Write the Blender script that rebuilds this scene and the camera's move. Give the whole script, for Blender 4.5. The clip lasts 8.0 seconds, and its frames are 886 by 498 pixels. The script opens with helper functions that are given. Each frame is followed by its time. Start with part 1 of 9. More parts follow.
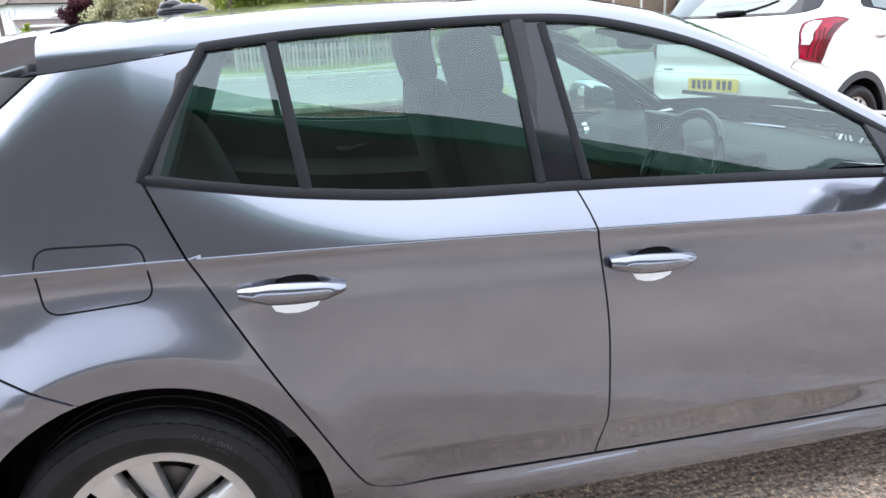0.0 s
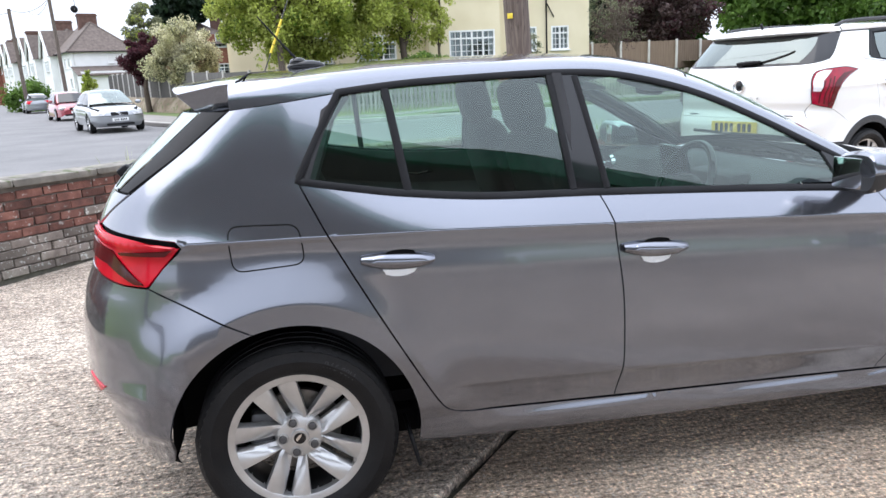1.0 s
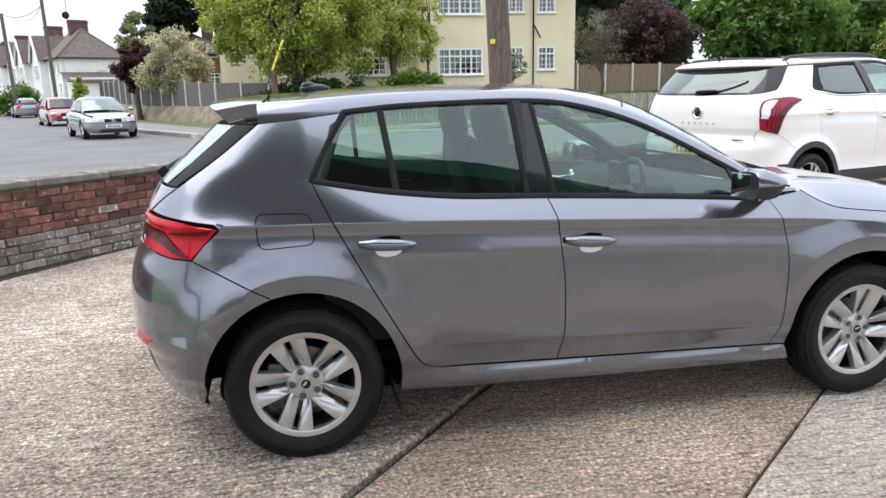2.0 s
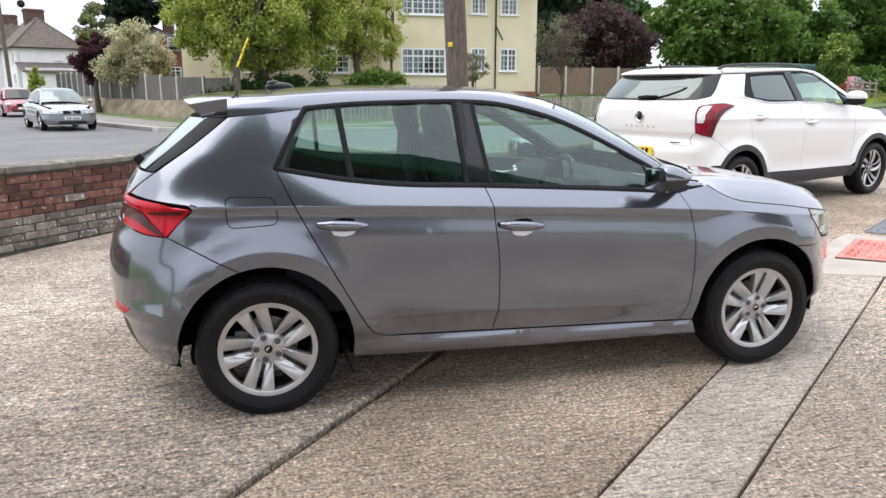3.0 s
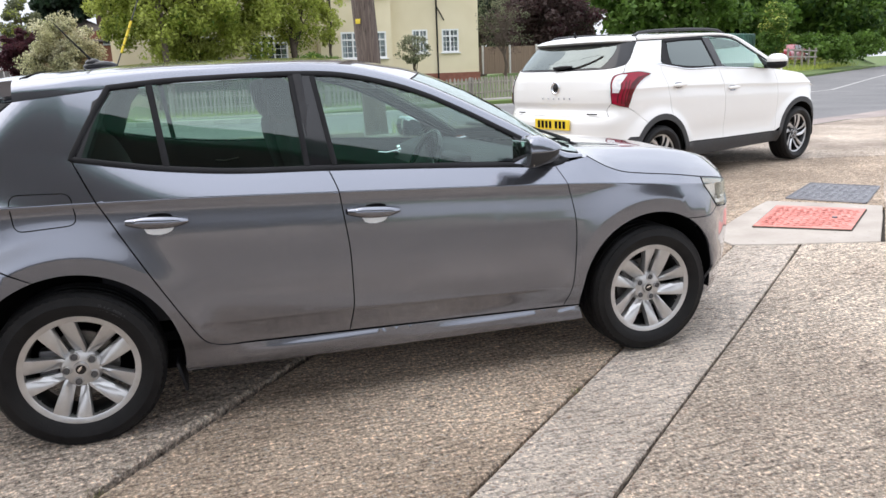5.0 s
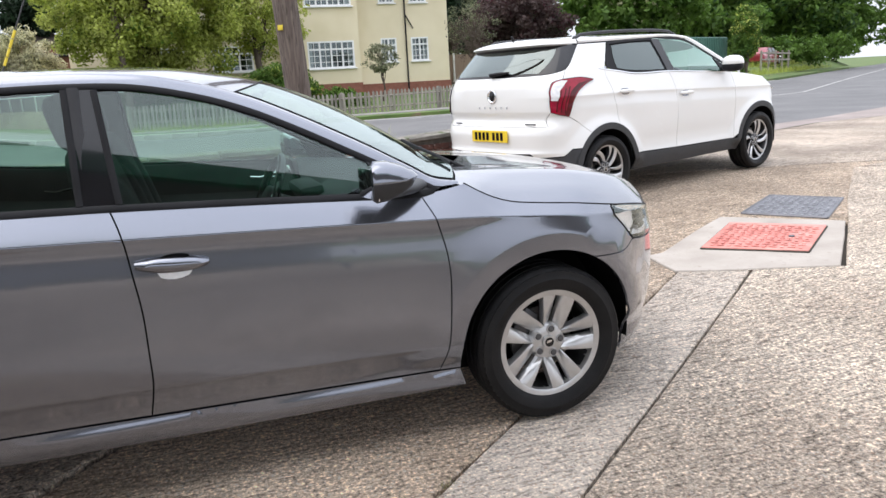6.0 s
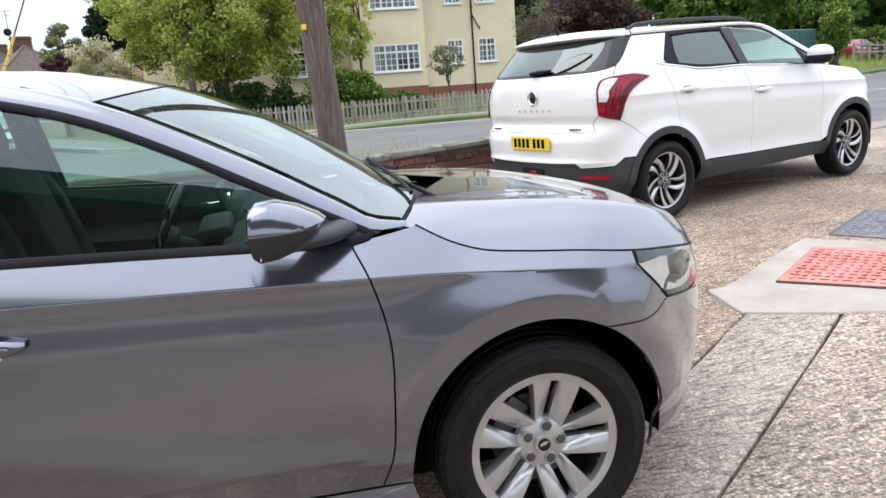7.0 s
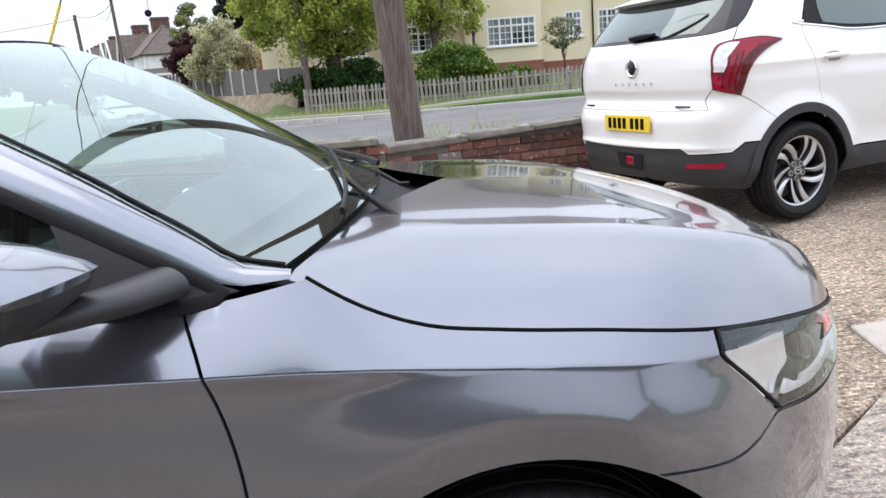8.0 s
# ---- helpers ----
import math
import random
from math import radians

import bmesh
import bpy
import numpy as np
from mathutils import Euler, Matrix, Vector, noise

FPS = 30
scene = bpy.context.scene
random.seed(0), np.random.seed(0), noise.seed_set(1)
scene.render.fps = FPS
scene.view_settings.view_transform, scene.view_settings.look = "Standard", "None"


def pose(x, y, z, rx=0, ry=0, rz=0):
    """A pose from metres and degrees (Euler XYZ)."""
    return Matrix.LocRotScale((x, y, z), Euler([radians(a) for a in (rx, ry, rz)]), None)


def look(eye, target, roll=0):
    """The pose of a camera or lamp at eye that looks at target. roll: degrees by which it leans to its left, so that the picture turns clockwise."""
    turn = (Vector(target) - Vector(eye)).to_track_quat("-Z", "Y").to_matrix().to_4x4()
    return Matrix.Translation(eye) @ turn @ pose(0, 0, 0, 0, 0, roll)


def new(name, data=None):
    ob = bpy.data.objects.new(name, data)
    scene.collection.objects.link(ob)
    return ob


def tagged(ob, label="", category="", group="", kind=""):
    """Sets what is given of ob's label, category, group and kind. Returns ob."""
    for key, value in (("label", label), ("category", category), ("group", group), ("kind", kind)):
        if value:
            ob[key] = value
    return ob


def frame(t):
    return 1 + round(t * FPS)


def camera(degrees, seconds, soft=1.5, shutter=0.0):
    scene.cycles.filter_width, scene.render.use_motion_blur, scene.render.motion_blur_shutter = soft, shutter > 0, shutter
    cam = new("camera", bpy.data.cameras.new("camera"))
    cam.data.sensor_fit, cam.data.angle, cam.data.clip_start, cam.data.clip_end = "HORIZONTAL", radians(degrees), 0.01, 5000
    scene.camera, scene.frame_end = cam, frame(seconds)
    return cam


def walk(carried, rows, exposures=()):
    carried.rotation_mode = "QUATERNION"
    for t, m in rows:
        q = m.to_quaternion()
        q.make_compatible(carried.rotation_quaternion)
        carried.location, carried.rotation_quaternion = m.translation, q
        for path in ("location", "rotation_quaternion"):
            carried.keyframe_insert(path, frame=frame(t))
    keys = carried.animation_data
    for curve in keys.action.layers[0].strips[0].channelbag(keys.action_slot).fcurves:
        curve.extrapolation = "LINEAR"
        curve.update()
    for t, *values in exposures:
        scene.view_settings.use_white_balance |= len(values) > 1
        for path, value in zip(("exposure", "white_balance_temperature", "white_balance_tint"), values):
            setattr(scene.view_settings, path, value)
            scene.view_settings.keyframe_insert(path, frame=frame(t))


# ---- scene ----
cam = camera(61.9, 8.0)
METRES, EYE, TILT, LEAN, TURN = 5.3, 1.5, 0.0, 0.0, 0.0
PATH = [
    (0, (0.315, -2.39, 1.392), (0.76, -0.528, 0.814), -2.9),
    (0.5, (0.224, -2.723, 1.411), (0.616, -0.831, 0.895), -3.0),
    (1, (0.071, -3.041, 1.412), (0.436, -1.129, 0.952), -2.8),
    (1.5, (0.001, -3.365, 1.434), (0.369, -1.446, 1.009), -2.1),
    (3, (-0.06, -4.092, 1.461), (0.447, -2.204, 1.036), 0.1),
    (3.5, (-0.058, -4.138, 1.455), (0.475, -2.258, 1.027), -0.2),
    (4, (0.001, -4.104, 1.446), (0.544, -2.229, 1.01), -0.9),
    (4.5, (0.242, -4.009, 1.438), (0.783, -2.136, 0.993), -1.7),
    (5, (0.516, -3.845, 1.385), (1.12, -1.996, 0.918), -2.2),
    (5.2, (0.656, -3.751, 1.364), (1.327, -1.93, 0.882), -2.6),
    (6.3, (1.433, -3.157, 1.359), (2.046, -1.304, 0.921), -3.5),
    (6.5, (1.545, -3.015, 1.349), (2.12, -1.15, 0.912), -3.6),
    (7, (1.862, -2.665, 1.331), (2.318, -0.766, 0.9), -4.3),
    (7.5, (2.143, -2.278, 1.325), (2.443, -0.349, 0.89), -4.9),
    (8, (2.376, -1.846, 1.258), (2.518, 0.094, 0.791), -4.7),
]
walk(cam, [(t, look(eye, target, roll)) for t, eye, target, roll in PATH],
     exposures=[(0.0, 1.25, 6200, 12), (1.0, 0.84, 6250, 11), (3.0, 0.50, 6600, 11), (5.0, 0.47, 6600, 11), (7.0, 0.45, 6450, 11), (8.0, 0.48, 6400, 12)])

# ---- world and light ----
world = bpy.data.worlds.new("overcast_sky")
scene.world = world
world.use_nodes = True
_t = world.node_tree
_sky = _t.nodes.new("ShaderNodeTexSky")
_sky.sky_type, _sky.sun_disc = "NISHITA", False
_sky.sun_elevation, _sky.sun_rotation, _sky.dust_density = radians(62), radians(292), 4.0
_cloud = _t.nodes.new("ShaderNodeTexNoise")
_cloud.inputs["Scale"].default_value, _cloud.inputs["Detail"].default_value = 2.2, 6
_ramp = _t.nodes.new("ShaderNodeValToRGB")
_ramp.color_ramp.elements[0].position, _ramp.color_ramp.elements[0].color = 0.3, (8.2, 8.8, 10.0, 1)
_ramp.color_ramp.elements[1].position, _ramp.color_ramp.elements[1].color = 0.7, (10.8, 11.3, 12.4, 1)
_mix = _t.nodes.new("ShaderNodeMix")
_mix.data_type = "RGBA"
_mix.inputs["Factor"].default_value = 0.9
_t.links.new(_cloud.outputs["Fac"], _ramp.inputs["Fac"])
_t.links.new(_sky.outputs["Color"], _mix.inputs["A"])
_t.links.new(_ramp.outputs["Color"], _mix.inputs["B"])
# an overcast sky is brightest overhead
_co = _t.nodes.new("ShaderNodeTexCoord")
_sep = _t.nodes.new("ShaderNodeSeparateXYZ")
_up = _t.nodes.new("ShaderNodeMapRange")
_up.inputs["From Min"].default_value, _up.inputs["From Max"].default_value = 0.05, 1.0
_up.inputs["To Min"].default_value, _up.inputs["To Max"].default_value = 1.0, 2.3
_mul = _t.nodes.new("ShaderNodeVectorMath")
_mul.operation = "SCALE"
_t.links.new(_co.outputs["Generated"], _sep.inputs[0])
_t.links.new(_sep.outputs["Z"], _up.inputs["Value"])
_t.links.new(_mix.outputs["Result"], _mul.inputs[0])
_t.links.new(_up.outputs["Result"], _mul.inputs["Scale"])
_bg = _t.nodes["Background"]
_t.links.new(_mul.outputs[0], _bg.inputs["Color"])
_bg.inputs["Strength"].default_value = 0.085
_sun = new("sun", bpy.data.lights.new("sun", "SUN"))
_sun.data.energy, _sun.data.angle, _sun.data.color = 0.9, radians(60), (1.0, 0.95, 0.88)
_sun.matrix_basis = look((-5, 2.0, 10), (0, 0, 0))


# ---- materials ----
def nodes_of(name):
    m = bpy.data.materials.new(name)
    m.use_nodes = True
    return m, m.node_tree, m.node_tree.nodes["Principled BSDF"]


def surface(name, colours, rough=0.6, metal=0.0, scale=8.0, detail=6, bump=0.0, bump_scale=60.0, coat=0.0,
            spots=None, spot_scale=90.0, spot_at=0.62, stretch=(1, 1, 1), island=0.0, rough_vary=0.1, specular=0.5, local=True):
    """A surface with stains at one scale, grain at another and fine relief."""
    m, t, p = nodes_of(name)
    n, l = t.nodes, t.links
    co = n.new("ShaderNodeTexCoord")
    mp = n.new("ShaderNodeMapping")
    mp.inputs["Scale"].default_value = stretch
    l.new(co.outputs["Object"], mp.inputs["Vector"])
    if island:
        each = n.new("ShaderNodeObjectInfo")
        far = n.new("ShaderNodeVectorMath")
        far.operation = "MULTIPLY_ADD"
        l.new(each.outputs["Random"], far.inputs[0])
        far.inputs[1].default_value = (61.0, 37.0, 83.0)
        l.new(co.outputs["Object"], far.inputs[2])
        l.new(far.outputs[0], mp.inputs["Vector"])
    big = n.new("ShaderNodeTexNoise")
    big.inputs["Scale"].default_value, big.inputs["Detail"].default_value = scale, detail
    l.new(mp.outputs["Vector"], big.inputs["Vector"])
    r = n.new("ShaderNodeValToRGB")
    while len(r.color_ramp.elements) < len(colours):
        r.color_ramp.elements.new(0.5)
    for k, c in enumerate(colours):
        e = r.color_ramp.elements[k]
        e.position, e.color = 0.28 + 0.44 * k / max(1, len(colours) - 1), (*c, 1)
    l.new(big.outputs["Fac"], r.inputs["Fac"])
    col = r.outputs["Color"]
    if spots:
        sp = n.new("ShaderNodeTexNoise")
        sp.inputs["Scale"].default_value, sp.inputs["Detail"].default_value = spot_scale, 3
        l.new(mp.outputs["Vector"], sp.inputs["Vector"])
        sr = n.new("ShaderNodeMapRange")
        sr.inputs["From Min"].default_value, sr.inputs["From Max"].default_value = spot_at - 0.04, spot_at + 0.06
        l.new(sp.outputs["Fac"], sr.inputs["Value"])
        mx = n.new("ShaderNodeMix")
        mx.data_type = "RGBA"
        l.new(sr.outputs["Result"], mx.inputs["Factor"])
        l.new(col, mx.inputs["A"])
        mx.inputs["B"].default_value = (*spots, 1)
        col = mx.outputs["Result"]
    if island:
        oi = n.new("ShaderNodeObjectInfo")
        ge = n.new("ShaderNodeNewGeometry")
        ad = n.new("ShaderNodeMath")
        l.new(oi.outputs["Random"], ad.inputs[0])
        l.new(ge.outputs["Random Per Island"], ad.inputs[1])
        fr = n.new("ShaderNodeMath")
        fr.operation = "FRACT"
        l.new(ad.outputs[0], fr.inputs[0])
        mr = n.new("ShaderNodeMapRange")
        mr.inputs["To Min"].default_value, mr.inputs["To Max"].default_value = 1 - island, 1 + island
        l.new(fr.outputs[0], mr.inputs["Value"])
        hs = n.new("ShaderNodeHueSaturation")
        l.new(mr.outputs["Result"], hs.inputs["Value"])
        l.new(col, hs.inputs["Color"])
        col = hs.outputs["Color"]
    l.new(col, p.inputs["Base Color"])
    p.inputs["Metallic"].default_value = metal
    p.inputs["Specular IOR Level"].default_value = specular
    p.inputs["Coat Weight"].default_value = coat
    p.inputs["Coat Roughness"].default_value = 0.03
    rr = n.new("ShaderNodeMapRange")
    rr.inputs["To Min"].default_value, rr.inputs["To Max"].default_value = max(0.02, rough - rough_vary), min(1, rough + rough_vary)
    l.new(big.outputs["Fac"], rr.inputs["Value"])
    l.new(rr.outputs["Result"], p.inputs["Roughness"])
    if bump:
        fine = n.new("ShaderNodeTexNoise")
        fine.inputs["Scale"].default_value, fine.inputs["Detail"].default_value = bump_scale, 5
        l.new(mp.outputs["Vector"], fine.inputs["Vector"])
        b = n.new("ShaderNodeBump")
        b.inputs["Strength"].default_value, b.inputs["Distance"].default_value = bump, 0.01
        l.new(fine.outputs["Fac"], b.inputs["Height"])
        l.new(b.outputs["Normal"], p.inputs["Normal"])
    return m


def paint(name, colour, flake, metal, rough=0.32, spec=0.5):
    """Car paint: a flaked base under a clear coat."""
    m, t, p = nodes_of(name)
    n, l = t.nodes, t.links
    co = n.new("ShaderNodeTexCoord")
    v = n.new("ShaderNodeTexNoise")
    v.inputs["Scale"].default_value, v.inputs["Detail"].default_value = 900.0, 2
    l.new(co.outputs["Object"], v.inputs["Vector"])
    d = n.new("ShaderNodeTexNoise")
    d.inputs["Scale"].default_value, d.inputs["Detail"].default_value = 3.0, 8
    l.new(co.outputs["Object"], d.inputs["Vector"])
    mx = n.new("ShaderNodeMix")
    mx.data_type = "RGBA"
    l.new(v.outputs["Fac"], mx.inputs["Factor"])
    mx.inputs["A"].default_value, mx.inputs["B"].default_value = (*colour, 1), (*flake, 1)
    l.new(mx.outputs["Result"], p.inputs["Base Color"])
    p.inputs["Metallic"].default_value, p.inputs["Roughness"].default_value = metal, rough
    p.inputs["Specular IOR Level"].default_value = spec
    p.inputs["Coat Weight"].default_value, p.inputs["Coat IOR"].default_value = 1.0, 1.5
    dr = n.new("ShaderNodeMapRange")
    dr.inputs["From Min"].default_value, dr.inputs["From Max"].default_value = 0.35, 0.75
    dr.inputs["To Min"].default_value, dr.inputs["To Max"].default_value = 0.015, 0.07
    l.new(d.outputs["Fac"], dr.inputs["Value"])
    l.new(dr.outputs["Result"], p.inputs["Coat Roughness"])
    return m


def pane(name, tint, gloss=0.08):
    """Thin tinted glass: see-through, with a mirror-like share that grows at grazing angles."""
    m, t, p = nodes_of(name)
    n, l = t.nodes, t.links
    n.remove(p)
    tr = n.new("ShaderNodeBsdfTransparent")
    tr.inputs["Color"].default_value = (*tint, 1)
    gl = n.new("ShaderNodeBsdfGlossy")
    gl.inputs["Roughness"].default_value, gl.inputs["Color"].default_value = 0.005, (0.90, 1.0, 0.97, 1)
    lw = n.new("ShaderNodeLayerWeight")
    lw.inputs["Blend"].default_value = 0.5
    pw = n.new("ShaderNodeMath")
    pw.operation = "POWER"
    pw.inputs[1].default_value = 3.6
    l.new(lw.outputs["Facing"], pw.inputs[0])
    fr = n.new("ShaderNodeMapRange")
    fr.inputs["To Min"].default_value, fr.inputs["To Max"].default_value = gloss, 0.96
    l.new(pw.outputs[0], fr.inputs["Value"])
    mx = n.new("ShaderNodeMixShader")
    l.new(fr.outputs["Result"], mx.inputs[0])
    l.new(tr.outputs[0], mx.inputs[1])
    l.new(gl.outputs[0], mx.inputs[2])
    l.new(mx.outputs[0], n["Material Output"].inputs["Surface"])
    return m


GREY_PAINT = paint("graphite_grey_metallic_paint", (0.145, 0.153, 0.178), (0.236, 0.248, 0.287), 0.84, 0.17)
WHITE_PAINT = paint("white_car_paint", (0.735, 0.727, 0.705), (0.77, 0.763, 0.742), 0.0, 0.45)
SILVER_PAINT = paint("silver_car_paint", (0.25, 0.262, 0.275), (0.35, 0.364, 0.38), 0.7)
RED_PAINT = paint("red_car_paint", (0.22, 0.012, 0.025), (0.28, 0.02, 0.035), 0.2)
BLACK_PAINT = paint("black_car_paint", (0.012, 0.012, 0.014), (0.02, 0.02, 0.022), 0.0)
BLACK_TRIM = surface("black_trim_plastic", [(0.009, 0.009, 0.010), (0.016, 0.016, 0.018)], 0.5, bump=0.1, bump_scale=400, specular=0.14)
GREY_TRIM = surface("dark_grey_plastic", [(0.02, 0.0205, 0.022), (0.032, 0.033, 0.036)], 0.55, bump=0.2, bump_scale=300)
PIANO = surface("gloss_black_plastic", [(0.008, 0.008, 0.009), (0.012, 0.012, 0.014)], 0.08, rough_vary=0.04, coat=0.25, specular=0.3)
TRIM_SMOOTH = surface("smooth_dark_grey_plastic", [(0.028, 0.029, 0.032), (0.036, 0.037, 0.041)], 0.42, specular=0.35)
# near-black: paints the shade in panel gaps, also colours liners and hidden parts
VOID = surface("gap_shade_and_liner_black", [(0.004, 0.004, 0.005), (0.008, 0.008, 0.008)], 0.9, specular=0.1)
RUBBER = surface("tyre_rubber", [(0.0065, 0.0065, 0.0075), (0.014, 0.0135, 0.0135)], 0.5, specular=0.2, scale=14, bump=0.25, bump_scale=180, rough_vary=0.18)
ALLOY = surface("silver_alloy", [(0.50, 0.50, 0.50), (0.60, 0.60, 0.60)], 0.33, 0.75, scale=20, bump=0.04, bump_scale=300, coat=0.3)
ALLOY_DARK = surface("dark_alloy", [(0.03, 0.03, 0.032), (0.05, 0.05, 0.052)], 0.35, 0.5)
CHROME = surface("chrome", [(0.75, 0.76, 0.78), (0.85, 0.85, 0.86)], 0.08, 1.0, rough_vary=0.03)
BOLT = surface("bolt_cap_grey", [(0.06, 0.06, 0.065), (0.11, 0.11, 0.115)], 0.4, 0.5)
DISC = surface("brake_disc_steel", [(0.16, 0.15, 0.14), (0.28, 0.27, 0.25)], 0.4, 0.8, stretch=(1, 1, 1), scale=40)
FABRIC = surface("dark_seat_cloth", [(0.012, 0.013, 0.015), (0.028, 0.029, 0.032)], 0.9, scale=30, bump=0.5, bump_scale=500)
CABIN = surface("dark_cabin_plastic", [(0.02, 0.02, 0.022), (0.034, 0.034, 0.037)], 0.65, specular=0.3)
CABIN_LIGHT = surface("pale_headlining", [(0.34, 0.34, 0.33), (0.4, 0.4, 0.39)], 0.9)
SIDE_GLASS = pane("side_window_glass", (0.64, 0.82, 0.74), 0.072)
SCREEN_GLASS = pane("windscreen_glass", (0.66, 0.76, 0.74), 0.16)
DARK_GLASS = pane("privacy_glass", (0.16, 0.19, 0.19), 0.13)
REAR_GLASS = pane("rear_screen_glass", (0.25, 0.28, 0.28), 0.42)
LAMP_GLASS = pane("lamp_cover", (0.93, 0.94, 0.95), 0.06)
RED_LENS = surface("red_lamp_lens", [(0.46, 0.002, 0.014), (0.64, 0.006, 0.024)], 0.12, scale=12, coat=0.15, rough_vary=0.05, specular=0.25)
CRIMSON_LENS = surface("crimson_lamp_lens", [(0.17, 0.002, 0.016), (0.34, 0.004, 0.026)], 0.1, scale=16, coat=0.3, rough_vary=0.05, specular=0.3)
DARK_RED_LENS = surface("dark_red_lamp_lens", [(0.045, 0.001, 0.003), (0.10, 0.003, 0.007)], 0.1, scale=10, coat=0.2, rough_vary=0.05, specular=0.3)
CLEAR_LENS = surface("pale_lamp_lens", [(0.55, 0.55, 0.56), (0.75, 0.74, 0.74)], 0.1, scale=30, coat=0.8, rough_vary=0.05)
FOIL = surface("thin_protective_film", [(0.75, 0.78, 0.80), (0.88, 0.9, 0.91)], 0.25, scale=30)


REFLECTOR = surface("bright_lamp_reflector", [(0.72, 0.73, 0.75), (0.86, 0.86, 0.87)], 0.22, 0.55, scale=14)


# ---- mesh helpers ----
def part(name, bm, material, parent=None, label="", smooth=True, normals=None, loc=None):
    """Links a bmesh as one mesh object under a thing or a part."""
    me = bpy.data.meshes.new(name)
    bm.to_mesh(me)
    bm.free()
    for m in material if isinstance(material, (list, tuple)) else [material]:
        me.materials.append(m)
    if smooth:
        me.shade_smooth()
    if normals is not None:
        me.normals_split_custom_set_from_vertices(normals)
    elif smooth:
        me.set_sharp_from_angle(angle=radians(38))
    ob = new(name, me)
    if loc is not None:
        ob.matrix_basis = loc
    if parent is not None:
        ob.parent = parent
    if label:
        ob["label"] = label
    return ob


def thing(name, label, category, m=None, group="", kind=""):
    ob = new(name)
    ob.empty_display_size = 0.2
    if m is not None:
        ob.matrix_basis = m
    return tagged(ob, label, category, group, kind)


def ball(bm, centre, size, rot=(0, 0, 0), u=16, v=10, power=1.0):
    """An ellipsoid; power under 1 squares it off."""
    mat = pose(*centre, *rot) @ Matrix.Diagonal((*[a / 2 for a in size], 1))
    made = bmesh.ops.create_uvsphere(bm, u_segments=u, v_segments=v, radius=1)["verts"]
    for w in made:
        if power != 1.0:
            w.co = [math.copysign(abs(a) ** power, a) for a in w.co]
        w.co = mat @ w.co
    return made


def block(bm, centre, size, rot=(0, 0, 0), bevel=0.0, segments=2):
    made = bmesh.ops.create_cube(bm, size=1)["verts"]
    mat = pose(*centre, *rot) @ Matrix.Diagonal((*size, 1))
    bmesh.ops.transform(bm, matrix=mat, verts=made)
    if bevel:
        edges = list({e for v in made for e in v.link_edges})
        bmesh.ops.bevel(bm, geom=edges, offset=bevel, segments=segments, affect="EDGES", profile=0.5)
    return made


def rod(bm, a, b, r0, r1=None, sides=12, caps=True):
    a, b = Vector(a), Vector(b)
    r1 = r0 if r1 is None else r1
    d = b - a
    m = Matrix.Translation((a + b) / 2) @ d.to_track_quat("Z", "Y").to_matrix().to_4x4()
    return bmesh.ops.create_cone(bm, cap_ends=caps, cap_tris=False, segments=sides, radius1=r0, radius2=r1, depth=d.length, matrix=m)["verts"]


def tube(bm, points, radius, sides=10, caps=True, flat=1.0):
    """A round bar along a line of points; radius may be a list."""
    pts = [Vector(p) for p in points]
    rings = []
    up = Vector((0.13, 0.21, 0.97))
    for k, p in enumerate(pts):
        d = (pts[min(k + 1, len(pts) - 1)] - pts[max(k - 1, 0)]).normalized()
        a = d.cross(up).normalized()
        b = a.cross(d)
        r = radius[k] if isinstance(radius, (list, tuple)) else radius
        rings.append([bm.verts.new(p + r * (math.cos(q) * a + flat * math.sin(q) * b)) for q in (2 * math.pi * i / sides for i in range(sides))])
    for r0, r1 in zip(rings, rings[1:]):
        for i in range(sides):
            bm.faces.new((r0[i], r0[(i + 1) % sides], r1[(i + 1) % sides], r1[i]))
    if caps:
        bm.faces.new(rings[0][::-1])
        bm.faces.new(rings[-1])
    return rings


def lathe(bm, profile, sides=48, axis="y", centre=(0, 0, 0), close=False):
    """Turns a profile of (radius, offset) round an axis."""
    rings = []
    for r, o in profile:
        ring = []
        for i in range(sides):
            a = 2 * math.pi * i / sides
            c, s = r * math.cos(a), r * math.sin(a)
            v = {"y": (c, o, s), "z": (c, s, o), "x": (o, c, s)}[axis]
            ring.append(bm.verts.new(Vector(centre) + Vector(v)))
        rings.append(ring)
    pairs = list(zip(rings, rings[1:])) + ([(rings[-1], rings[0])] if close else [])
    for r0, r1 in pairs:
        for i in range(sides):
            bm.faces.new((r0[i], r0[(i + 1) % sides], r1[(i + 1) % sides], r1[i]))
    return rings


def sheet(bm, rows, flip=False):
    """A skin over rows of points, each row as long as the others."""
    vs = [[bm.verts.new(p) for p in row] for row in rows]
    for r0, r1 in zip(vs, vs[1:]):
        for i in range(len(r0) - 1):
            f = (r0[i], r0[i + 1], r1[i + 1], r1[i])
            bm.faces.new(f[::-1] if flip else f)
    return vs


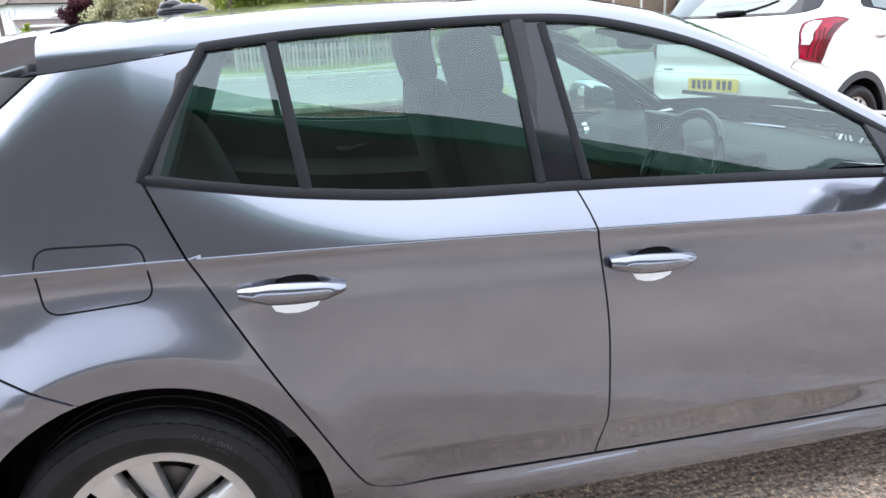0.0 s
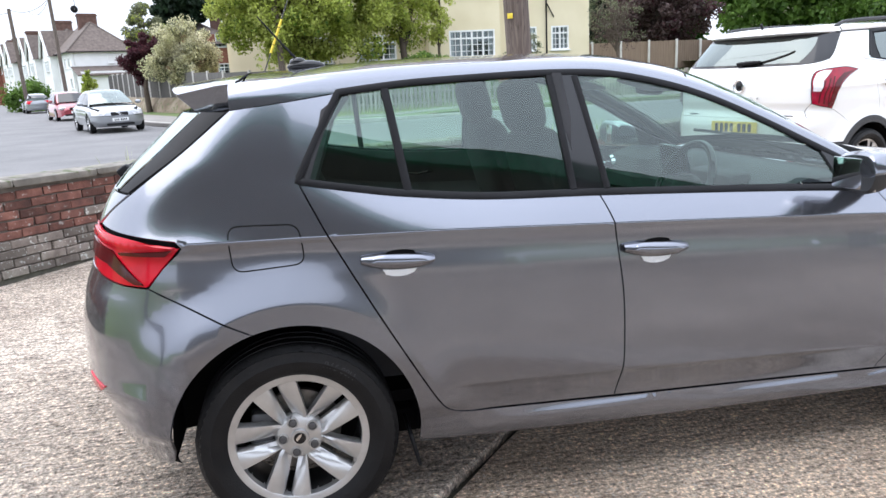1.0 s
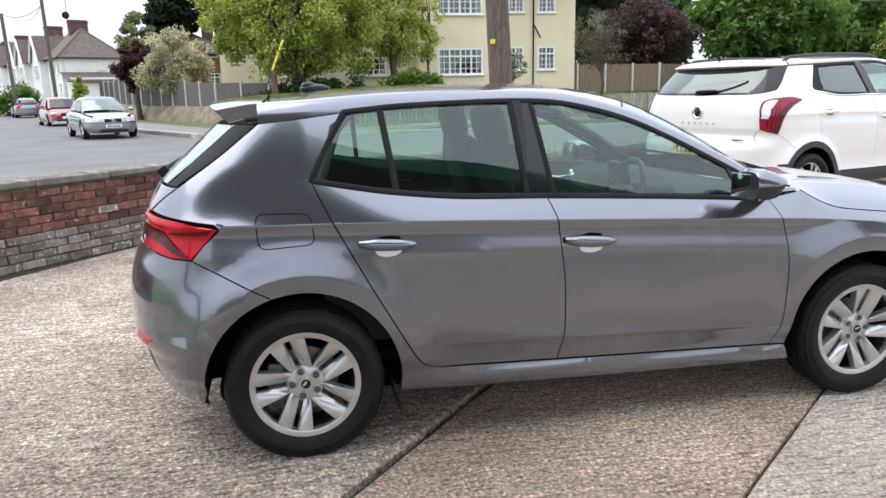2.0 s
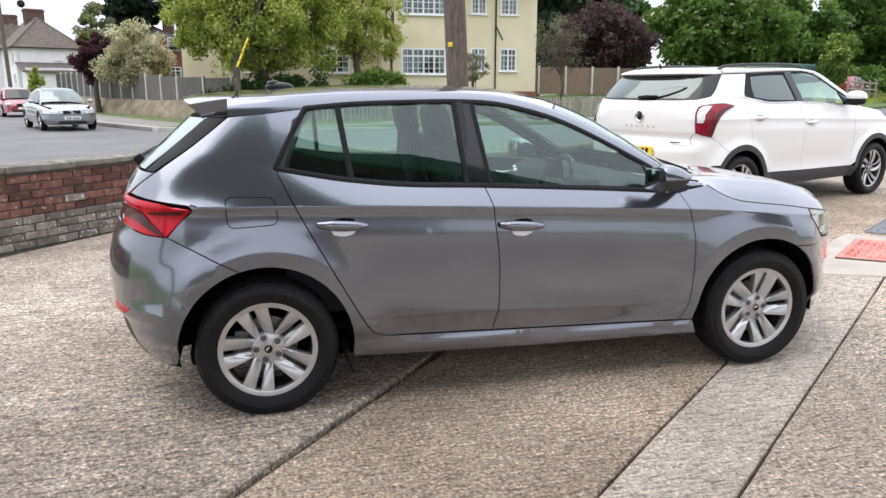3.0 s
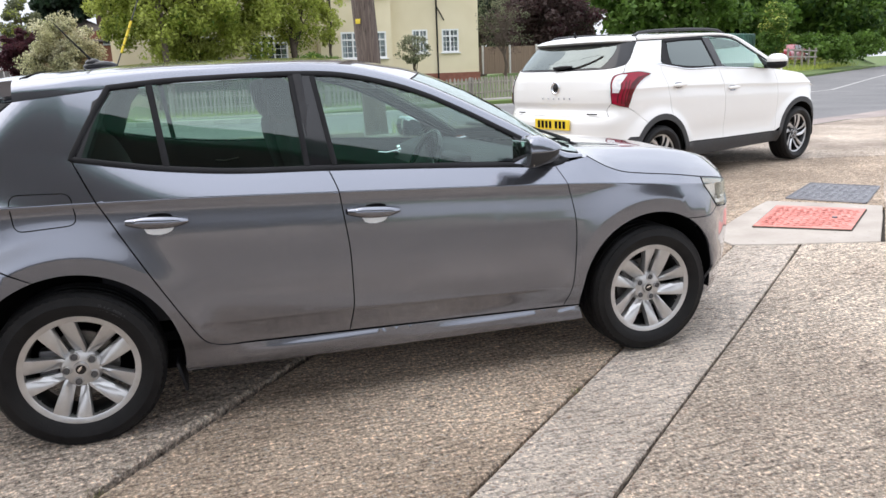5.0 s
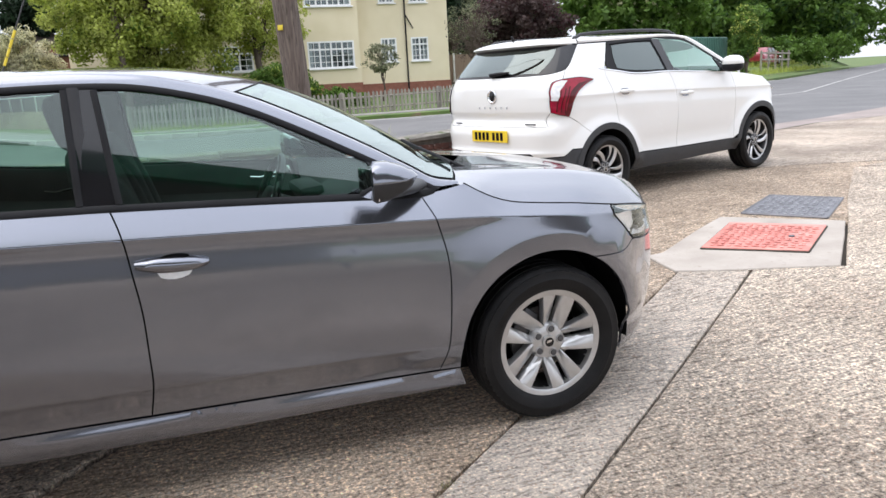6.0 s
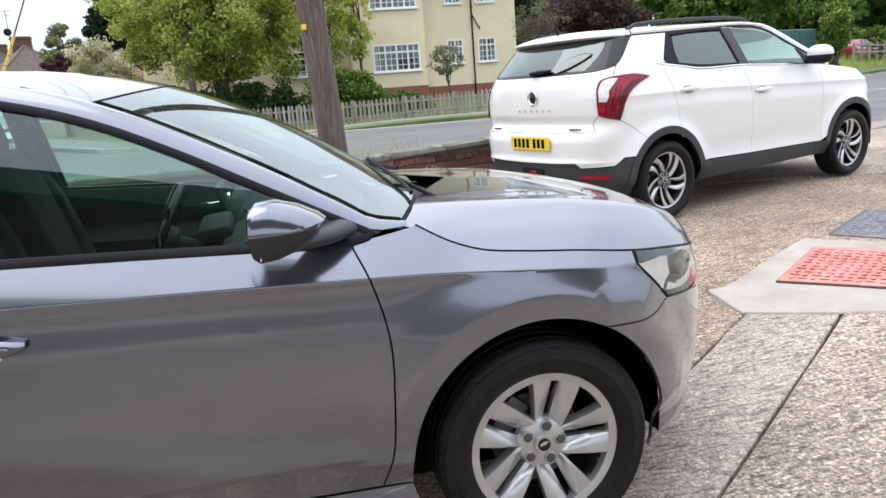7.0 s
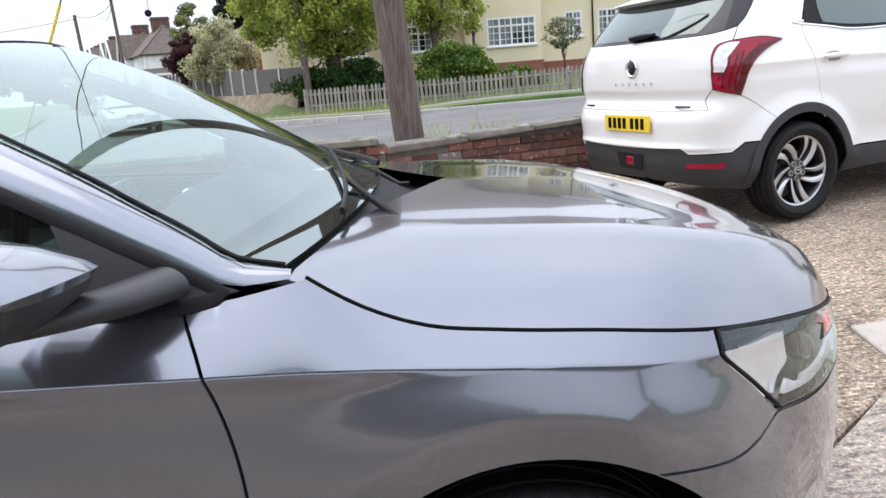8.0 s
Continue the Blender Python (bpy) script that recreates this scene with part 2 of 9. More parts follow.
def solid(bm, outline, depth, along=(0, 0, 1), bevel=0.0):
    """A flat outline of 3D points, pushed along a way into a slab."""
    vs = [bm.verts.new(p) for p in outline]
    f = bm.faces.new(vs)
    ext = bmesh.ops.extrude_face_region(bm, geom=[f])
    top = [g for g in ext["geom"] if isinstance(g, bmesh.types.BMVert)]
    bmesh.ops.translate(bm, vec=Vector(along) * depth, verts=top)
    if bevel:
        faces = [g for g in ext["geom"] if isinstance(g, bmesh.types.BMFace)]
        bmesh.ops.bevel(bm, geom=list({e for g in faces for e in g.edges}), offset=bevel, segments=2, affect="EDGES", profile=0.5)


def curve_at(table, x):
    """A smooth line through (x, value) pairs."""
    n = len(table)
    if x <= table[0][0]:
        k = 0
    elif x >= table[-1][0]:
        k = n - 2
    else:
        k = next(i for i in range(n - 1) if table[i + 1][0] >= x)
    (x0, y0), (x1, y1) = table[k], table[k + 1]
    h = x1 - x0

    def slope(i):
        if 0 < i < n - 1:
            a = (table[i][1] - table[i - 1][1]) / (table[i][0] - table[i - 1][0])
            b = (table[i + 1][1] - table[i][1]) / (table[i + 1][0] - table[i][0])
            return 0.0 if a * b <= 0 else 2 * a * b / (a + b)
        j = max(0, min(i, n - 2))
        return (table[j + 1][1] - table[j][1]) / (table[j + 1][0] - table[j][0])
    t = (x - x0) / h
    if t < 0 or t > 1:
        return y0 + slope(k) * (x - x0) if t < 0 else y1 + slope(k + 1) * (x - x1)
    m0, m1 = slope(k) * h, slope(k + 1) * h
    return (2 * t**3 - 3 * t**2 + 1) * y0 + (t**3 - 2 * t**2 + t) * m0 + (3 * t**2 - 2 * t**3) * y1 + (t**3 - t**2) * m1


def line_through(points, step=0.02):
    """Dense points along control points; a control point with a trailing 1 is a corner, the others are rounded through."""
    n = len(points)
    dim = 2
    out = []
    for k in range(n):
        p1, p2 = points[k], points[(k + 1) % n]
        p0 = points[k - 1] if len(p1) == dim else p1
        p3 = points[(k + 2) % n] if len(p2) == dim else p2
        a, b, c, d = (np.array(q[:dim], float) for q in (p0, p1, p2, p3))
        m = max(1, int(np.linalg.norm(c - b) / step))
        for i in range(m):
            t = i / m
            out.append(0.5 * (2 * b + (c - a) * t + (2 * a - 5 * b + 4 * c - d) * t * t + (3 * b - a - 3 * c + d) * t**3))
    return np.array(out)


# ---- car bodies ----
from mathutils.geometry import delaunay_2d_cdt


class Shell:
    """The skin of a car body: at each height a plan line that runs along the side and turns round both ends.
    x ahead from the rear axle, y to the left, z up; s runs along the plan line."""

    def __init__(self, crease, belt, belt_width, lower, crease_width, taper, rear, rear_turn, rear_power, front, front_turn,
                 front_power, wheels, flare, glass_slope, drop=0.0, swells=(), hollow=0.0, foot_line=None, soft=0.00012, fall=0.15, proud=0.0):
        self.crease, self.belt, self.belt_width, self.lower, self.crease_width = crease, belt, belt_width, lower, crease_width
        self.taper, self.rear, self.rear_turn, self.rear_power = taper, rear, rear_turn, rear_power
        self.front, self.front_turn, self.front_power = front, front_turn, front_power
        self.wheels, self.flare, self.glass_slope = wheels, flare, glass_slope
        self.drop, self.swells, self.hollow, self.foot_line, self.soft, self.fall, self.proud = drop, swells, hollow, foot_line, soft, fall, proud

    def wide(self, x, z):
        zc, zb, wb = curve_at(self.crease, x), curve_at(self.belt, x), curve_at(self.belt_width, x)
        wc = self.crease_width
        if z <= zc:
            q = max(0.0, min(1.0, (z - 0.45) / 0.3))
            zl = z + self.drop * (max(0.4, min(2.2, x)) - 0.63) * (1 - q * q * (3 - 2 * q))
            w = curve_at(self.lower + [(zc - 0.13, wc + 0.004), (zc - 0.035, wc - 0.005), (zc, wc)], zl)
        elif z <= zb:
            t = (z - zc) / (zb - zc)
            w = wc + (wb - wc) * (t + 0.12 * t * (1 - t) * -1)
        else:
            h = z - zb
            w = wb - self.glass_slope * h - 0.12 * h * h
        if z > zc and self.hollow:
            w -= self.hollow * max(0.0, min(1.0, (0.05 - x) / 0.30)) * (1 - math.exp(-(z - zc) / 0.08))
        w *= curve_at(self.taper, x)
        wf, r0, k = self.flare
        fade = 1.0 if z <= zc else max(0.0, 1 - (z - zc) / max(0.02, zb - zc)) ** 1.5
        for cx, cz in self.wheels:
            q = math.hypot(x - cx, min(z, zc) - cz)
            g = max(0.0, min(1.0, 0.65 + ((x - cx) if cx > 1 else (cx - x)) / 0.55)) * self.proud
            low = max(0.0, min(1.0, (z - 0.27) / 0.13))
            if q < r0 + 0.45 and fade * low > 0:
                e = q - r0
                e = 0.5 * (e + math.sqrt(e * e + self.soft))
                f = wf + 0.010 * g - (k + 0.26 * g) * e - self.fall * e * e
                d = f - (w if z <= zc else wc * curve_at(self.taper, x))
                w = w + 0.5 * fade * low * low * (3 - 2 * low) * (d + math.sqrt(d * d + 0.00012))
        for x0, z0, sx, sz, k in self.swells:
            w += k * math.exp(-((x - x0) / sx) ** 2 - ((z - z0) / sz) ** 2)
        return w

    def ends(self, z):
        xr, xs = curve_at(self.rear, z), curve_at(self.rear_turn, z)
        xf, xt = curve_at(self.front, z), self.front_turn
        return xr, xs, xf, xt

    def s_of(self, x, z):
        xr, xs, xf, xt = self.ends(z)
        if x < xs:
            a = xs - xr
            return xs - a * math.asin(min(1.0, (xs - x) / a))
        if x > xt:
            a = xf - xt
            return xt + a * math.asin(min(1.0, (x - xt) / a))
        return x

    def at(self, s, z, lift=0.0):
        if lift:
            return self.at(s, z) + self.normal(s, z) * lift
        xr, xs, xf, xt = self.ends(z)
        if s < xs:
            a = xs - xr
            q = math.sin(min(math.pi / 2, (xs - s) / a))
            k = curve_at(self.rear_power, z)
            x, c = xs - a * q, max(0.0, 1 - q ** k) ** (1 / k)
        elif s > xt:
            a = xf - xt
            q = math.sin(min(math.pi / 2, (s - xt) / a))
            x, c = xt + a * q, max(0.0, 1 - q ** self.front_power) ** (1 / self.front_power)
        else:
            x, c = s, 1.0
        return Vector((x, -self.wide(x, z) * c, z))

    def on(self, x, z, lift=0.0):
        return self.at(self.s_of(x, z), z, lift)

    def normal(self, s, z):
        e = 0.004
        n = (self.at(s + e, z) - self.at(s - e, z)).cross(self.at(s, z + e) - self.at(s, z - e))
        return n.normalized() if n.length > 1e-12 else Vector((0, -1, 0))

    def flat(self, points, step=0.02):
        full = []
        for p, q in zip(points, points[1:] + points[:1]):
            full.append(p)
            if abs(p[0]) >= 9 and p[0] == q[0]:
                k = max(1, int(abs(q[1] - p[1]) / 0.015))
                full += [(p[0], p[1] + (q[1] - p[1]) * i / k, 1) for i in range(1, k)]
        return line_through([(self.s_of(p[0], p[1]), *p[1:]) for p in full], step)

    def skin(self, name, outline, material, parent, side=1, gap=0.0026, depth=0.012, lift=0.0, grain=0.03, label=""):
        """A panel of the skin inside an outline of (x, z) points."""
        b = self.flat(outline)
        area = 0.5 * np.sum(b[:, 0] * np.roll(b[:, 1], -1) - b[:, 1] * np.roll(b[:, 0], -1))
        if area < 0:
            b = b[::-1]
        if gap:
            d = np.roll(b, -1, 0) - np.roll(b, 1, 0)
            d /= np.maximum(1e-9, np.linalg.norm(d, axis=1))[:, None]
            mid = np.array([abs(self.at(*p).y) < 0.06 for p in b])
            old = b
            b = b + gap * np.stack([-d[:, 1], d[:, 0]], 1)
            b[mid, 0] = old[mid, 0]
        split = []
        for p, q in zip(b, np.roll(b, -1, 0)):
            split.append(p)
            g0, g1 = p[1] - curve_at(self.crease, p[0]), q[1] - curve_at(self.crease, q[0])
            if abs(g1 - g0) > 1e-6 and abs(q[0] - p[0]) < 0.1:
                cuts = sorted(t for t in ((d - g0) / (g1 - g0) for d in (-0.012, -0.003, 0.004, 0.014)) if 0.04 < t < 0.96)
                split += [p + (q - p) * t for t in cuts]
        b = np.array(split)
        lo, hi = b.min(0), b.max(0)
        inner = []
        zs = list(np.arange(lo[1], hi[1], grain * 0.8))
        nxt = np.roll(b, -1, 0)
        for s in np.arange(lo[0] + grain / 2, hi[0], grain):
            zc = curve_at(self.crease, s)
            rows = [zc - 0.035, zc - 0.012, zc - 0.003, zc + 0.004, zc + 0.014]
            if self.foot_line and s < self.front_turn:
                rows += [self.foot_line - self.drop * (max(0.4, min(2.2, s)) - 0.63) + k for k in (-0.017, -0.010, -0.003, 0.003, 0.010, 0.017)]
            for z in zs + rows:
                if not lo[1] < z < hi[1] or any(abs(math.hypot(s - cx, z - cz) - self.flare[1]) < 0.042 for cx, cz in self.wheels):
                    continue
                cross = (b[:, 1] > z) != (nxt[:, 1] > z)
                with np.errstate(divide="ignore", invalid="ignore"):
                    xi = (nxt[:, 0] - b[:, 0]) * (z - b[:, 1]) / (nxt[:, 1] - b[:, 1]) + b[:, 0]
                if np.sum(cross & (s < xi)) % 2 and np.min(np.hypot(b[:, 0] - s, b[:, 1] - z)) > 0.007:
                    inner.append((s, z))
        for cx, cz in self.wheels:
            for q in [self.flare[1] + d for d in (-0.036, -0.020, -0.010, -0.004, 0.002, 0.008, 0.016, 0.028, 0.042)]:
                for k in range(180):
                    s, z = cx + q * math.cos(k * math.pi / 90), cz + q * math.sin(k * math.pi / 90)
                    if lo[0] < s < hi[0] and lo[1] < z < hi[1] and -0.2 < s < self.front_turn:
                        cross = (b[:, 1] > z) != (nxt[:, 1] > z)
                        with np.errstate(divide="ignore", invalid="ignore"):
                            xi = (nxt[:, 0] - b[:, 0]) * (z - b[:, 1]) / (nxt[:, 1] - b[:, 1]) + b[:, 0]
                        if np.sum(cross & (s < xi)) % 2 and np.min(np.hypot(b[:, 0] - s, b[:, 1] - z)) > 0.006:
                            inner.append((s, z))
        n = len(b)
        pts = [Vector((float(p[0]), float(p[1]))) for p in b] + [Vector((float(p[0]), float(p[1]))) for p in inner]
        out = delaunay_2d_cdt(pts, [(i, (i + 1) % n) for i in range(n)], [list(range(n))], 1, 1e-6)
        bm = bmesh.new()
        vs, normals = [], []
        for i, p in enumerate(out[0]):
            q, nn = self.at(p.x, p.y, lift), self.normal(p.x, p.y)
            if i < n and abs(q.y) < 0.09:
                q.y = 0.0
            vs.append(bm.verts.new((q.x, q.y * side, q.z)))
            normals.append((nn.x, nn.y * side, nn.z))
        for f in out[2]:
            try:
                bm.faces.new([vs[i] for i in (f if side > 0 else f[::-1])])
            except ValueError:
                pass
        if depth:
            ring = []
            for p in b:
                nn = self.normal(*p)
                q = self.at(p[0], p[1], lift)
                if abs(q.y) < 0.09:
                    q.y = 0.0
                ring.append((bm.verts.new((q.x, q.y * side, q.z)), bm.verts.new(((q - nn * depth).x, (q - nn * depth).y * side, (q - nn * depth).z))))
            for i in range(n):
                a, c = ring[i], ring[(i + 1) % n]
                bm.faces.new((a[0], a[1], c[1], c[0]) if side > 0 else (c[0], c[1], a[1], a[0]))
            for i in range(n):
                a, c = ring[i - 1][0].co, ring[(i + 1) % n][0].co
                t = (c - a).normalized()
                nn = self.normal(*b[i])
                nn = Vector((nn.x, nn.y * side, nn.z))
                w = (t.cross(nn) * side + nn * 0.4).normalized()
                normals += [tuple(w), tuple(w)]
        return part(name, bm, material, parent, label, True, normals)

    def strip(self, name, line, width, height, material, parent, side=1, closed=False, lift=0.0, label="", step=0.02, bm=None):
        """A flat bead laid along a line on the skin."""
        b = self.flat(line, step)
        if not closed:
            last = line[-1]
            stop = np.array([self.s_of(last[0], last[1]), last[1]])
            k = int(np.argmin(np.linalg.norm(b[:-1] - stop, axis=1))) if len(line) < 3 else None
            m = 0
            for p, q in zip(line, line[1:]):
                m += max(1, int(math.hypot(self.s_of(q[0], q[1]) - self.s_of(p[0], p[1]), q[1] - p[1]) / step))
            b = np.vstack([b[:m], stop])
        made = bm or bmesh.new()
        n, rows = len(b), []
        for i in range(n):
            a, c = (b[i - 1], b[(i + 1) % n]) if closed else (b[max(0, i - 1)], b[min(n - 1, i + 1)])
            t = (c - a) / max(1e-9, np.linalg.norm(c - a))
            o = np.array([-t[1], t[0]]) * width / 2
            nn = self.normal(*b[i])
            row = []
            for u, h in ((-1, -0.004), (-1, height * 0.6), (-0.7, height), (0.7, height), (1, height * 0.6), (1, -0.004)):
                q = self.at(*(b[i] + o * u)) + nn * (h + lift)
                row.append((q.x, q.y * side, q.z))
            rows.append(row)
        if closed:
            rows.append(rows[0])
        sheet(made, rows, flip=side > 0)
        if bm is None:
            bmesh.ops.recalc_face_normals(made, faces=made.faces)
            return part(name, made, material, parent, label)


def arc(cx, cz, r, a0, a1, n=14):
    """Points on a wheel arch, from angle a0 to a1 in degrees; the ends are corners."""
    pts = [(cx + r * math.cos(radians(a0 + (a1 - a0) * i / n)), cz + r * math.sin(radians(a0 + (a1 - a0) * i / n))) for i in range(n + 1)]
    return [(*pts[0], 1), *pts[1:-1], (*pts[-1], 1)]


def tyre_mesh(radius, rim, width, tread=64):
    bm = bmesh.new()
    h, w = radius - rim, width / 2
    prof = [(rim - 0.004, -w * 0.80), (rim + 0.006, -w * 0.90), (rim + 0.02, -w * 0.97), (rim + h * 0.45, -w * 1.03), (rim + h * 0.5, -w * 1.035),
            (rim + h * 0.52, -w * 1.02), (rim + h * 0.78, -w * 1.0), (rim + h * 0.82, -w * 0.99), (radius - 0.014, -w * 0.93), (radius - 0.004, -w * 0.82)]
    groove = []
    for y in (-0.5, -0.02, 0.46):
        groove += [(radius, w * (y - 0.05)), (radius - 0.008, w * (y - 0.035)), (radius - 0.008, w * (y + 0.035)), (radius, w * (y + 0.05))]
    prof += [(radius, -w * 0.72)] + groove + [(radius, w * 0.72), (radius - 0.006, w * 0.9), (rim + h * 0.5, w * 1.03), (rim, w * 0.85)]
    rings = lathe(bm, prof, tread * 2)
    for k in (8, 9):
        for i in range(0, tread * 2, 2):
            v = rings[k][i]
            d = Vector((v.co.x, 0, v.co.z)).normalized()
            v.co -= d * 0.006
    return bm


def alloy_spokes(rim, hub, pairs, dish, spread_in, spread_out, wide_in, wide_out, ridge, twist=0.0):
    """Paired tapered spokes, each with a raised edge that falls away to one side."""
    bm = bmesh.new()
    for k in range(pairs):
        for sgn in (-1, 1):
            rows = []
            turn = radians(360 / pairs * k + 90)
            p0 = Vector((hub * math.cos(turn + sgn * radians(spread_in)), hub * math.sin(turn + sgn * radians(spread_in))))
            end = turn + sgn * radians(spread_out) + radians(twist)
            p1 = Vector((rim * math.cos(end), rim * math.sin(end)))
            mid = math.atan2(p1.y - p0.y, p1.x - p0.x)
            for i in range(9):
                t = i / 8
                pc = p0.lerp(p1, t)
                half = (wide_in + (wide_out - wide_in) * t ** 1.2) / 2
                y = -dish * (1 - (1 - t) ** 1.8) + 0.004
                c, s = math.cos(mid), math.sin(mid)
                row = []
                for u, d in ((-1.0, 0.034), (-1.0, 0.016 - 0.012 * t), (-0.55 * sgn if sgn < 0 else -0.2, 0.0), (0.2 if sgn > 0 else 0.55, 0.0), (1.0, 0.016 - 0.012 * t), (1.0, 0.034)):
                    dep = d + (ridge * (u * sgn > 0) * (1 - t) if abs(u) == 1.0 else 0)
                    p = Vector((pc.x - s * half * u, y + dep, pc.y + c * half * u))
                    row.append(p)
                rows.append(row)
            sheet(bm, rows)
    bmesh.ops.recalc_face_normals(bm, faces=bm.faces)
    return bm


def alloy_face(rim, slot_in, slot_out, bay, tip, skew, dish, ridge, twist=0.0, split=False):
    """Five pairs of wedge spokes: a slot with sloping flanks inside each pair, a pointed bay between the pairs.
    split: the spoke's flanks take the second material."""
    bm = bmesh.new()
    for k in range(5):
        turn = radians(72 * k + 90)
        for sgn in (-1, 1):
            rows = []
            for i in range(9):
                t = i / 8
                r = 0.062 + (rim - 0.062) * t
                y = 0.004 - dish * (1 - (1 - t) ** 1.8)
                lean = radians(twist) * t * t
                bend = turn + lean
                half = slot_in + (slot_out - slot_in) * min(1.0, t * 1.25)
                top0 = bend + sgn * math.asin(min(0.9, half / r))
                low0 = bend + sgn * math.asin(min(0.9, min(half, slot_out) * 0.62 / r))
                q = max(0.0, (max(r, tip) - tip) / (rim - tip))
                e0, e1 = sgn * radians(36) - radians(skew), sgn * radians(36 - bay)
                e = Vector((tip * math.cos(e0), tip * math.sin(e0))).lerp(Vector((rim * math.cos(e1), rim * math.sin(e1))), q)
                a1 = bend + math.atan2(e.y, e.x)
                mid = top0 + (a1 - top0) * 0.62
                fall = 0.003 + ridge * (1 - 0.8 * t)
                row = [(r * math.cos(c), y + dep, r * math.sin(c)) for c, dep in (
                    (low0, 0.040), (low0, 0.020), (top0, fall * 0.8), (top0 + (mid - top0) * 0.10, fall * 0.55), (mid, 0.0), (a1 + (mid - a1) * 0.08, fall * 0.15), (a1, fall * 0.15 + 0.003), (a1, 0.040))]
                rows.append(row)
            vs = sheet(bm, rows)
            if split:
                index = {v: i for row in vs for i, v in enumerate(row)}
                for f in {f for row in vs for v in row for f in v.link_faces}:
                    f.material_index = 1 if min(index[v] for v in f.verts) in (0, 1, 6) else 0
    bmesh.ops.recalc_face_normals(bm, faces=bm.faces)
    return bm


def build_wheel(name, radius, rim, width, spokes, alloy, back, parent, m, side=1, writing=False, band=0.93):
    """One road wheel, its outer face towards -y."""
    bm = bmesh.new()
    lathe(bm, [(rim * 0.99, 0.10), (rim * 0.9, 0.09), (rim * 0.86, 0.02), (rim * 0.88, -0.055), (rim * 0.93, -0.072)], 48)
    w = part(name, bm, back, parent, loc=m)
    part("tyre", tyre_mesh(radius, rim, width), RUBBER, w, "black rubber tyre with a worn dusty tread", loc=pose(0, -0.005 + 0.0, 0))
    part("rim", spokes(), alloy, w, loc=pose(0, -0.062, 0))
    bm = bmesh.new()
    lathe(bm, [(rim * (band - 0.008), -0.040), (rim * band, -0.0805), (rim * (band + 0.02), -0.0825), (rim * 0.985, -0.085), (rim * 1.0, -0.082), (rim * 1.005, -0.07)], 64)
    part("rim_edge", bm, alloy[0] if isinstance(alloy, list) else alloy, w)
    bm = bmesh.new()
    lathe(bm, [(0.0, -0.070), (0.026, -0.071), (0.0285, -0.067), (0.030, -0.05)], 24)
    cap = part("centre_cap", bm, ALLOY, w)
    bm = bmesh.new()
    lathe(bm, [(0.0, -0.0725), (0.019, -0.0725), (0.019, -0.070)], 20)
    emblem = part("emblem", bm, PIANO, cap)
    bm = bmesh.new()
    solid(bm, [(-0.012, -0.0725, -0.006), (0.004, -0.0725, 0.002), (0.012, -0.0725, 0.012), (-0.002, -0.0725, 0.010), (-0.013, -0.0725, 0.003)], 0.0012, (0, -1, 0))
    part("emblem_mark", bm, CHROME, emblem, smooth=False)
    bm = bmesh.new()
    lathe(bm, [(0.02, -0.060), (0.064, -0.0595), (0.072, -0.054), (0.080, -0.03)], 40)
    part("hub", bm, alloy[1] if isinstance(alloy, list) else alloy, w)
    bm = bmesh.new()
    lathe(bm, [(0.06, 0.0), (0.135, 0.0), (0.135, 0.02), (0.06, 0.02)], 40)
    part("brake_disc", bm, DISC, w)
    bm = bmesh.new()
    block(bm, (-0.105, -0.002, 0.05), (0.07, 0.06, 0.14), (0, 25, 0), 0.012)
    part("brake_caliper", bm, BOLT, w)
    nut = collar = None
    for k in range(5):
        a = radians(72 * k + 90)
        if nut is None:
            bm = bmesh.new()
            lathe(bm, [(0.0, -0.0675), (0.0105, -0.0675), (0.0125, -0.0655), (0.0125, -0.050)], 12)
            nut = part("wheel_bolt", bm, BOLT, w)
            data = nut.data
        else:
            nut = new("wheel_bolt", data)
            nut.parent = w
        nut.location = (0.053 * math.cos(a), 0, 0.053 * math.sin(a))
        if collar is None:
            bm = bmesh.new()
            lathe(bm, [(0.0135, -0.0605), (0.0145, -0.0655), (0.0170, -0.0660), (0.0190, -0.0620), (0.0200, -0.055)], 16)
            collar = part("bolt_socket", bm, alloy[0] if isinstance(alloy, list) else alloy, w)
            ring = collar.data
        else:
            collar = new("bolt_socket", ring)
            collar.parent = w
        collar.location = nut.location
    if writing:
        txt = bpy.data.curves.new("tyre_text", "FONT")
        txt.body, txt.size, txt.extrude, txt.align_x = "R16 88H", 0.030, 0.0012, "CENTER"
        tmp = new("tyre_text", txt)
        me = bpy.data.meshes.new_from_object(tmp)
        bpy.data.objects.remove(tmp)
        for v in me.vertices:
            r = rim + 0.036 + v.co.y
            a = radians(38) - v.co.x / r
            v.co = (r * math.cos(a), -width / 2 * 1.03 - 0.003 - v.co.z, r * math.sin(a))
        me.materials.append(GREY_TRIM)
        tx = new("sidewall_lettering", me)
        tx.parent = w
    return w


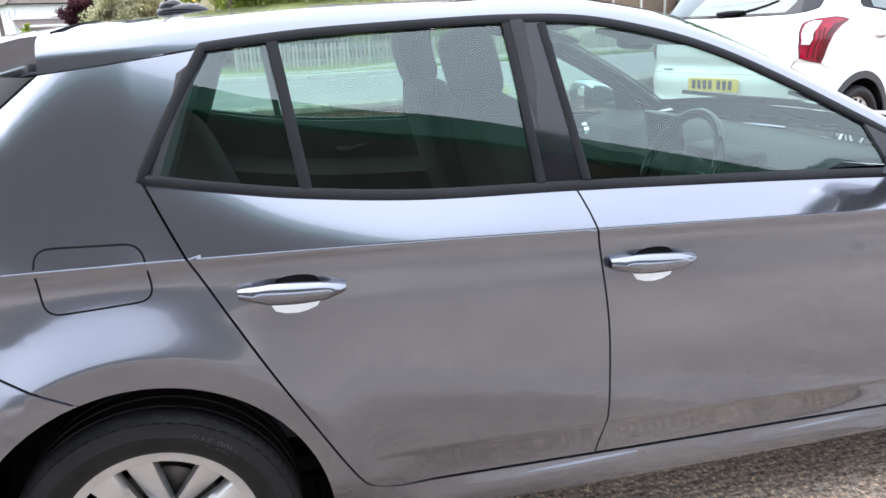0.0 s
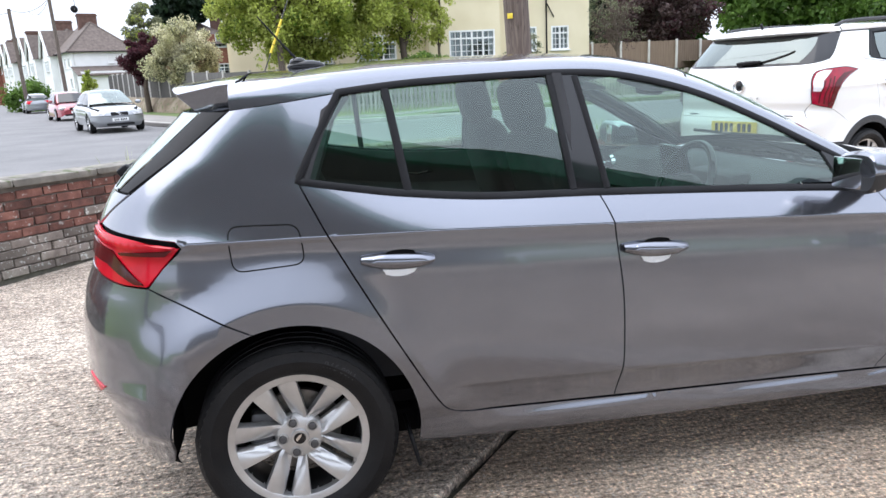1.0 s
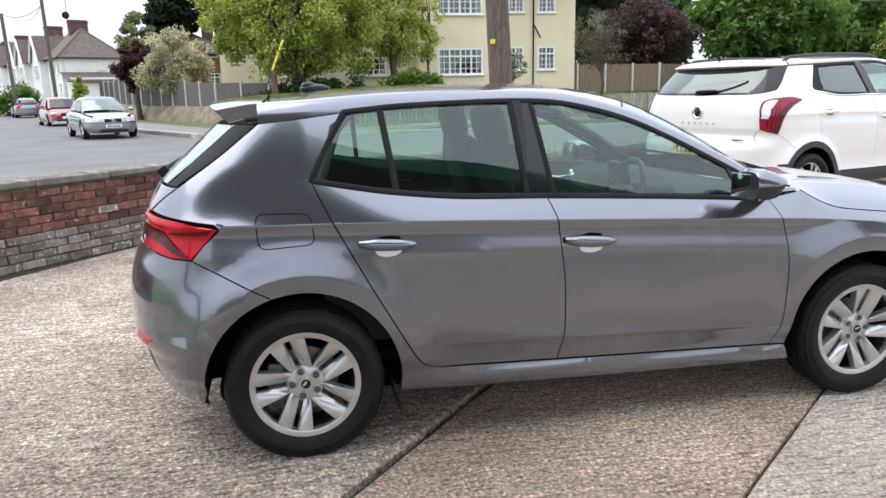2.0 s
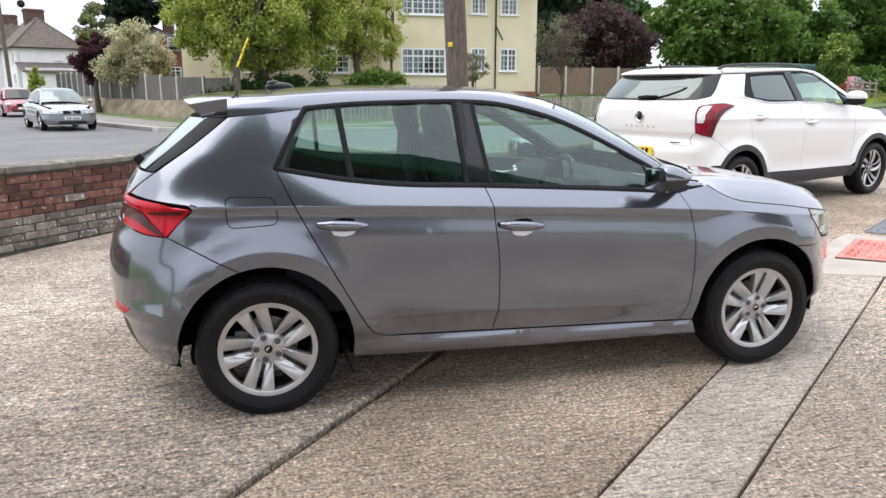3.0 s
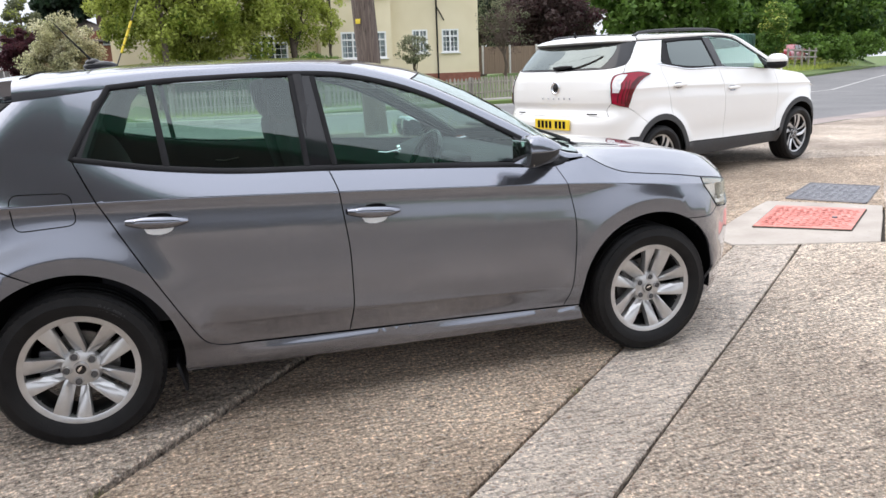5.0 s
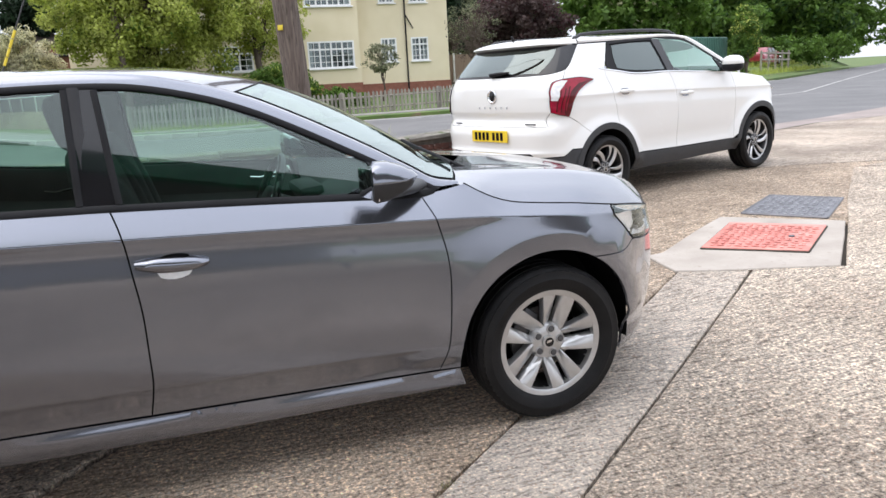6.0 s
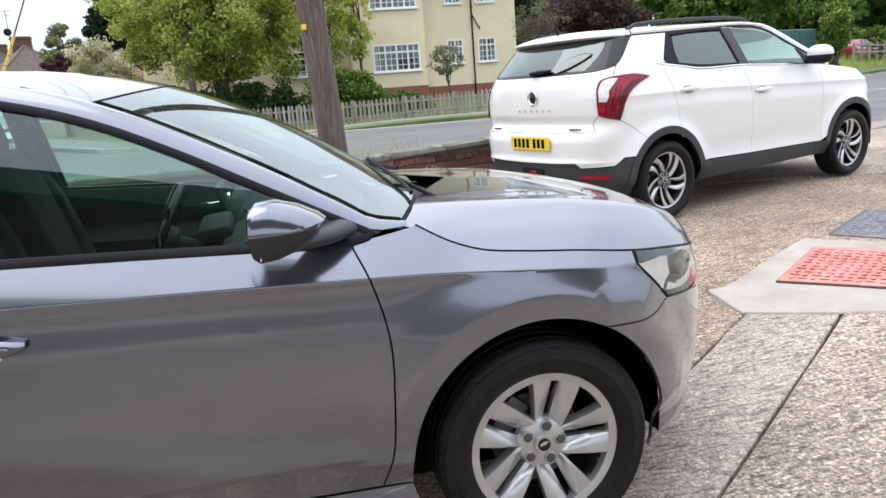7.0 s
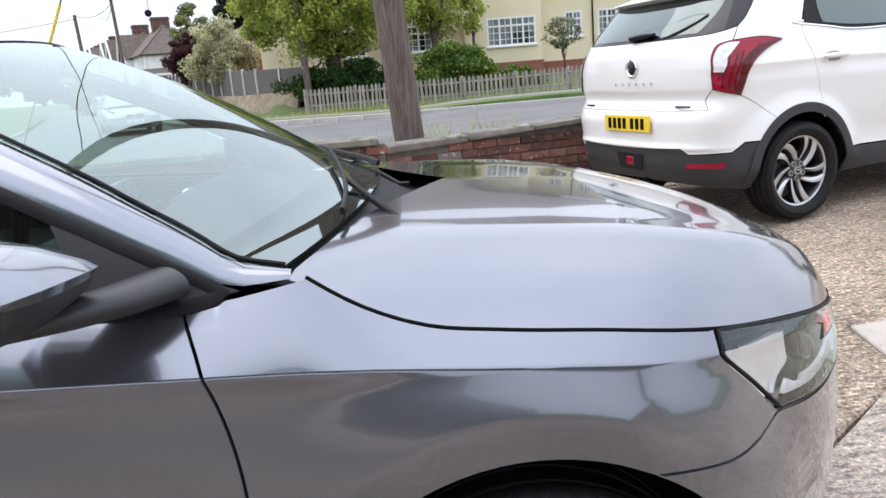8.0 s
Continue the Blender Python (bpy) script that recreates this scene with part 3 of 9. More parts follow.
# ---- the grey hatchback ----
CAR = thing("hatchback_car", "graphite grey metallic five-door hatchback with silver alloy wheels parked on concrete", "car")
WB, HUB = 2.552, 0.314
FAB = Shell(
    crease=[(-0.4, 0.968), (0.14, 0.957), (0.4, 0.95), (1.04, 0.922), (1.5, 0.90), (2.1, 0.868), (2.43, 0.845), (2.61, 0.830), (2.82, 0.806)],
    belt=[(0.07, 1.12), (0.23, 1.088), (0.4, 1.06), (0.66, 1.033), (1.0, 1.018), (1.5, 0.992), (1.84, 0.970), (1.97, 0.960), (2.085, 0.953), (2.15, 0.962), (2.25, 0.974), (2.42, 0.945), (2.6, 0.925), (2.88, 0.90)],
    belt_width=[(-0.1, 0.785), (0.4, 0.793), (1.0, 0.80), (1.95, 0.795), (2.085, 0.790), (2.25, 0.776), (2.42, 0.748), (2.6, 0.757), (2.88, 0.778)],
    lower=[(0.16, 0.76), (0.205, 0.812), (0.245, 0.848), (0.275, 0.857), (0.30, 0.857), (0.33, 0.849), (0.418, 0.869), (0.437, 0.877), (0.55, 0.881), (0.70, 0.876)],
    crease_width=0.868,
    taper=[(-0.5, 0.95), (-0.2, 0.972), (0.3, 0.992), (1.2, 1.0), (2.0, 0.995), (2.6, 0.98), (3.2, 0.955)],
    rear=[(0.2, -0.59), (0.27, -0.64), (0.34, -0.685), (0.42, -0.705), (0.47, -0.735), (0.56, -0.738), (0.66, -0.733), (0.76, -0.71), (0.84, -0.675), (0.90, -0.655), (1.0, -0.622), (1.06, -0.588), (1.12, -0.54), (1.24, -0.41), (1.36, -0.28), (1.45, -0.18)],
    rear_turn=[(0.2, -0.2), (0.8, -0.20), (1.0, -0.165), (1.12, -0.12), (1.24, -0.05), (1.36, 0.02), (1.45, 0.08)], rear_power=[(0.2, 2.7), (0.8, 2.6), (1.0, 2.8), (1.2, 3.2), (1.4, 3.2)],
    front=[(0.18, 3.30), (0.25, 3.37), (0.4, 3.40), (0.55, 3.41), (0.7, 3.395), (0.8, 3.36), (0.9, 3.30)],
    front_turn=2.70, front_power=2.0, wheels=[(0, HUB), (WB, HUB)], fall=0.5, proud=1.0, flare=(0.882, 0.452, 0.13), glass_slope=0.47, drop=0.032, hollow=0.042, foot_line=0.4275, soft=0.00003, swells=((-0.5, 0.50, 0.25, 0.03, 0.014), (-0.5, 0.66, 0.25, 0.10, 0.010)))

REAR_EDGE = [(0.066, 1.118), (0.14, 0.96), (0.255, 0.74), (0.37, 0.53), (0.445, 0.40), (0.485, 0.355), (0.54, 0.336)]
B_EDGE = [(1.02, 1.02), (1.05, 0.93), (1.066, 0.81), (1.08, 0.68), (1.082, 0.54), (1.08, 0.43), (1.06, 0.318)]
FRONT_EDGE = [(2.068, 0.953), (2.073, 0.935), (2.10, 0.866), (2.128, 0.76), (2.138, 0.66), (2.132, 0.54), (2.118, 0.40), (2.085, 0.285)]
DOOR_FOOT = [(0.63, 0.331), (1.06, 0.318), (1.6, 0.301), (2.085, 0.285)]
BELT = [(0.066, 1.118), (0.23, 1.086), (0.40, 1.058), (0.66, 1.031), (1.02, 1.016), (1.5, 0.990), (1.84, 0.968), (1.97, 0.958), (2.068, 0.953)]
DLO_TOP = [(0.215, 1.372), (0.44, 1.390), (0.71, 1.398), (0.94, 1.400), (1.14, 1.388), (1.34, 1.345), (1.5, 1.290), (1.67, 1.210), (1.84, 1.120), (1.98, 1.045)]
CANT = [(-0.12, 1.335), (0.05, 1.352), *DLO_TOP, (2.06, 1.010), (2.15, 0.974), (2.245, 0.978)]
HOOD_GAP = [(2.247, 0.976), (2.33, 0.927), (2.42, 0.894), (2.54, 0.877), (2.71, 0.858), (2.872, 0.832)]
CO = 1


def corner(p):
    return (p[0], p[1], CO)


def rounded(points, r, n=5):
    """An outline with its corners rounded by about r."""
    out = []
    for k, p in enumerate(points):
        p0, p, p1 = Vector(points[k - 1]), Vector(p), Vector(points[(k + 1) % len(points)])
        a, b = p + (p0 - p).normalized() * r, p + (p1 - p).normalized() * r
        out += [tuple(a.lerp(p, t).lerp(p.lerp(b, t), t)) for t in (i / n for i in range(n + 1))]
    return out


def build_hatchback():
    black = [VOID]
    for side in (1, -1):
        rear_door = FAB.skin("rear_door", [corner(BELT[0]), *BELT[1:4], corner(B_EDGE[0]), *B_EDGE[1:-1], corner(B_EDGE[-1]), *DOOR_FOOT[:1], *REAR_EDGE[:0:-1]], GREY_PAINT, CAR, side)
        front_door = FAB.skin("front_door", [corner(B_EDGE[0]), *BELT[5:8], corner(FRONT_EDGE[0]), *FRONT_EDGE[1:-1], corner(FRONT_EDGE[-1]), DOOR_FOOT[2], corner(B_EDGE[-1]), *B_EDGE[-2:0:-1]], GREY_PAINT, CAR, side)
        quarter = FAB.skin("quarter_panel", [corner(REAR_EDGE[0]), *REAR_EDGE[1:-1], corner(REAR_EDGE[-1]), (0.63, 0.329), (1.06, 0.315), (1.6, 0.298), (2.085, 0.282), (2.168, 0.277, CO), (2.19, 0.205, CO), (1.2, 0.218), (0.385, 0.236, CO), *arc(0, HUB, 0.385, -9, 106), (-0.25, 0.762), (-0.395, 0.836, CO),
                                    (-0.345, 0.895), (-0.285, 0.952), (-0.30, 0.972, CO), (-0.42, 0.985), (-0.56, 1.0, CO), (-0.50, 1.055), (-0.44, 1.098), (-0.28, 1.21), (-0.12, 1.335, CO), (0.05, 1.352), (0.205, 1.370, CO), (0.14, 1.25)], GREY_PAINT, CAR, side)
        wing = FAB.skin("front_wing", [corner(FRONT_EDGE[0]), *FRONT_EDGE[1:-1], corner(FRONT_EDGE[-1]), (2.17, 0.278, CO), *arc(WB, HUB, 0.383, 185, 62), (2.90, 0.648), (2.985, 0.672, CO), (2.93, 0.735), (2.866, 0.800), (2.868, 0.832, CO), *HOOD_GAP[-2:0:-1], corner(HOOD_GAP[0]), (2.15, 0.962)], GREY_PAINT, CAR, side)
        FAB.skin("rear_bumper", [(-0.395, 0.836, CO), (-0.25, 0.762), *arc(0, HUB, 0.385, 106, 183), (-0.40, 0.245, CO), (-0.49, 0.252), (-0.56, 0.31), (-0.605, 0.40), (-0.635, 0.45, CO), (-9, 0.46, CO), (-9, 0.862, CO), (-0.59, 0.862, CO), (-0.50, 0.842)], GREY_PAINT, CAR, side)
        FAB.skin("rear_valance", [(-0.50, 0.255, CO), (-0.565, 0.312), (-0.61, 0.40), (-0.64, 0.447, CO), (-9, 0.455, CO), (-9, 0.25, CO)], GREY_TRIM, CAR, side, lift=-0.004, label="dark textured plastic lower bumper")
        FAB.skin("front_bumper", [*arc(WB, HUB, 0.383, 62, -18)[:-1], (2.92, 0.20, CO), (3.05, 0.19), (3.2, 0.20, CO), (9, 0.22, CO), (9, 0.66, CO), (3.28, 0.648), (3.12, 0.650), (2.985, 0.672, CO), (2.90, 0.648)], GREY_PAINT, CAR, side)
        FAB.skin("tailgate", [(-9, 1.10, CO), (-9, 0.866, CO), (-0.606, 0.866, CO), (-0.604, 0.96), (-0.565, 1.003, CO), (-0.50, 1.058), (-0.445, 1.098, CO)], GREY_PAINT, CAR, side)
        FAB.skin("tailgate_side_glass", [(-0.125, 1.332, CO), (-0.285, 1.208), (-0.448, 1.100, CO), (-0.49, 1.100, CO), (-0.37, 1.20), (-0.21, 1.335, CO)], BLACK_TRIM, CAR, side, label="black strip beside the rear screen")
        FAB.skin("rear_screen", [(-0.212, 1.333, CO), (-0.372, 1.20), (-0.494, 1.104, CO), (-9, 1.104, CO), (-9, 1.333, CO)], REAR_GLASS, CAR, side, depth=0.004, label="sloping dark rear screen")
        # tail lamp: red lens with a darker facet and a pale edge
        lamp = FAB.skin("tail_lamp", [(-0.288, 0.952, CO), (-0.345, 0.893), (-0.397, 0.838, CO), (-0.49, 0.842), (-0.600, 0.868, CO), (-0.598, 0.93), (-0.60, 0.99, CO), (-0.45, 0.982)], RED_LENS, CAR, side, lift=0.003, label="angular red tail lamp with a dark facet")
        FAB.skin("upper_facet", [(-0.30, 0.957, CO), (-0.43, 0.953, CO), (-0.59, 0.966, CO), (-0.592, 0.982, CO), (-0.45, 0.975, CO)], RED_LENS, lamp, side, lift=0.010, gap=0)
        FAB.skin("dark_facet", [(-0.595, 0.955, CO), (-0.50, 0.94, CO), (-0.405, 0.846, CO), (-0.43, 0.846, CO), (-0.52, 0.895, CO), (-0.597, 0.905, CO)], DARK_RED_LENS, lamp, side, lift=0.009, gap=0)
        FAB.skin("light_bar", [(-0.31, 0.95, CO), (-0.47, 0.938, CO), (-0.47, 0.93, CO), (-0.33, 0.932, CO)], DARK_RED_LENS, lamp, side, lift=0.012, gap=0)
        FAB.skin("reflector", [(-0.585, 0.50, CO), (-0.66, 0.515, CO), (-0.672, 0.47, CO), (-0.615, 0.465, CO)], RED_LENS, CAR, side, lift=0.004, label="small red bumper reflector")
        # fuel flap
        if side > 0:
            flap = rounded([(-0.150, 1.004), (0.056, 0.998), (0.068, 0.882), (-0.143, 0.871)], 0.034)
            f = FAB.skin("fuel_flap", flap, GREY_PAINT, CAR, side, lift=0.0008, gap=0.0015, depth=0.0)
            # a near-black bead on the skin paints the shade of the flap's gap
            FAB.strip("shut_gap", flap, 0.005, 0.0008, VOID, f, side, closed=True)
        # window surround, pillar and glass
        dlo = [corner(BELT[0]), (0.14, 1.25), corner(DLO_TOP[0]), *DLO_TOP[1:], (2.06, 1.002), (2.13, 0.966, CO), (2.068, 0.955), *BELT[7:0:-1]]
        FAB.strip("window_surround", dlo, 0.020, 0.005, BLACK_TRIM, CAR, side, closed=True, label="black rubber window surround")
        FAB.skin("b_pillar", [(0.925, 1.395, CO), (1.015, 1.393, CO), (1.055, 1.022, CO), (0.94, 1.024, CO)], PIANO, CAR, side, lift=0.002, gap=0, label="gloss black door pillar")
        FAB.strip("pillar_seal", [(0.925, 1.39), (0.94, 1.03)], 0.022, 0.006, BLACK_TRIM, CAR, side)
        FAB.strip("pillar_seal", [(1.015, 1.385), (1.055, 1.025)], 0.022, 0.006, BLACK_TRIM, CAR, side)
        FAB.strip("quarter_bar", [(0.365, 1.375), (0.40, 1.065)], 0.026, 0.005, BLACK_TRIM, CAR, side)
        w = FAB.skin("rear_door_window", [(0.375, 1.38, CO), (0.71, 1.390), (0.92, 1.392, CO), (0.935, 1.027, CO), (0.66, 1.040), (0.40, 1.066, CO)], SIDE_GLASS, rear_door, side, lift=-0.004, depth=0.004, label="tinted side window")
        FAB.skin("quarter_window", [(0.085, 1.125, CO), (0.155, 1.25), (0.225, 1.362, CO), (0.365, 1.378, CO), (0.39, 1.066, CO), (0.23, 1.094)], SIDE_GLASS, rear_door, side, lift=-0.004, depth=0.004, label="tinted quarter window")
        FAB.skin("front_door_window", [(1.02, 1.388, CO), *DLO_TOP[4:8], (1.83, 1.115), (1.905, 1.07, CO), (1.945, 0.978, CO), (1.5, 1.0), (1.06, 1.025, CO)], SIDE_GLASS, front_door, side, lift=-0.004, depth=0.004, label="tinted side window")
        FAB.skin("mirror_sail", [(1.885, 1.085, CO), (1.98, 1.038), (2.06, 1.002), (2.15, 0.968, CO), (2.068, 0.957), (1.94, 0.964, CO)], TRIM_SMOOTH, front_door, side, lift=0.004, gap=0, label="black plastic mirror base")
        # door handles; a flat near-black patch paints the shade of the cup behind each
        for x0, z0, door in ((0.345, 0.873, rear_door), (1.19, 0.835, front_door)):
            hb = bmesh.new()
            rows = []
            for i in range(17):
                t = i / 16
                x = x0 + (t - 0.5) * 0.225
                z = z0 - (t - 0.5) * 0.012
                base = FAB.on(x, z)
                grow = math.sin(math.pi * min(1, max(0.03, t * 0.97 + 0.015))) ** 0.27
                out, hh = 0.046 * grow, 0.029 * grow * (1.0 if t < 0.3 else 1.0 - 0.15 * (t - 0.3))
                hole = 0.010 if t < 0.22 or t > 0.86 else 0.018
                row = []
                for u, v in ((-1, 0.5), (-0.7, 0.85), (-0.2, 1.0), (0.2, 0.88), (0.55, 0.55), (0.66, 0.2), (0.4, 0.0), (-0.7, 0.0), (-1, 0.5)):
                    y = base.y - (0.004 if hole < 0.012 else hole) - max(0.0, out - (0.004 if hole < 0.012 else hole)) * v
                    row.append((x, y * side, z + hh * u))
                rows.append(row)
            sheet(hb, rows)
            bmesh.ops.recalc_face_normals(hb, faces=hb.faces)
            h = part("door_handle", hb, GREY_PAINT, door, "body-coloured bar handle with a bright edge")
            FAB.skin("cup_shade", [(x0 - 0.045, z0 + 0.006), (x0 - 0.03, z0 + 0.021), (x0 + 0.01, z0 + 0.026), (x0 + 0.05, z0 + 0.020), (x0 + 0.06, z0 + 0.005), (x0 + 0.01, z0 - 0.01)], VOID, h, side, lift=0.0012, gap=0, depth=0, grain=0.012)
            FAB.skin("handle_film", [(x0 - 0.055, z0 - 0.020), (x0 + 0.065, z0 - 0.024), (x0 + 0.048, z0 - 0.046), (x0 + 0.005, z0 - 0.056), (x0 - 0.040, z0 - 0.047)], FOIL, h, side, lift=0.0035, gap=0, depth=0.002, grain=0.012, label="pale protective film under the handle")
            hb = bmesh.new()
            ball(hb, tuple(FAB.on(x0 - 0.075, z0 + 0.002, 0.031)), (0.012, 0.004, 0.012), u=10, v=6)
            for v in hb.verts:
                v.co.y *= side
            part("lock", hb, CHROME, h)
        # door mirror
        build_mirror(front_door, side)
        # headlamp
        lampo = [(2.874, 0.829, CO), (2.95, 0.819), (3.08, 0.795), (3.245, 0.753, CO), (3.30, 0.70), (3.27, 0.655, CO), (3.12, 0.655), (2.992, 0.674, CO), (2.935, 0.735), (2.872, 0.798)]
        head = FAB.skin("headlamp", lampo, LAMP_GLASS, CAR, side, lift=0.002, depth=0.0, label="clear headlamp with bright reflectors")
        FAB.strip("lamp_seal", lampo, 0.005, 0.002, BLACK_TRIM, head, side, closed=True)
        FAB.skin("lamp_bowl", lampo, ALLOY_DARK, head, side, lift=-0.05, gap=0.004, depth=0)
        FAB.skin("lamp_wall", [(2.885, 0.80, CO), (2.96, 0.79), (3.06, 0.772, CO), (3.07, 0.72, CO), (3.0, 0.69, CO), (2.94, 0.738)], REFLECTOR, head, side, lift=-0.028, gap=0, depth=0.01, label="bright reflector bowl")
        FAB.skin("running_light", [(3.02, 0.683, CO), (3.12, 0.668), (3.25, 0.668, CO), (3.27, 0.685, CO), (3.13, 0.685), (3.04, 0.70, CO)], CLEAR_LENS, head, side, lift=-0.012, gap=0, depth=0.008, label="white light guide")
        for cx in (3.12, 3.20):
            hb = bmesh.new()
            c = FAB.on(cx, 0.725, -0.03)
            ball(hb, (c.x, c.y * side, c.z), (0.055, 0.055, 0.055), u=14, v=10)
            part("projector", hb, PIANO, head)
        # low front trim
        FAB.skin("fog_trim", [(3.26, 0.33, CO), (3.34, 0.40), (3.36, 0.30, CO), (3.30, 0.27)], CLEAR_LENS, CAR, side, lift=0.006, gap=0, label="small pale bumper corner lamp")
        # inside of the wheel arches, and a near-black sheet added to shade the gaps
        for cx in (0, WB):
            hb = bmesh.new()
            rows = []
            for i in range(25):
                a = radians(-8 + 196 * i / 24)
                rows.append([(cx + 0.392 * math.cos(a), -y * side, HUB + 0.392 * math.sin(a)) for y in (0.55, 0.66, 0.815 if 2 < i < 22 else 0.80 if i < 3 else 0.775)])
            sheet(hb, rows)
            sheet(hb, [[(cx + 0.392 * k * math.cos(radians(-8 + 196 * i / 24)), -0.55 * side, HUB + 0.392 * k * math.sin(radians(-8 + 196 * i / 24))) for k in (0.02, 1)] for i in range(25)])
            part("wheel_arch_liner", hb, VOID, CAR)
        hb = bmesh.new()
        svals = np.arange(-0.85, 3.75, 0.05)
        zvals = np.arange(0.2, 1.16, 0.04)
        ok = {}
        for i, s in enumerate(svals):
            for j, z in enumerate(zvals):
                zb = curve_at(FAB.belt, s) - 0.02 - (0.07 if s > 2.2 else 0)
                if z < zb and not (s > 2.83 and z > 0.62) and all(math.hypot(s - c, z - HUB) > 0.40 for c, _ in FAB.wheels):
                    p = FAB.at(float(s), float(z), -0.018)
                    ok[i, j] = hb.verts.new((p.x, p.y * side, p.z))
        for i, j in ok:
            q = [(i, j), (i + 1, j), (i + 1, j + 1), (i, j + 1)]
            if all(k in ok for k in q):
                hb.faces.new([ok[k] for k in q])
        part("gap_shade_shell", hb, VOID, CAR)
        # mud flap
        hb = bmesh.new()
        block(hb, (0.365, -0.78 * side, 0.225), (0.012, 0.17, 0.12), (0, -12, 0), 0.004)
        part("mud_flap", hb, BLACK_TRIM, CAR)
        # cant rail and screen pillar, one bright strip over the doors
        rows = []
        for x in np.arange(-0.12, 2.2451, 0.035):
            a, b = FAB.on(float(x), curve_at(CANT, x)), cant_top(float(x))
            row = []
            for i in range(7):
                t = i / 6
                p = a.lerp(b, t)
                p.z += 0.020 * math.sin(math.pi * t) * min(1, (2.26 - x) / 0.3)
                p.y -= 0.012 * math.sin(math.pi * t) * min(1, (2.26 - x) / 0.3)
                row.append((p.x, p.y * side, p.z))
            rows.append(row)
        hb = bmesh.new()
        sheet(hb, rows, flip=side < 0)
        part("cant_rail", hb, GREY_PAINT, CAR)
    # roof, windscreen
    hb = bmesh.new()
    sheet(hb, [[roof_at(float(x), v / 12) for v in range(-12, 13)] for x in np.linspace(-0.07, 1.469, 40)])
    roof = part("roof", hb, GREY_PAINT, CAR)
    hb = bmesh.new()
    sheet(hb, [[roof_at(float(x), v / 12) for v in range(-12, 13)] for x in np.linspace(1.472, 2.21, 24)])
    part("windscreen", hb, SCREEN_GLASS, CAR, "raked windscreen reflecting the pale sky")
    for k in (-1, 1):
        hb = bmesh.new()
        tube(hb, [roof_at(float(x), k * 0.985) + Vector((0, 0, 0.002)) for x in np.linspace(1.47, 2.21, 30)], 0.0035, 6)
        part("screen_seal", hb, BLACK_TRIM, CAR)
    hb = bmesh.new()
    tube(hb, [roof_at(1.466, v / 12) for v in range(-12, 13)], 0.003, 6)
    part("screen_seal", hb, BLACK_TRIM, CAR)
    for x0, x1 in ((2.10, 2.21),):
        hb = bmesh.new()
        sheet(hb, [[roof_at(float(x), v / 12) - Vector((0, 0, 0.004)) for v in range(-12, 13)] for x in np.linspace(x0, x1, 4)])
        part("screen_border", hb, VOID, CAR)
    # aerial
    hb = bmesh.new()
    c = roof_at(0.14, 0)
    ball(hb, (c.x, 0, c.z + 0.006), (0.15, 0.055, 0.05), u=16, v=8)
    ball(hb, (c.x - 0.03, 0, c.z + 0.02), (0.07, 0.04, 0.045), u=12, v=8)
    aerial = part("aerial_base", hb, PIANO, roof, "black roof aerial")
    hb = bmesh.new()
    tube(hb, [(c.x - 0.03, 0, c.z + 0.03), (c.x - 0.09, 0, c.z + 0.10), (c.x - 0.17, 0, c.z + 0.20)], [0.006, 0.004, 0.003], 8)
    part("aerial_rod", hb, BLACK_TRIM, aerial)
    # roof spoiler over the rear screen
    hb = bmesh.new()
    rows = []
    for i in range(25):
        v = -1 + i / 12
        e = 1 - abs(v) ** 6 * 0.12
        c0, c1 = roof_at(-0.075, v), roof_at(-0.05, v)
        y = c0.y
        tip = -0.335 + 0.05 * abs(v) ** 2.5
        rows.append([(-0.078, y, c0.z - 0.001), (-0.16, y, c0.z - 0.008), (tip + 0.03, y * e, c0.z - 0.024), (tip, y * e, c0.z - 0.030), (tip + 0.006, y * e, c0.z - 0.042), (-0.215, y * e, c0.z - 0.105), (-0.105, y * 0.99, c0.z - 0.125)])
    sheet(hb, rows)
    ends = [rows[0], rows[-1]]
    for r in ends:
        hb.faces.new([hb.verts.new(p) for p in r])
    bmesh.ops.recalc_face_normals(hb, faces=hb.faces)
    spoiler = part("roof_spoiler", hb, GREY_PAINT, CAR)
    # thin near-black line, painted shade between roof and spoiler
    hb = bmesh.new()
    tube(hb, [roof_at(-0.076 - 0.02 * abs(v / 12) ** 4, v / 12) + Vector((0, 0, 0.0005)) for v in range(-12, 13)], 0.003, 6)
    part("shut_gap", hb, VOID, spoiler)
    for k in (-1, 1):
        hb = bmesh.new()
        yk = roof_at(-0.075, 1).y
        solid(hb, [(-0.125, k * (abs(yk) + 0.004), 1.338), (-0.235, k * abs(yk) * 0.965, 1.318), (-0.20, k * abs(yk) * 0.985, 1.296), (-0.135, k * (abs(yk) + 0.012), 1.322)], 0.02, (0, -k, 0))
        part("spoiler_fin", hb, PIANO, CAR)
    hb = bmesh.new()
    block(hb, (-0.575, -0.02, 1.10), (0.05, 0.05, 0.06), (0, -35, 0), 0.012)
    tube(hb, [(-0.58, -0.02, 1.115), (-0.56, 0.12, 1.125), (-0.53, 0.32, 1.14)], 0.010, 8)
    part("rear_wiper", hb, BLACK_TRIM, CAR)
    # bonnet
    hb = bmesh.new()
    edge = line_through([corner(HOOD_GAP[0])] + HOOD_GAP[1:] + [(3.05, 0.803), (3.24, 0.757), (3.345, 0.728, 1)], 0.03)
    cut = int(np.argmax(edge[:, 0])) + 1
    edge = edge[:cut]
    rows = []
    n = len(edge)
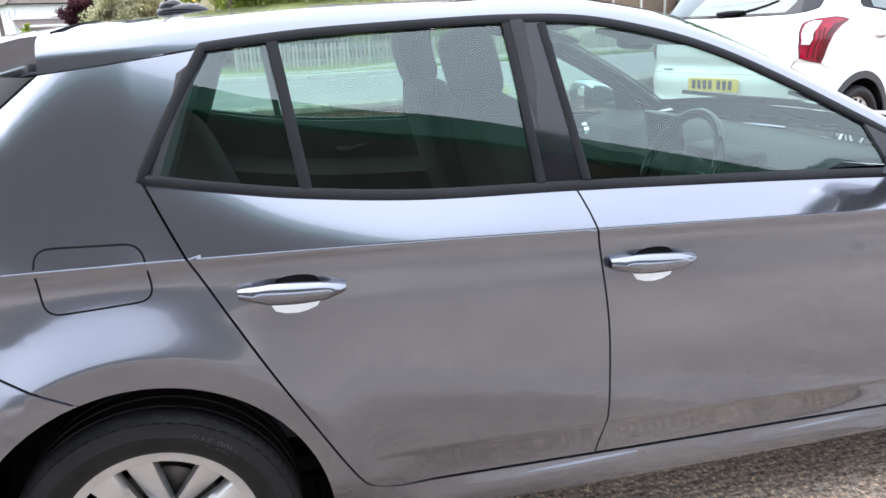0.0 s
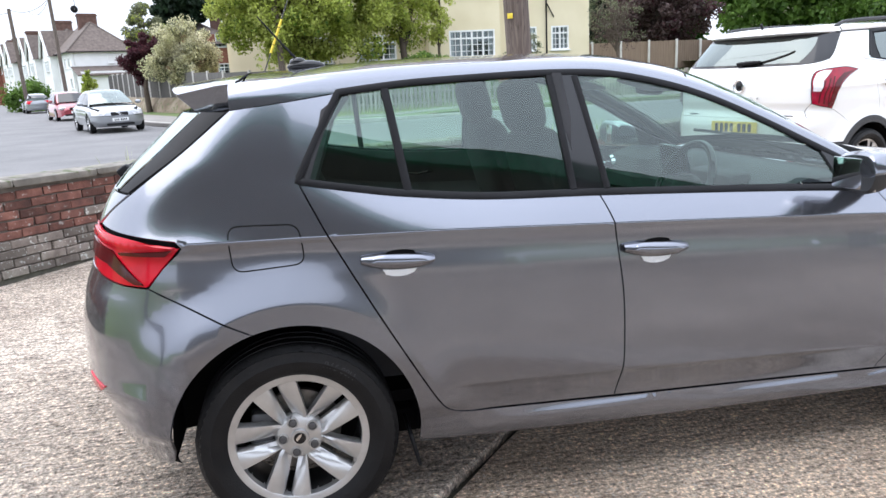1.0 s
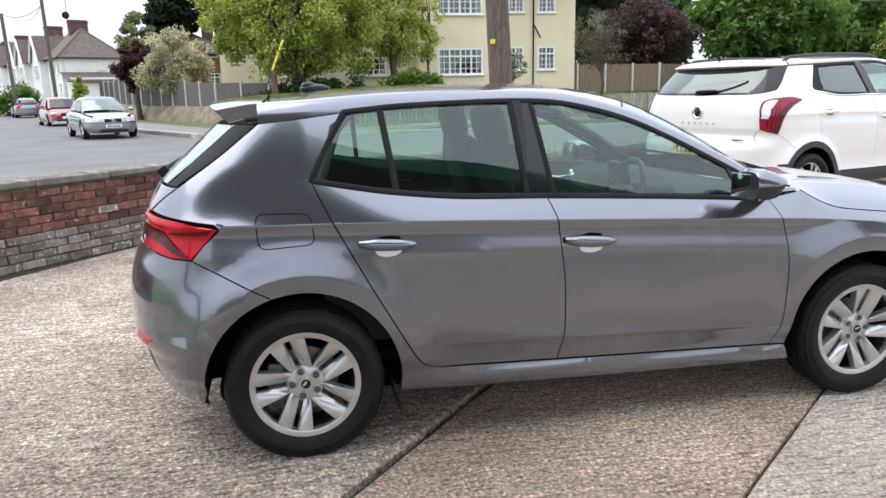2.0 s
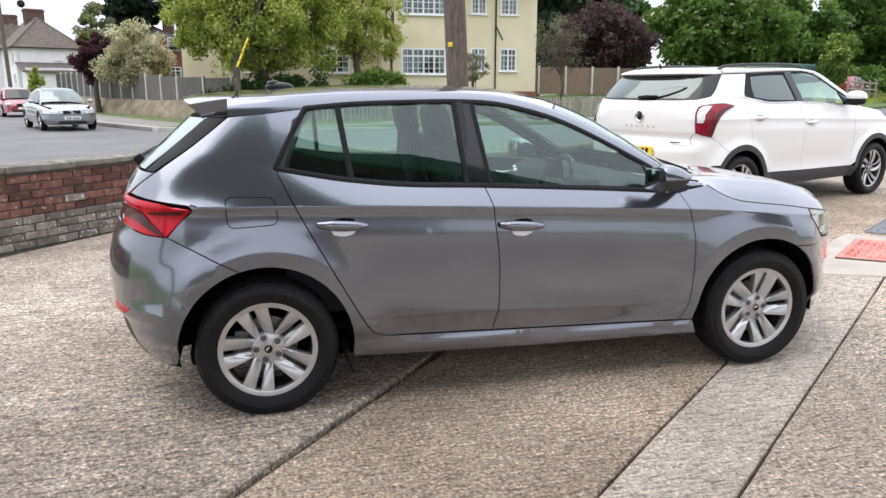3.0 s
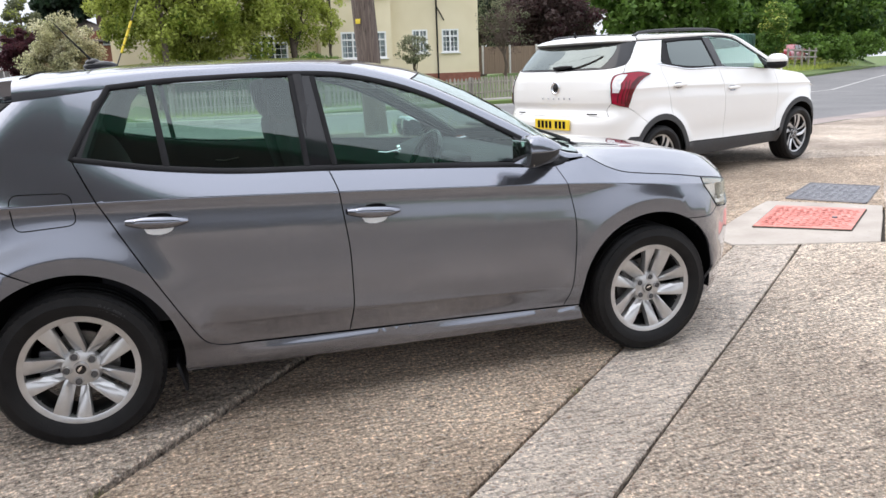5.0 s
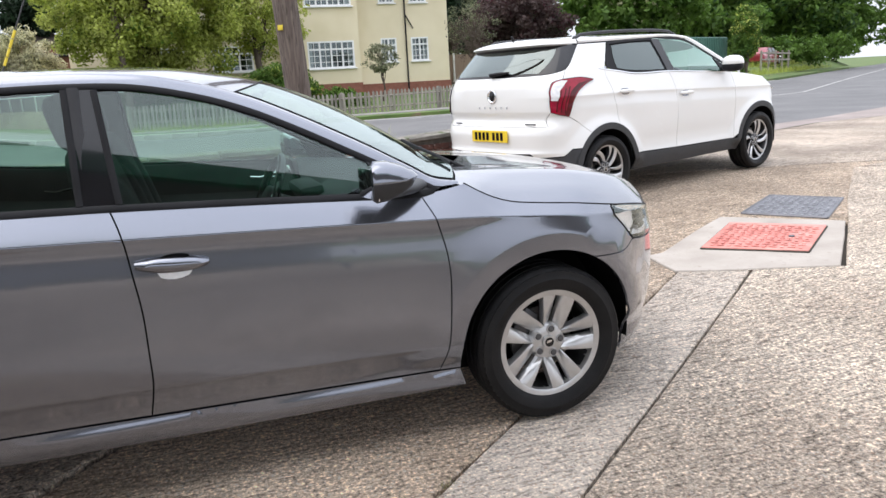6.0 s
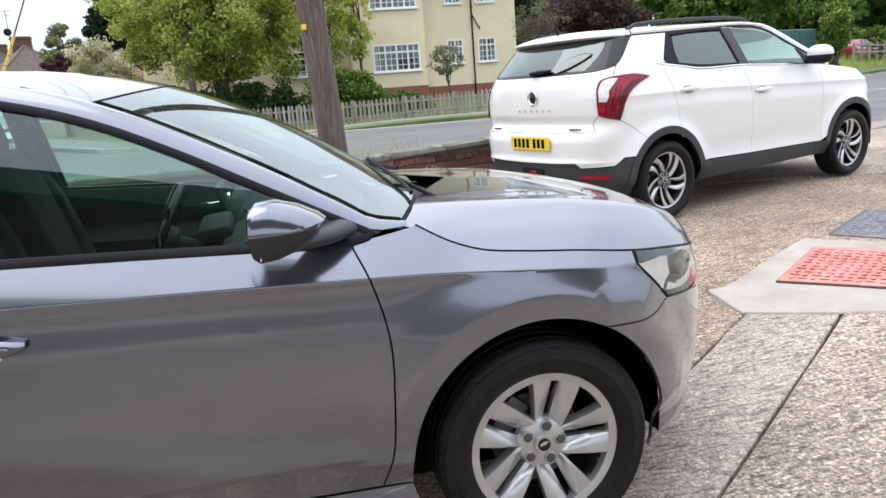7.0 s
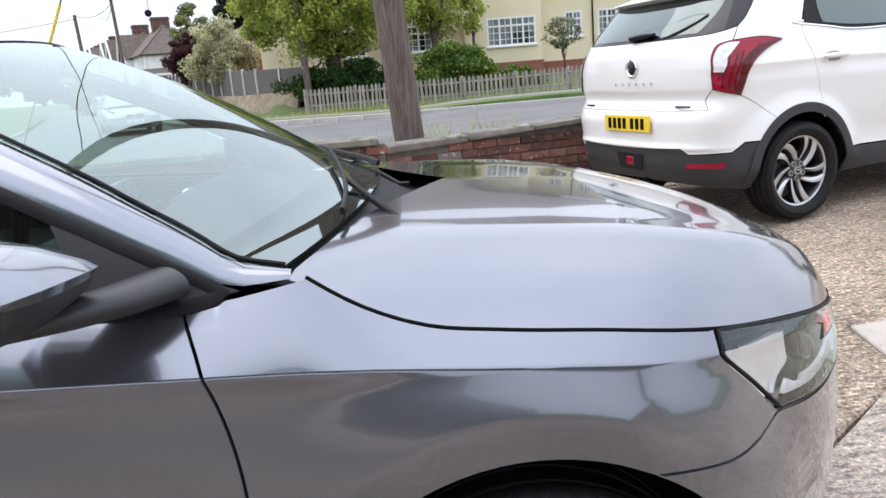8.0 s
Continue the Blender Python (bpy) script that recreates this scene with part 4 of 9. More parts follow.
    for i, (x, z) in enumerate(edge):
        h = FAB.on(float(x), float(z), 0.0)
        u = i / (n - 1)
        cx = 2.53 + 0.845 * u ** 0.92
        cz = curve_at([(2.5, 1.002), (2.8, 0.975), (3.1, 0.916), (3.28, 0.838), (3.36, 0.762), (3.39, 0.72)], cx)
        row = []
        for k in range(-20, 21):
            v = 1 - abs(k) / 20
            f = 1 - (1 - v) ** 6
            xx = h.x + (cx - h.x) * (v ** 1.5 + (1 - (1 - v) ** 1.9 - v ** 1.5) * min(1.0, u * 2.5))
            zz = h.z + (cz - h.z) * f
            zz += 0.010 * math.exp(-((v - 0.30) / 0.07) ** 2) * math.sin(math.pi * min(1, u * 1.05)) ** 0.6
            if i == 0 and v < 0.5:
                foot = roof_at(2.21, min(1.0, abs(h.y) * (1 - v) / abs(cant_top(2.21).y))).x + 0.010
                xx -= max(0.0, xx - foot) * min(1.0, (0.5 - v) / 0.1)
            row.append((xx, math.copysign(abs(h.y) * (1 - v), k), zz - 0.0015))
        rows.append(row)
    sheet(hb, rows)
    bmesh.ops.recalc_face_normals(hb, faces=hb.faces)
    part("bonnet", hb, GREY_PAINT, CAR)
    # near-black tubes paint the shade along the bonnet's edges
    for side in (1, -1):
        hb = bmesh.new()
        gap = [FAB.on(float(x), float(z), -0.003) for x, z in edge]
        tube(hb, [(p.x, p.y * side, p.z + 0.001) for p in gap], 0.0035, 6)
        part("bonnet_gap", hb, VOID, CAR)
    # scuttle panel and wipers under the windscreen
    hb = bmesh.new()
    rows = []
    for k in range(-16, 17):
        v = k / 16
        a = roof_at(2.19, v)
        y = a.y * 1.02
        bx = 2.56 - 0.31 * abs(v) ** 2
        rows.append([(a.x - 0.02, y, a.z - 0.004), (a.x + 0.05, y, a.z - 0.045), (bx - 0.06, y, 0.945), (bx - 0.012, y, 0.95), (bx + 0.01, y, 0.985 - 0.03 * abs(v))])
    sheet(hb, rows)
    for k in range(-7, 8):
        block(hb, (2.42 - 0.12 * (k / 7) ** 2, k * 0.085, 0.955), (0.07, 0.012, 0.014), (0, 5, 0), 0.003)
    part("scuttle_panel", hb, BLACK_TRIM, CAR, "black ribbed plastic scuttle")
    for y0, y1 in ((-0.50, 0.02), (0.08, 0.60)):
        hb = bmesh.new()
        va = [roof_at(2.205 - 0.012 * i, -(y0 + (y1 - y0) * i / 10) / 0.74) + Vector((0.004, 0, 0.016)) for i in range(11)]
        tube(hb, va, 0.005, 8, flat=1.6)
        rod(hb, (2.43, y0 + 0.03, 0.965), va[5], 0.009, 0.006, 8)
        rod(hb, (2.43, y0 + 0.03, 0.935), (2.43, y0 + 0.03, 0.980), 0.02, 0.016, 10)
        part("wiper", hb, BLACK_TRIM, CAR)
    hb = bmesh.new()
    block(hb, (1.3, 0, 0.24), (3.3, 1.35, 0.10), bevel=0.03)
    part("floor_pan", hb, VOID, CAR)
    for x in (0, WB):
        for side in (1, -1):
            m = pose(x, -0.775 * side, HUB, 0, {(0, 1): -20, (WB, 1): 13}.get((x, side), 0), 0 if side > 0 else 180)
            build_wheel("wheel", 0.315, 0.222, 0.195, lambda: alloy_face(0.199, 0.026, 0.0165, 14.5, 0.074, 7.0, 0.0235, 0.020), ALLOY, ALLOY_DARK, CAR, m, side, writing=(x == 0 and side > 0), band=0.885)


def cant_top(x):
    a = FAB.on(x, curve_at(CANT, x))
    dy = curve_at([(-0.1, 0.085), (1.0, 0.10), (1.5, 0.105), (1.9, 0.09), (2.12, 0.05), (2.245, 0.012)], x)
    dz = curve_at([(-0.1, 0.080), (0.35, 0.058), (1.0, 0.045), (1.5, 0.052), (1.9, 0.055), (2.12, 0.03), (2.245, 0.006)], x)
    return Vector((a.x, a.y + dy, a.z + dz))


def roof_at(x, v):
    """The top skin: roof and windscreen; v from -1 (left) to 1 (right)."""
    e = cant_top(x)
    k = 1 - v * v
    bow = 0.16 * min(1.0, max(0.0, (x - 0.5) / 0.9)) ** 1.5
    crown = curve_at([(-0.2, 0.030), (0.6, 0.032), (1.3, 0.034), (1.8, 0.055), (2.2, 0.035)], x)
    return Vector((x + bow * k, e.y * v, e.z + crown * k))


def build_mirror(door, side):
    """A wedge-shaped housing that points ahead: painted cap, black lower half, arm, glass and indicator."""
    upper = [(0.0, 0.056), (-0.003, 0.09), (0.0, 0.125), (0.012, 0.137), (0.05, 0.138), (0.10, 0.122), (0.145, 0.098), (0.160, 0.084), (0.150, 0.070), (0.10, 0.058)]
    lower = [(0.0, 0.056), (0.10, 0.058), (0.150, 0.070), (0.140, 0.050), (0.10, 0.022), (0.05, 0.004), (0.012, 0.0), (0.0, 0.010)]

    def shape(profile):
        hb = bmesh.new()
        rows = []
        for i in range(15):
            u = i / 14
            e = (1 - abs(2 * u - 1) ** 4) ** 0.5 if u > 0.5 else 1 - 0.25 * (1 - 2 * u) ** 2
            k = max(0.12, e)
            rows.append([(1.823 + 0.03 * (1 - u) + x * (0.55 + 0.45 * k), -(0.868 + 0.20 * u) * side, 0.966 + 0.068 + (z - 0.068) * k + 0.01 * u) for x, z in profile + profile[:1]])
        sheet(hb, rows)
        for r in (rows[0], rows[-1]):
            hb.faces.new([hb.verts.new(p) for p in r[:-1]])
        bmesh.ops.remove_doubles(hb, verts=hb.verts, dist=0.0001)
        bmesh.ops.recalc_face_normals(hb, faces=hb.faces)
        return hb
    cup = part("door_mirror", shape(upper), GREY_PAINT, door, "grey and black door mirror")
    part("mirror_foot", shape(lower), TRIM_SMOOTH, cup)
    hb = bmesh.new()
    tube(hb, [(1.88, -0.94 * side, 0.988), (1.95, -0.885 * side, 0.988), (2.0, -0.835 * side, 0.988), (2.05, -0.775 * side, 0.990)], [0.030, 0.040, 0.046, 0.050], 24, flat=0.5)
    part("mirror_arm", hb, TRIM_SMOOTH, cup)
    hb = bmesh.new()
    block(hb, (1.831, -0.968 * side, 1.036), (0.004, 0.165, 0.10), (0, 0, 8.5 * side), bevel=0.0015)
    part("mirror_glass", hb, CHROME, cup)
    hb = bmesh.new()
    block(hb, (1.868, -1.052 * side, 1.030), (0.055, 0.012, 0.013), (0, 0, 6 * side), 0.004)
    part("indicator", hb, CLEAR_LENS, cup)


build_hatchback()


# ---- ground ----
def rise(x, y=0.0):
    """The forecourt climbs a little towards the road."""
    return curve_at([(-60, 0.0), (2.9, 0.0), (4.4, 0.045), (5.2, 0.10), (7.7, 0.15), (12, 0.155), (400, 0.155)], x) if x > 2.9 else 0.0


def concrete(name, a, b, c, tamp, seed, gritty=0.95):
    """Worn exposed-aggregate concrete with tamping ridges."""
    m, t, p = nodes_of(name)
    n, l = t.nodes, t.links
    co = n.new("ShaderNodeTexCoord")

    def tex(scale, detail, stretch=None, rot=0.0, rough=0.55):
        mp = n.new("ShaderNodeMapping")
        mp.inputs["Location"].default_value = (seed, seed * 0.7, 0)
        mp.inputs["Rotation"].default_value = (0, 0, radians(rot))
        if stretch:
            mp.inputs["Scale"].default_value = stretch
        l.new(co.outputs["Object"], mp.inputs["Vector"])
        x = n.new("ShaderNodeTexNoise")
        x.inputs["Scale"].default_value, x.inputs["Detail"].default_value, x.inputs["Roughness"].default_value = scale, detail, rough
        l.new(mp.outputs["Vector"], x.inputs["Vector"])
        return x.outputs["Fac"]

    def ramp(fac, stops):
        r = n.new("ShaderNodeValToRGB")
        while len(r.color_ramp.elements) < len(stops):
            r.color_ramp.elements.new(0.5)
        for e, (q, col) in zip(r.color_ramp.elements, stops):
            e.position, e.color = q, (*col, 1)
        l.new(fac, r.inputs["Fac"])
        return r.outputs["Color"]

    def blend(kind, fac, x, y):
        mx = n.new("ShaderNodeMix")
        mx.data_type, mx.blend_type = "RGBA", kind
        if isinstance(fac, float):
            mx.inputs["Factor"].default_value = fac
        else:
            l.new(fac, mx.inputs["Factor"])
        l.new(x, mx.inputs["A"])
        if isinstance(y, tuple):
            mx.inputs["B"].default_value = (*y, 1)
        else:
            l.new(y, mx.inputs["B"])
        return mx.outputs["Result"]
    base = ramp(tex(0.9, 8, rough=0.65), [(0.32, a), (0.5, b), (0.68, c)])
    grit = ramp(tex(58, 5, rough=0.75), [(0.35, (0.06, 0.055, 0.05)), (0.45, (0.82, 0.79, 0.75)), (0.54, (1.22, 1.19, 1.15)), (0.65, (2.7, 2.6, 2.4))])
    col = blend("MULTIPLY", gritty, base, grit)
    stone = n.new("ShaderNodeTexVoronoi")
    stone.inputs["Scale"].default_value = 110
    l.new(co.outputs["Object"], stone.inputs["Vector"])
    pick = n.new("ShaderNodeSeparateColor")
    l.new(stone.outputs["Color"], pick.inputs["Color"])
    few = n.new("ShaderNodeMath")
    few.operation = "GREATER_THAN"
    few.inputs[1].default_value = 0.80
    l.new(pick.outputs["Red"], few.inputs[0])
    hue = ramp(pick.outputs["Green"], [(0.2, (0.60, 0.56, 0.50)), (0.5, (0.42, 0.28, 0.20)), (0.8, (0.20, 0.18, 0.17))])
    half = n.new("ShaderNodeMath")
    half.operation = "MULTIPLY"
    half.inputs[1].default_value = 0.7
    l.new(few.outputs[0], half.inputs[0])
    col = blend("MIX", half.outputs[0], col, hue)
    ridge = tex(28, 5, (0.36, 1.9, 1), tamp, 0.70)
    col = blend("MULTIPLY", 0.75, col, ramp(ridge, [(0.36, (0.30, 0.28, 0.26)), (0.48, (1.0, 1.0, 1.0)), (0.62, (1.35, 1.33, 1.30))]))
    stain = tex(0.35, 5, rough=0.6)
    col = blend("MULTIPLY", 0.6, col, ramp(stain, [(0.38, (0.62, 0.60, 0.58)), (0.58, (1.08, 1.06, 1.03))]))
    l.new(col, p.inputs["Base Color"])
    p.inputs["Roughness"].default_value, p.inputs["Specular IOR Level"].default_value = 0.85, 0.3
    add = n.new("ShaderNodeMath")
    l.new(ridge, add.inputs[0])
    l.new(tex(120, 4), add.inputs[1])
    bp = n.new("ShaderNodeBump")
    bp.inputs["Strength"].default_value, bp.inputs["Distance"].default_value = 1.0, 0.02
    l.new(add.outputs[0], bp.inputs["Height"])
    l.new(bp.outputs["Normal"], p.inputs["Normal"])
    return m


SLAB_A = concrete("weathered_concrete", (0.30, 0.257, 0.222), (0.445, 0.388, 0.338), (0.60, 0.535, 0.473), 8, 3.1)
SLAB_B = concrete("brown_concrete", (0.343, 0.278, 0.217), (0.472, 0.386, 0.310), (0.599, 0.501, 0.408), 14, 11.7)
SLAB_C = concrete("pale_strip_concrete", (0.472, 0.413, 0.363), (0.585, 0.522, 0.461), (0.686, 0.616, 0.553), 40, 23.3, 0.5)
SLAB_D = concrete("ridged_concrete", (0.400, 0.339, 0.289), (0.543, 0.474, 0.408), (0.686, 0.609, 0.534), 6, 31.9)
SMOOTH = surface("trowelled_cement", [(0.31, 0.272, 0.235), (0.38, 0.338, 0.295), (0.44, 0.398, 0.355)], 0.8, scale=3, bump=0.25, bump_scale=50, spots=(0.33, 0.29, 0.25), spot_scale=25, spot_at=0.66)
JOINT = surface("dirt_in_joints", [(0.035, 0.03, 0.024), (0.07, 0.06, 0.045)], 0.95, scale=20, bump=0.4)
ASPHALT = surface("worn_asphalt", [(0.085, 0.083, 0.084), (0.125, 0.122, 0.122), (0.165, 0.16, 0.158)], 0.75, scale=0.6, bump=0.35, bump_scale=90, spots=(0.20, 0.195, 0.19), spot_scale=45, spot_at=0.62)
PAVING = surface("pavement_tarmac", [(0.17, 0.16, 0.15), (0.24, 0.225, 0.21)], 0.85, scale=1.2, bump=0.3, bump_scale=70, spots=(0.3, 0.28, 0.26), spot_scale=30)
PINK_TARMAC = surface("pinkish_worn_tarmac", [(0.20, 0.165, 0.15), (0.27, 0.225, 0.205), (0.33, 0.28, 0.255)], 0.85, scale=1.0, bump=0.3, bump_scale=70, spots=(0.36, 0.31, 0.28), spot_scale=30)
KERB = surface("kerb_concrete", [(0.34, 0.325, 0.30), (0.46, 0.44, 0.41)], 0.85, scale=4, bump=0.3)
GRASS_EARTH = surface("grassy_earth", [(0.045, 0.085, 0.018), (0.085, 0.14, 0.032), (0.14, 0.16, 0.055)], 0.95, scale=0.8, bump=0.6, bump_scale=25, spots=(0.16, 0.12, 0.07), spot_scale=3, spot_at=0.63)
SOIL = surface("bare_soil_bank", [(0.12, 0.085, 0.055), (0.21, 0.165, 0.115), (0.29, 0.24, 0.18)], 0.95, scale=1.3, bump=0.8, bump_scale=14, spots=(0.09, 0.12, 0.04), spot_scale=6, spot_at=0.6)
RED_COVER = surface("faded_red_cover_paint", [(0.50, 0.15, 0.12), (0.60, 0.22, 0.18), (0.68, 0.32, 0.27)], 0.6, scale=5, bump=0.15, bump_scale=60)
IRON = surface("worn_grey_iron", [(0.11, 0.11, 0.12), (0.22, 0.22, 0.235)], 0.5, 0.4, scale=10, bump=0.2)
WHITE_LINE = surface("worn_road_paint", [(0.45, 0.44, 0.42), (0.65, 0.64, 0.61)], 0.8, scale=6, spots=(0.14, 0.135, 0.13), spot_scale=18, spot_at=0.55)


def inside(b, x, y):
    nx = np.roll(b, -1, 0)
    c = (b[:, 1] > y) != (nx[:, 1] > y)
    with np.errstate(divide="ignore", invalid="ignore"):
        xi = (nx[:, 0] - b[:, 0]) * (y - b[:, 1]) / (nx[:, 1] - b[:, 1]) + b[:, 0]
    return bool(np.sum(c & (x < xi)) % 2)


def plot(name, outline, material, z=0.0, thick=0.1, step=0.6, wobble=0.0, parent=None, follow=True, edge=0.012):
    """A sheet of ground inside an outline, with a worn rounded edge and sides."""
    pts = []
    n0 = len(outline)
    for k in range(n0):
        a, c = np.array(outline[k], float), np.array(outline[(k + 1) % n0], float)
        m = max(1, int(np.linalg.norm(c - a) / step))
        for i in range(m):
            q = a + (c - a) * i / m
            if wobble:
                d = c - a
                d = np.array([-d[1], d[0]]) / np.linalg.norm(d)
                q = q + d * wobble * noise.noise((q[0] * 3.1, q[1] * 3.1, 1.7)) * (0 < i)
            pts.append(q)
    b = np.array(pts)
    if 0.5 * np.sum(b[:, 0] * np.roll(b[:, 1], -1) - b[:, 1] * np.roll(b[:, 0], -1)) < 0:
        b = b[::-1]
    lo, hi = b.min(0), b.max(0)
    grain = max(step, (hi - lo).max() / 60)
    inner = [(x, y) for x in np.arange(lo[0] + grain / 2, hi[0], grain) for y in np.arange(lo[1] + grain / 2, hi[1], grain)
             if inside(b, x, y) and np.min(np.hypot(b[:, 0] - x, b[:, 1] - y)) > grain * 0.35]
    n = len(b)
    v2 = [Vector((float(p[0]), float(p[1]))) for p in b] + [Vector((float(p[0]), float(p[1]))) for p in inner]
    out = delaunay_2d_cdt(v2, [(i, (i + 1) % n) for i in range(n)], [list(range(n))], 1, 1e-6)
    bm = bmesh.new()
    vs = [bm.verts.new((p.x, p.y, z + (rise(p.x) if follow else 0))) for p in out[0]]
    for f in out[2]:
        bm.faces.new([vs[i] for i in f])
    if thick:
        d = np.roll(b, -1, 0) - np.roll(b, 1, 0)
        d /= np.maximum(1e-9, np.linalg.norm(d, axis=1))[:, None]
        o = b + edge * np.stack([d[:, 1], -d[:, 0]], 1)
        r0 = [bm.verts.new((p[0], p[1], z + (rise(p[0]) if follow else 0))) for p in b]
        r1 = [bm.verts.new((p[0], p[1], z - edge + (rise(p[0]) if follow else 0))) for p in o]
        r2 = [bm.verts.new((p[0], p[1], z - thick + (rise(p[0]) if follow else 0))) for p in o]
        for u, w in ((r0, r1), (r1, r2)):
            for i in range(n):
                bm.faces.new((u[i], w[i], w[(i + 1) % n], u[(i + 1) % n]))
        bmesh.ops.remove_doubles(bm, verts=vs + r0, dist=0.0005)
    return part(name, bm, material, parent)


tagged(plot("ground", [(-900, -900), (900, -900), (900, 900), (-900, 900)], GRASS_EARTH, -0.10, 0, 30, follow=False), kind="structure")
FORE = thing("forecourt", "worn concrete forecourt slabs with dark joints", "forecourt", kind="structure")
plot("joint_bed", [(-14, -16), (24, -16), (22, 8.5), (13, 7.8), (4.5, 4.85), (-1.0, 4.5), (-7, -3.5)], JOINT, -0.03, 0, 1.0, parent=FORE)
J1 = [(-3.2, -4.75), (-0.21, -1.56), (0.92, -0.29), (2.4, 1.36), (4.75, 4.0)]
J2 = [(-2.2, -4.6), (1.05, -1.93), (1.58, -1.49), (2.40, -0.83), (4.25, 0.58)]
J3 = [(-1.5, -4.45), (1.53, -2.07), (2.61, -1.22), (3.45, -0.57), (4.64, 0.34)]


def nudge(line, d):
    """The same line, moved sideways by d metres to its left."""
    out = []
    for k, p in enumerate(line):
        a, b = line[max(0, k - 1)], line[min(len(line) - 1, k + 1)]
        l = math.hypot(b[0] - a[0], b[1] - a[1])
        out.append((p[0] - d * (b[1] - a[1]) / l, p[1] + d * (b[0] - a[0]) / l))
    return out


plot("slab", [*nudge(J1, 0.027)[::-1], (-9, -8), (-6.5, -3.0), (-1.05, 4.46), (4.3, 4.78)], SLAB_A, 0.012, 0.1, 0.25, 0.015, FORE, edge=0.010)
plot("slab", [*nudge(J1, -0.027), (4.55, 4.7), (9.2, 3.0), (7.0, 2.6), (5.47, 1.62), (4.47, 1.035), (4.31, 1.035), (4.24, 0.62), *nudge(J2, 0.018)[::-1]], SLAB_B, 0.0, 0.1, 0.25, 0.012, FORE, edge=0.008)
plot("slab", [*nudge(J2, -0.012), (5.06, 0.0), (4.72, 0.30), *nudge(J3, 0.011)[::-1]], SLAB_C, 0.001, 0.1, 0.25, 0.008, FORE, edge=0.007)
plot("slab", [*nudge(J3, -0.017), (5.08, 0.0), (6.05, 0.86), (6.75, 1.50), (8.4, 2.9), (16, -2), (12, -12), (-1, -12)], SLAB_D, 0.0, 0.1, 0.3, 0.012, FORE, edge=0.008)
plot("slab", [(4.65, 4.78), (9.25, 3.03), (8.42, 2.95), (16.1, -1.95), (24, -4), (22, 8.4), (13, 7.75), (9.0, 6.3)], SLAB_A, 0.0, 0.1, 0.5, 0.012, FORE, edge=0.008)
plot("slab", [(-3.26, -4.83), (-2.2, -4.64), (-1.48, -4.49), (-1.03, -12), (-9, -12), (-9, -8.06)], SLAB_D, 0.0, 0.1, 0.4, 0.01, FORE, edge=0.006)
plot("slab", [(5.48, 1.615), (7.0, 2.59), (9.1, 3.0), (8.39, 2.91), (6.74, 1.51), (6.04, 0.87)], SLAB_B, 0.0, 0.1, 0.25, 0.01, FORE, edge=0.006)
SURR = [(4.255, 0.60), (4.33, 1.02), (4.46, 1.02), (5.46, 1.60), (6.03, 0.88), (5.05, 0.03)]
plot("cover_surround", SURR, SMOOTH, 0.006, 0.09, 0.2, 0.006, FORE, edge=0.006)


def build_covers():
    """The two inspection covers let into the concrete."""
    cov = [(4.70, 0.90), (5.33, 1.34), (5.77, 0.81), (5.12, 0.345)]
    c = thing("drain_cover", "faded red square inspection cover set in pale cement", "drain cover")
    bm = bmesh.new()
    solid(bm, [(x, y, rise(x) + 0.008) for x, y in cov], 0.014, (0, 0, 1), 0.004)
    part("plate", bm, RED_COVER, c)
    bm = bmesh.new()
    p, u, v = np.array(cov[0]), (np.array(cov[1]) - np.array(cov[0])) / 12, (np.array(cov[3]) - np.array(cov[0])) / 12
    for i in range(11):
        for j in range(11):
            q = p + u * (i + 1) + v * (j + 1)
            block(bm, (q[0], q[1], rise(q[0]) + 0.0235), (0.052, 0.022, 0.002), (0, 0, 35 + 90 * ((i + j) % 2)), 0)
    tagged(part("raised_studs", bm, RED_COVER, c), kind="stuff")
    bm = bmesh.new()
    q = p + u * 6 + v * 9
    rod(bm, (q[0], q[1], rise(q[0]) + 0.02), (q[0], q[1], rise(q[0]) + 0.028), 0.022, 0.02, 14)
    part("keyhole", bm, IRON, c)
    bm = bmesh.new()
    for k in range(4):
        a, b = cov[k], cov[(k + 1) % 4]
        tube(bm, [(a[0], a[1], rise(a[0]) + 0.008), (b[0], b[1], rise(b[0]) + 0.008)], 0.010, 6)
    part("edge_gap", bm, JOINT, c)
    cov = [(5.67, 1.59), (6.40, 2.05), (6.73, 1.54), (6.01, 1.03)]
    c = thing("iron_grating", "grey iron inspection cover with a worn chequer pattern", "drain cover")
    bm = bmesh.new()
    solid(bm, [(x, y, rise(x) + 0.002) for x, y in cov], 0.006, (0, 0, 1))
    part("frame", bm, IRON, c)
    p, u, v = np.array(cov[0]), (np.array(cov[1]) - np.array(cov[0])) / 14, (np.array(cov[3]) - np.array(cov[0])) / 10
    bm = bmesh.new()
    for i in range(13):
        for j in range(9):
            if i == 6:
                continue
            q = p + u * (i + 1) + v * (j + 1)
            block(bm, (q[0], q[1], rise(q[0]) + 0.010), (0.045, 0.018, 0.006), (0, 0, 32 + 60 * ((i * 2 + j) % 3)), 0)
    tagged(part("chequer", bm, surface("pale_iron_wear", [(0.26, 0.26, 0.28), (0.36, 0.36, 0.38)], 0.4, 0.4), c), kind="stuff")
    bm = bmesh.new()
    for k in range(4):
        a, b = cov[k], cov[(k + 1) % 4]
        tube(bm, [(a[0], a[1], rise(a[0]) + 0.006), (b[0], b[1], rise(b[0]) + 0.006)], 0.012, 6)
    part("rim", bm, IRON, c)


build_covers()

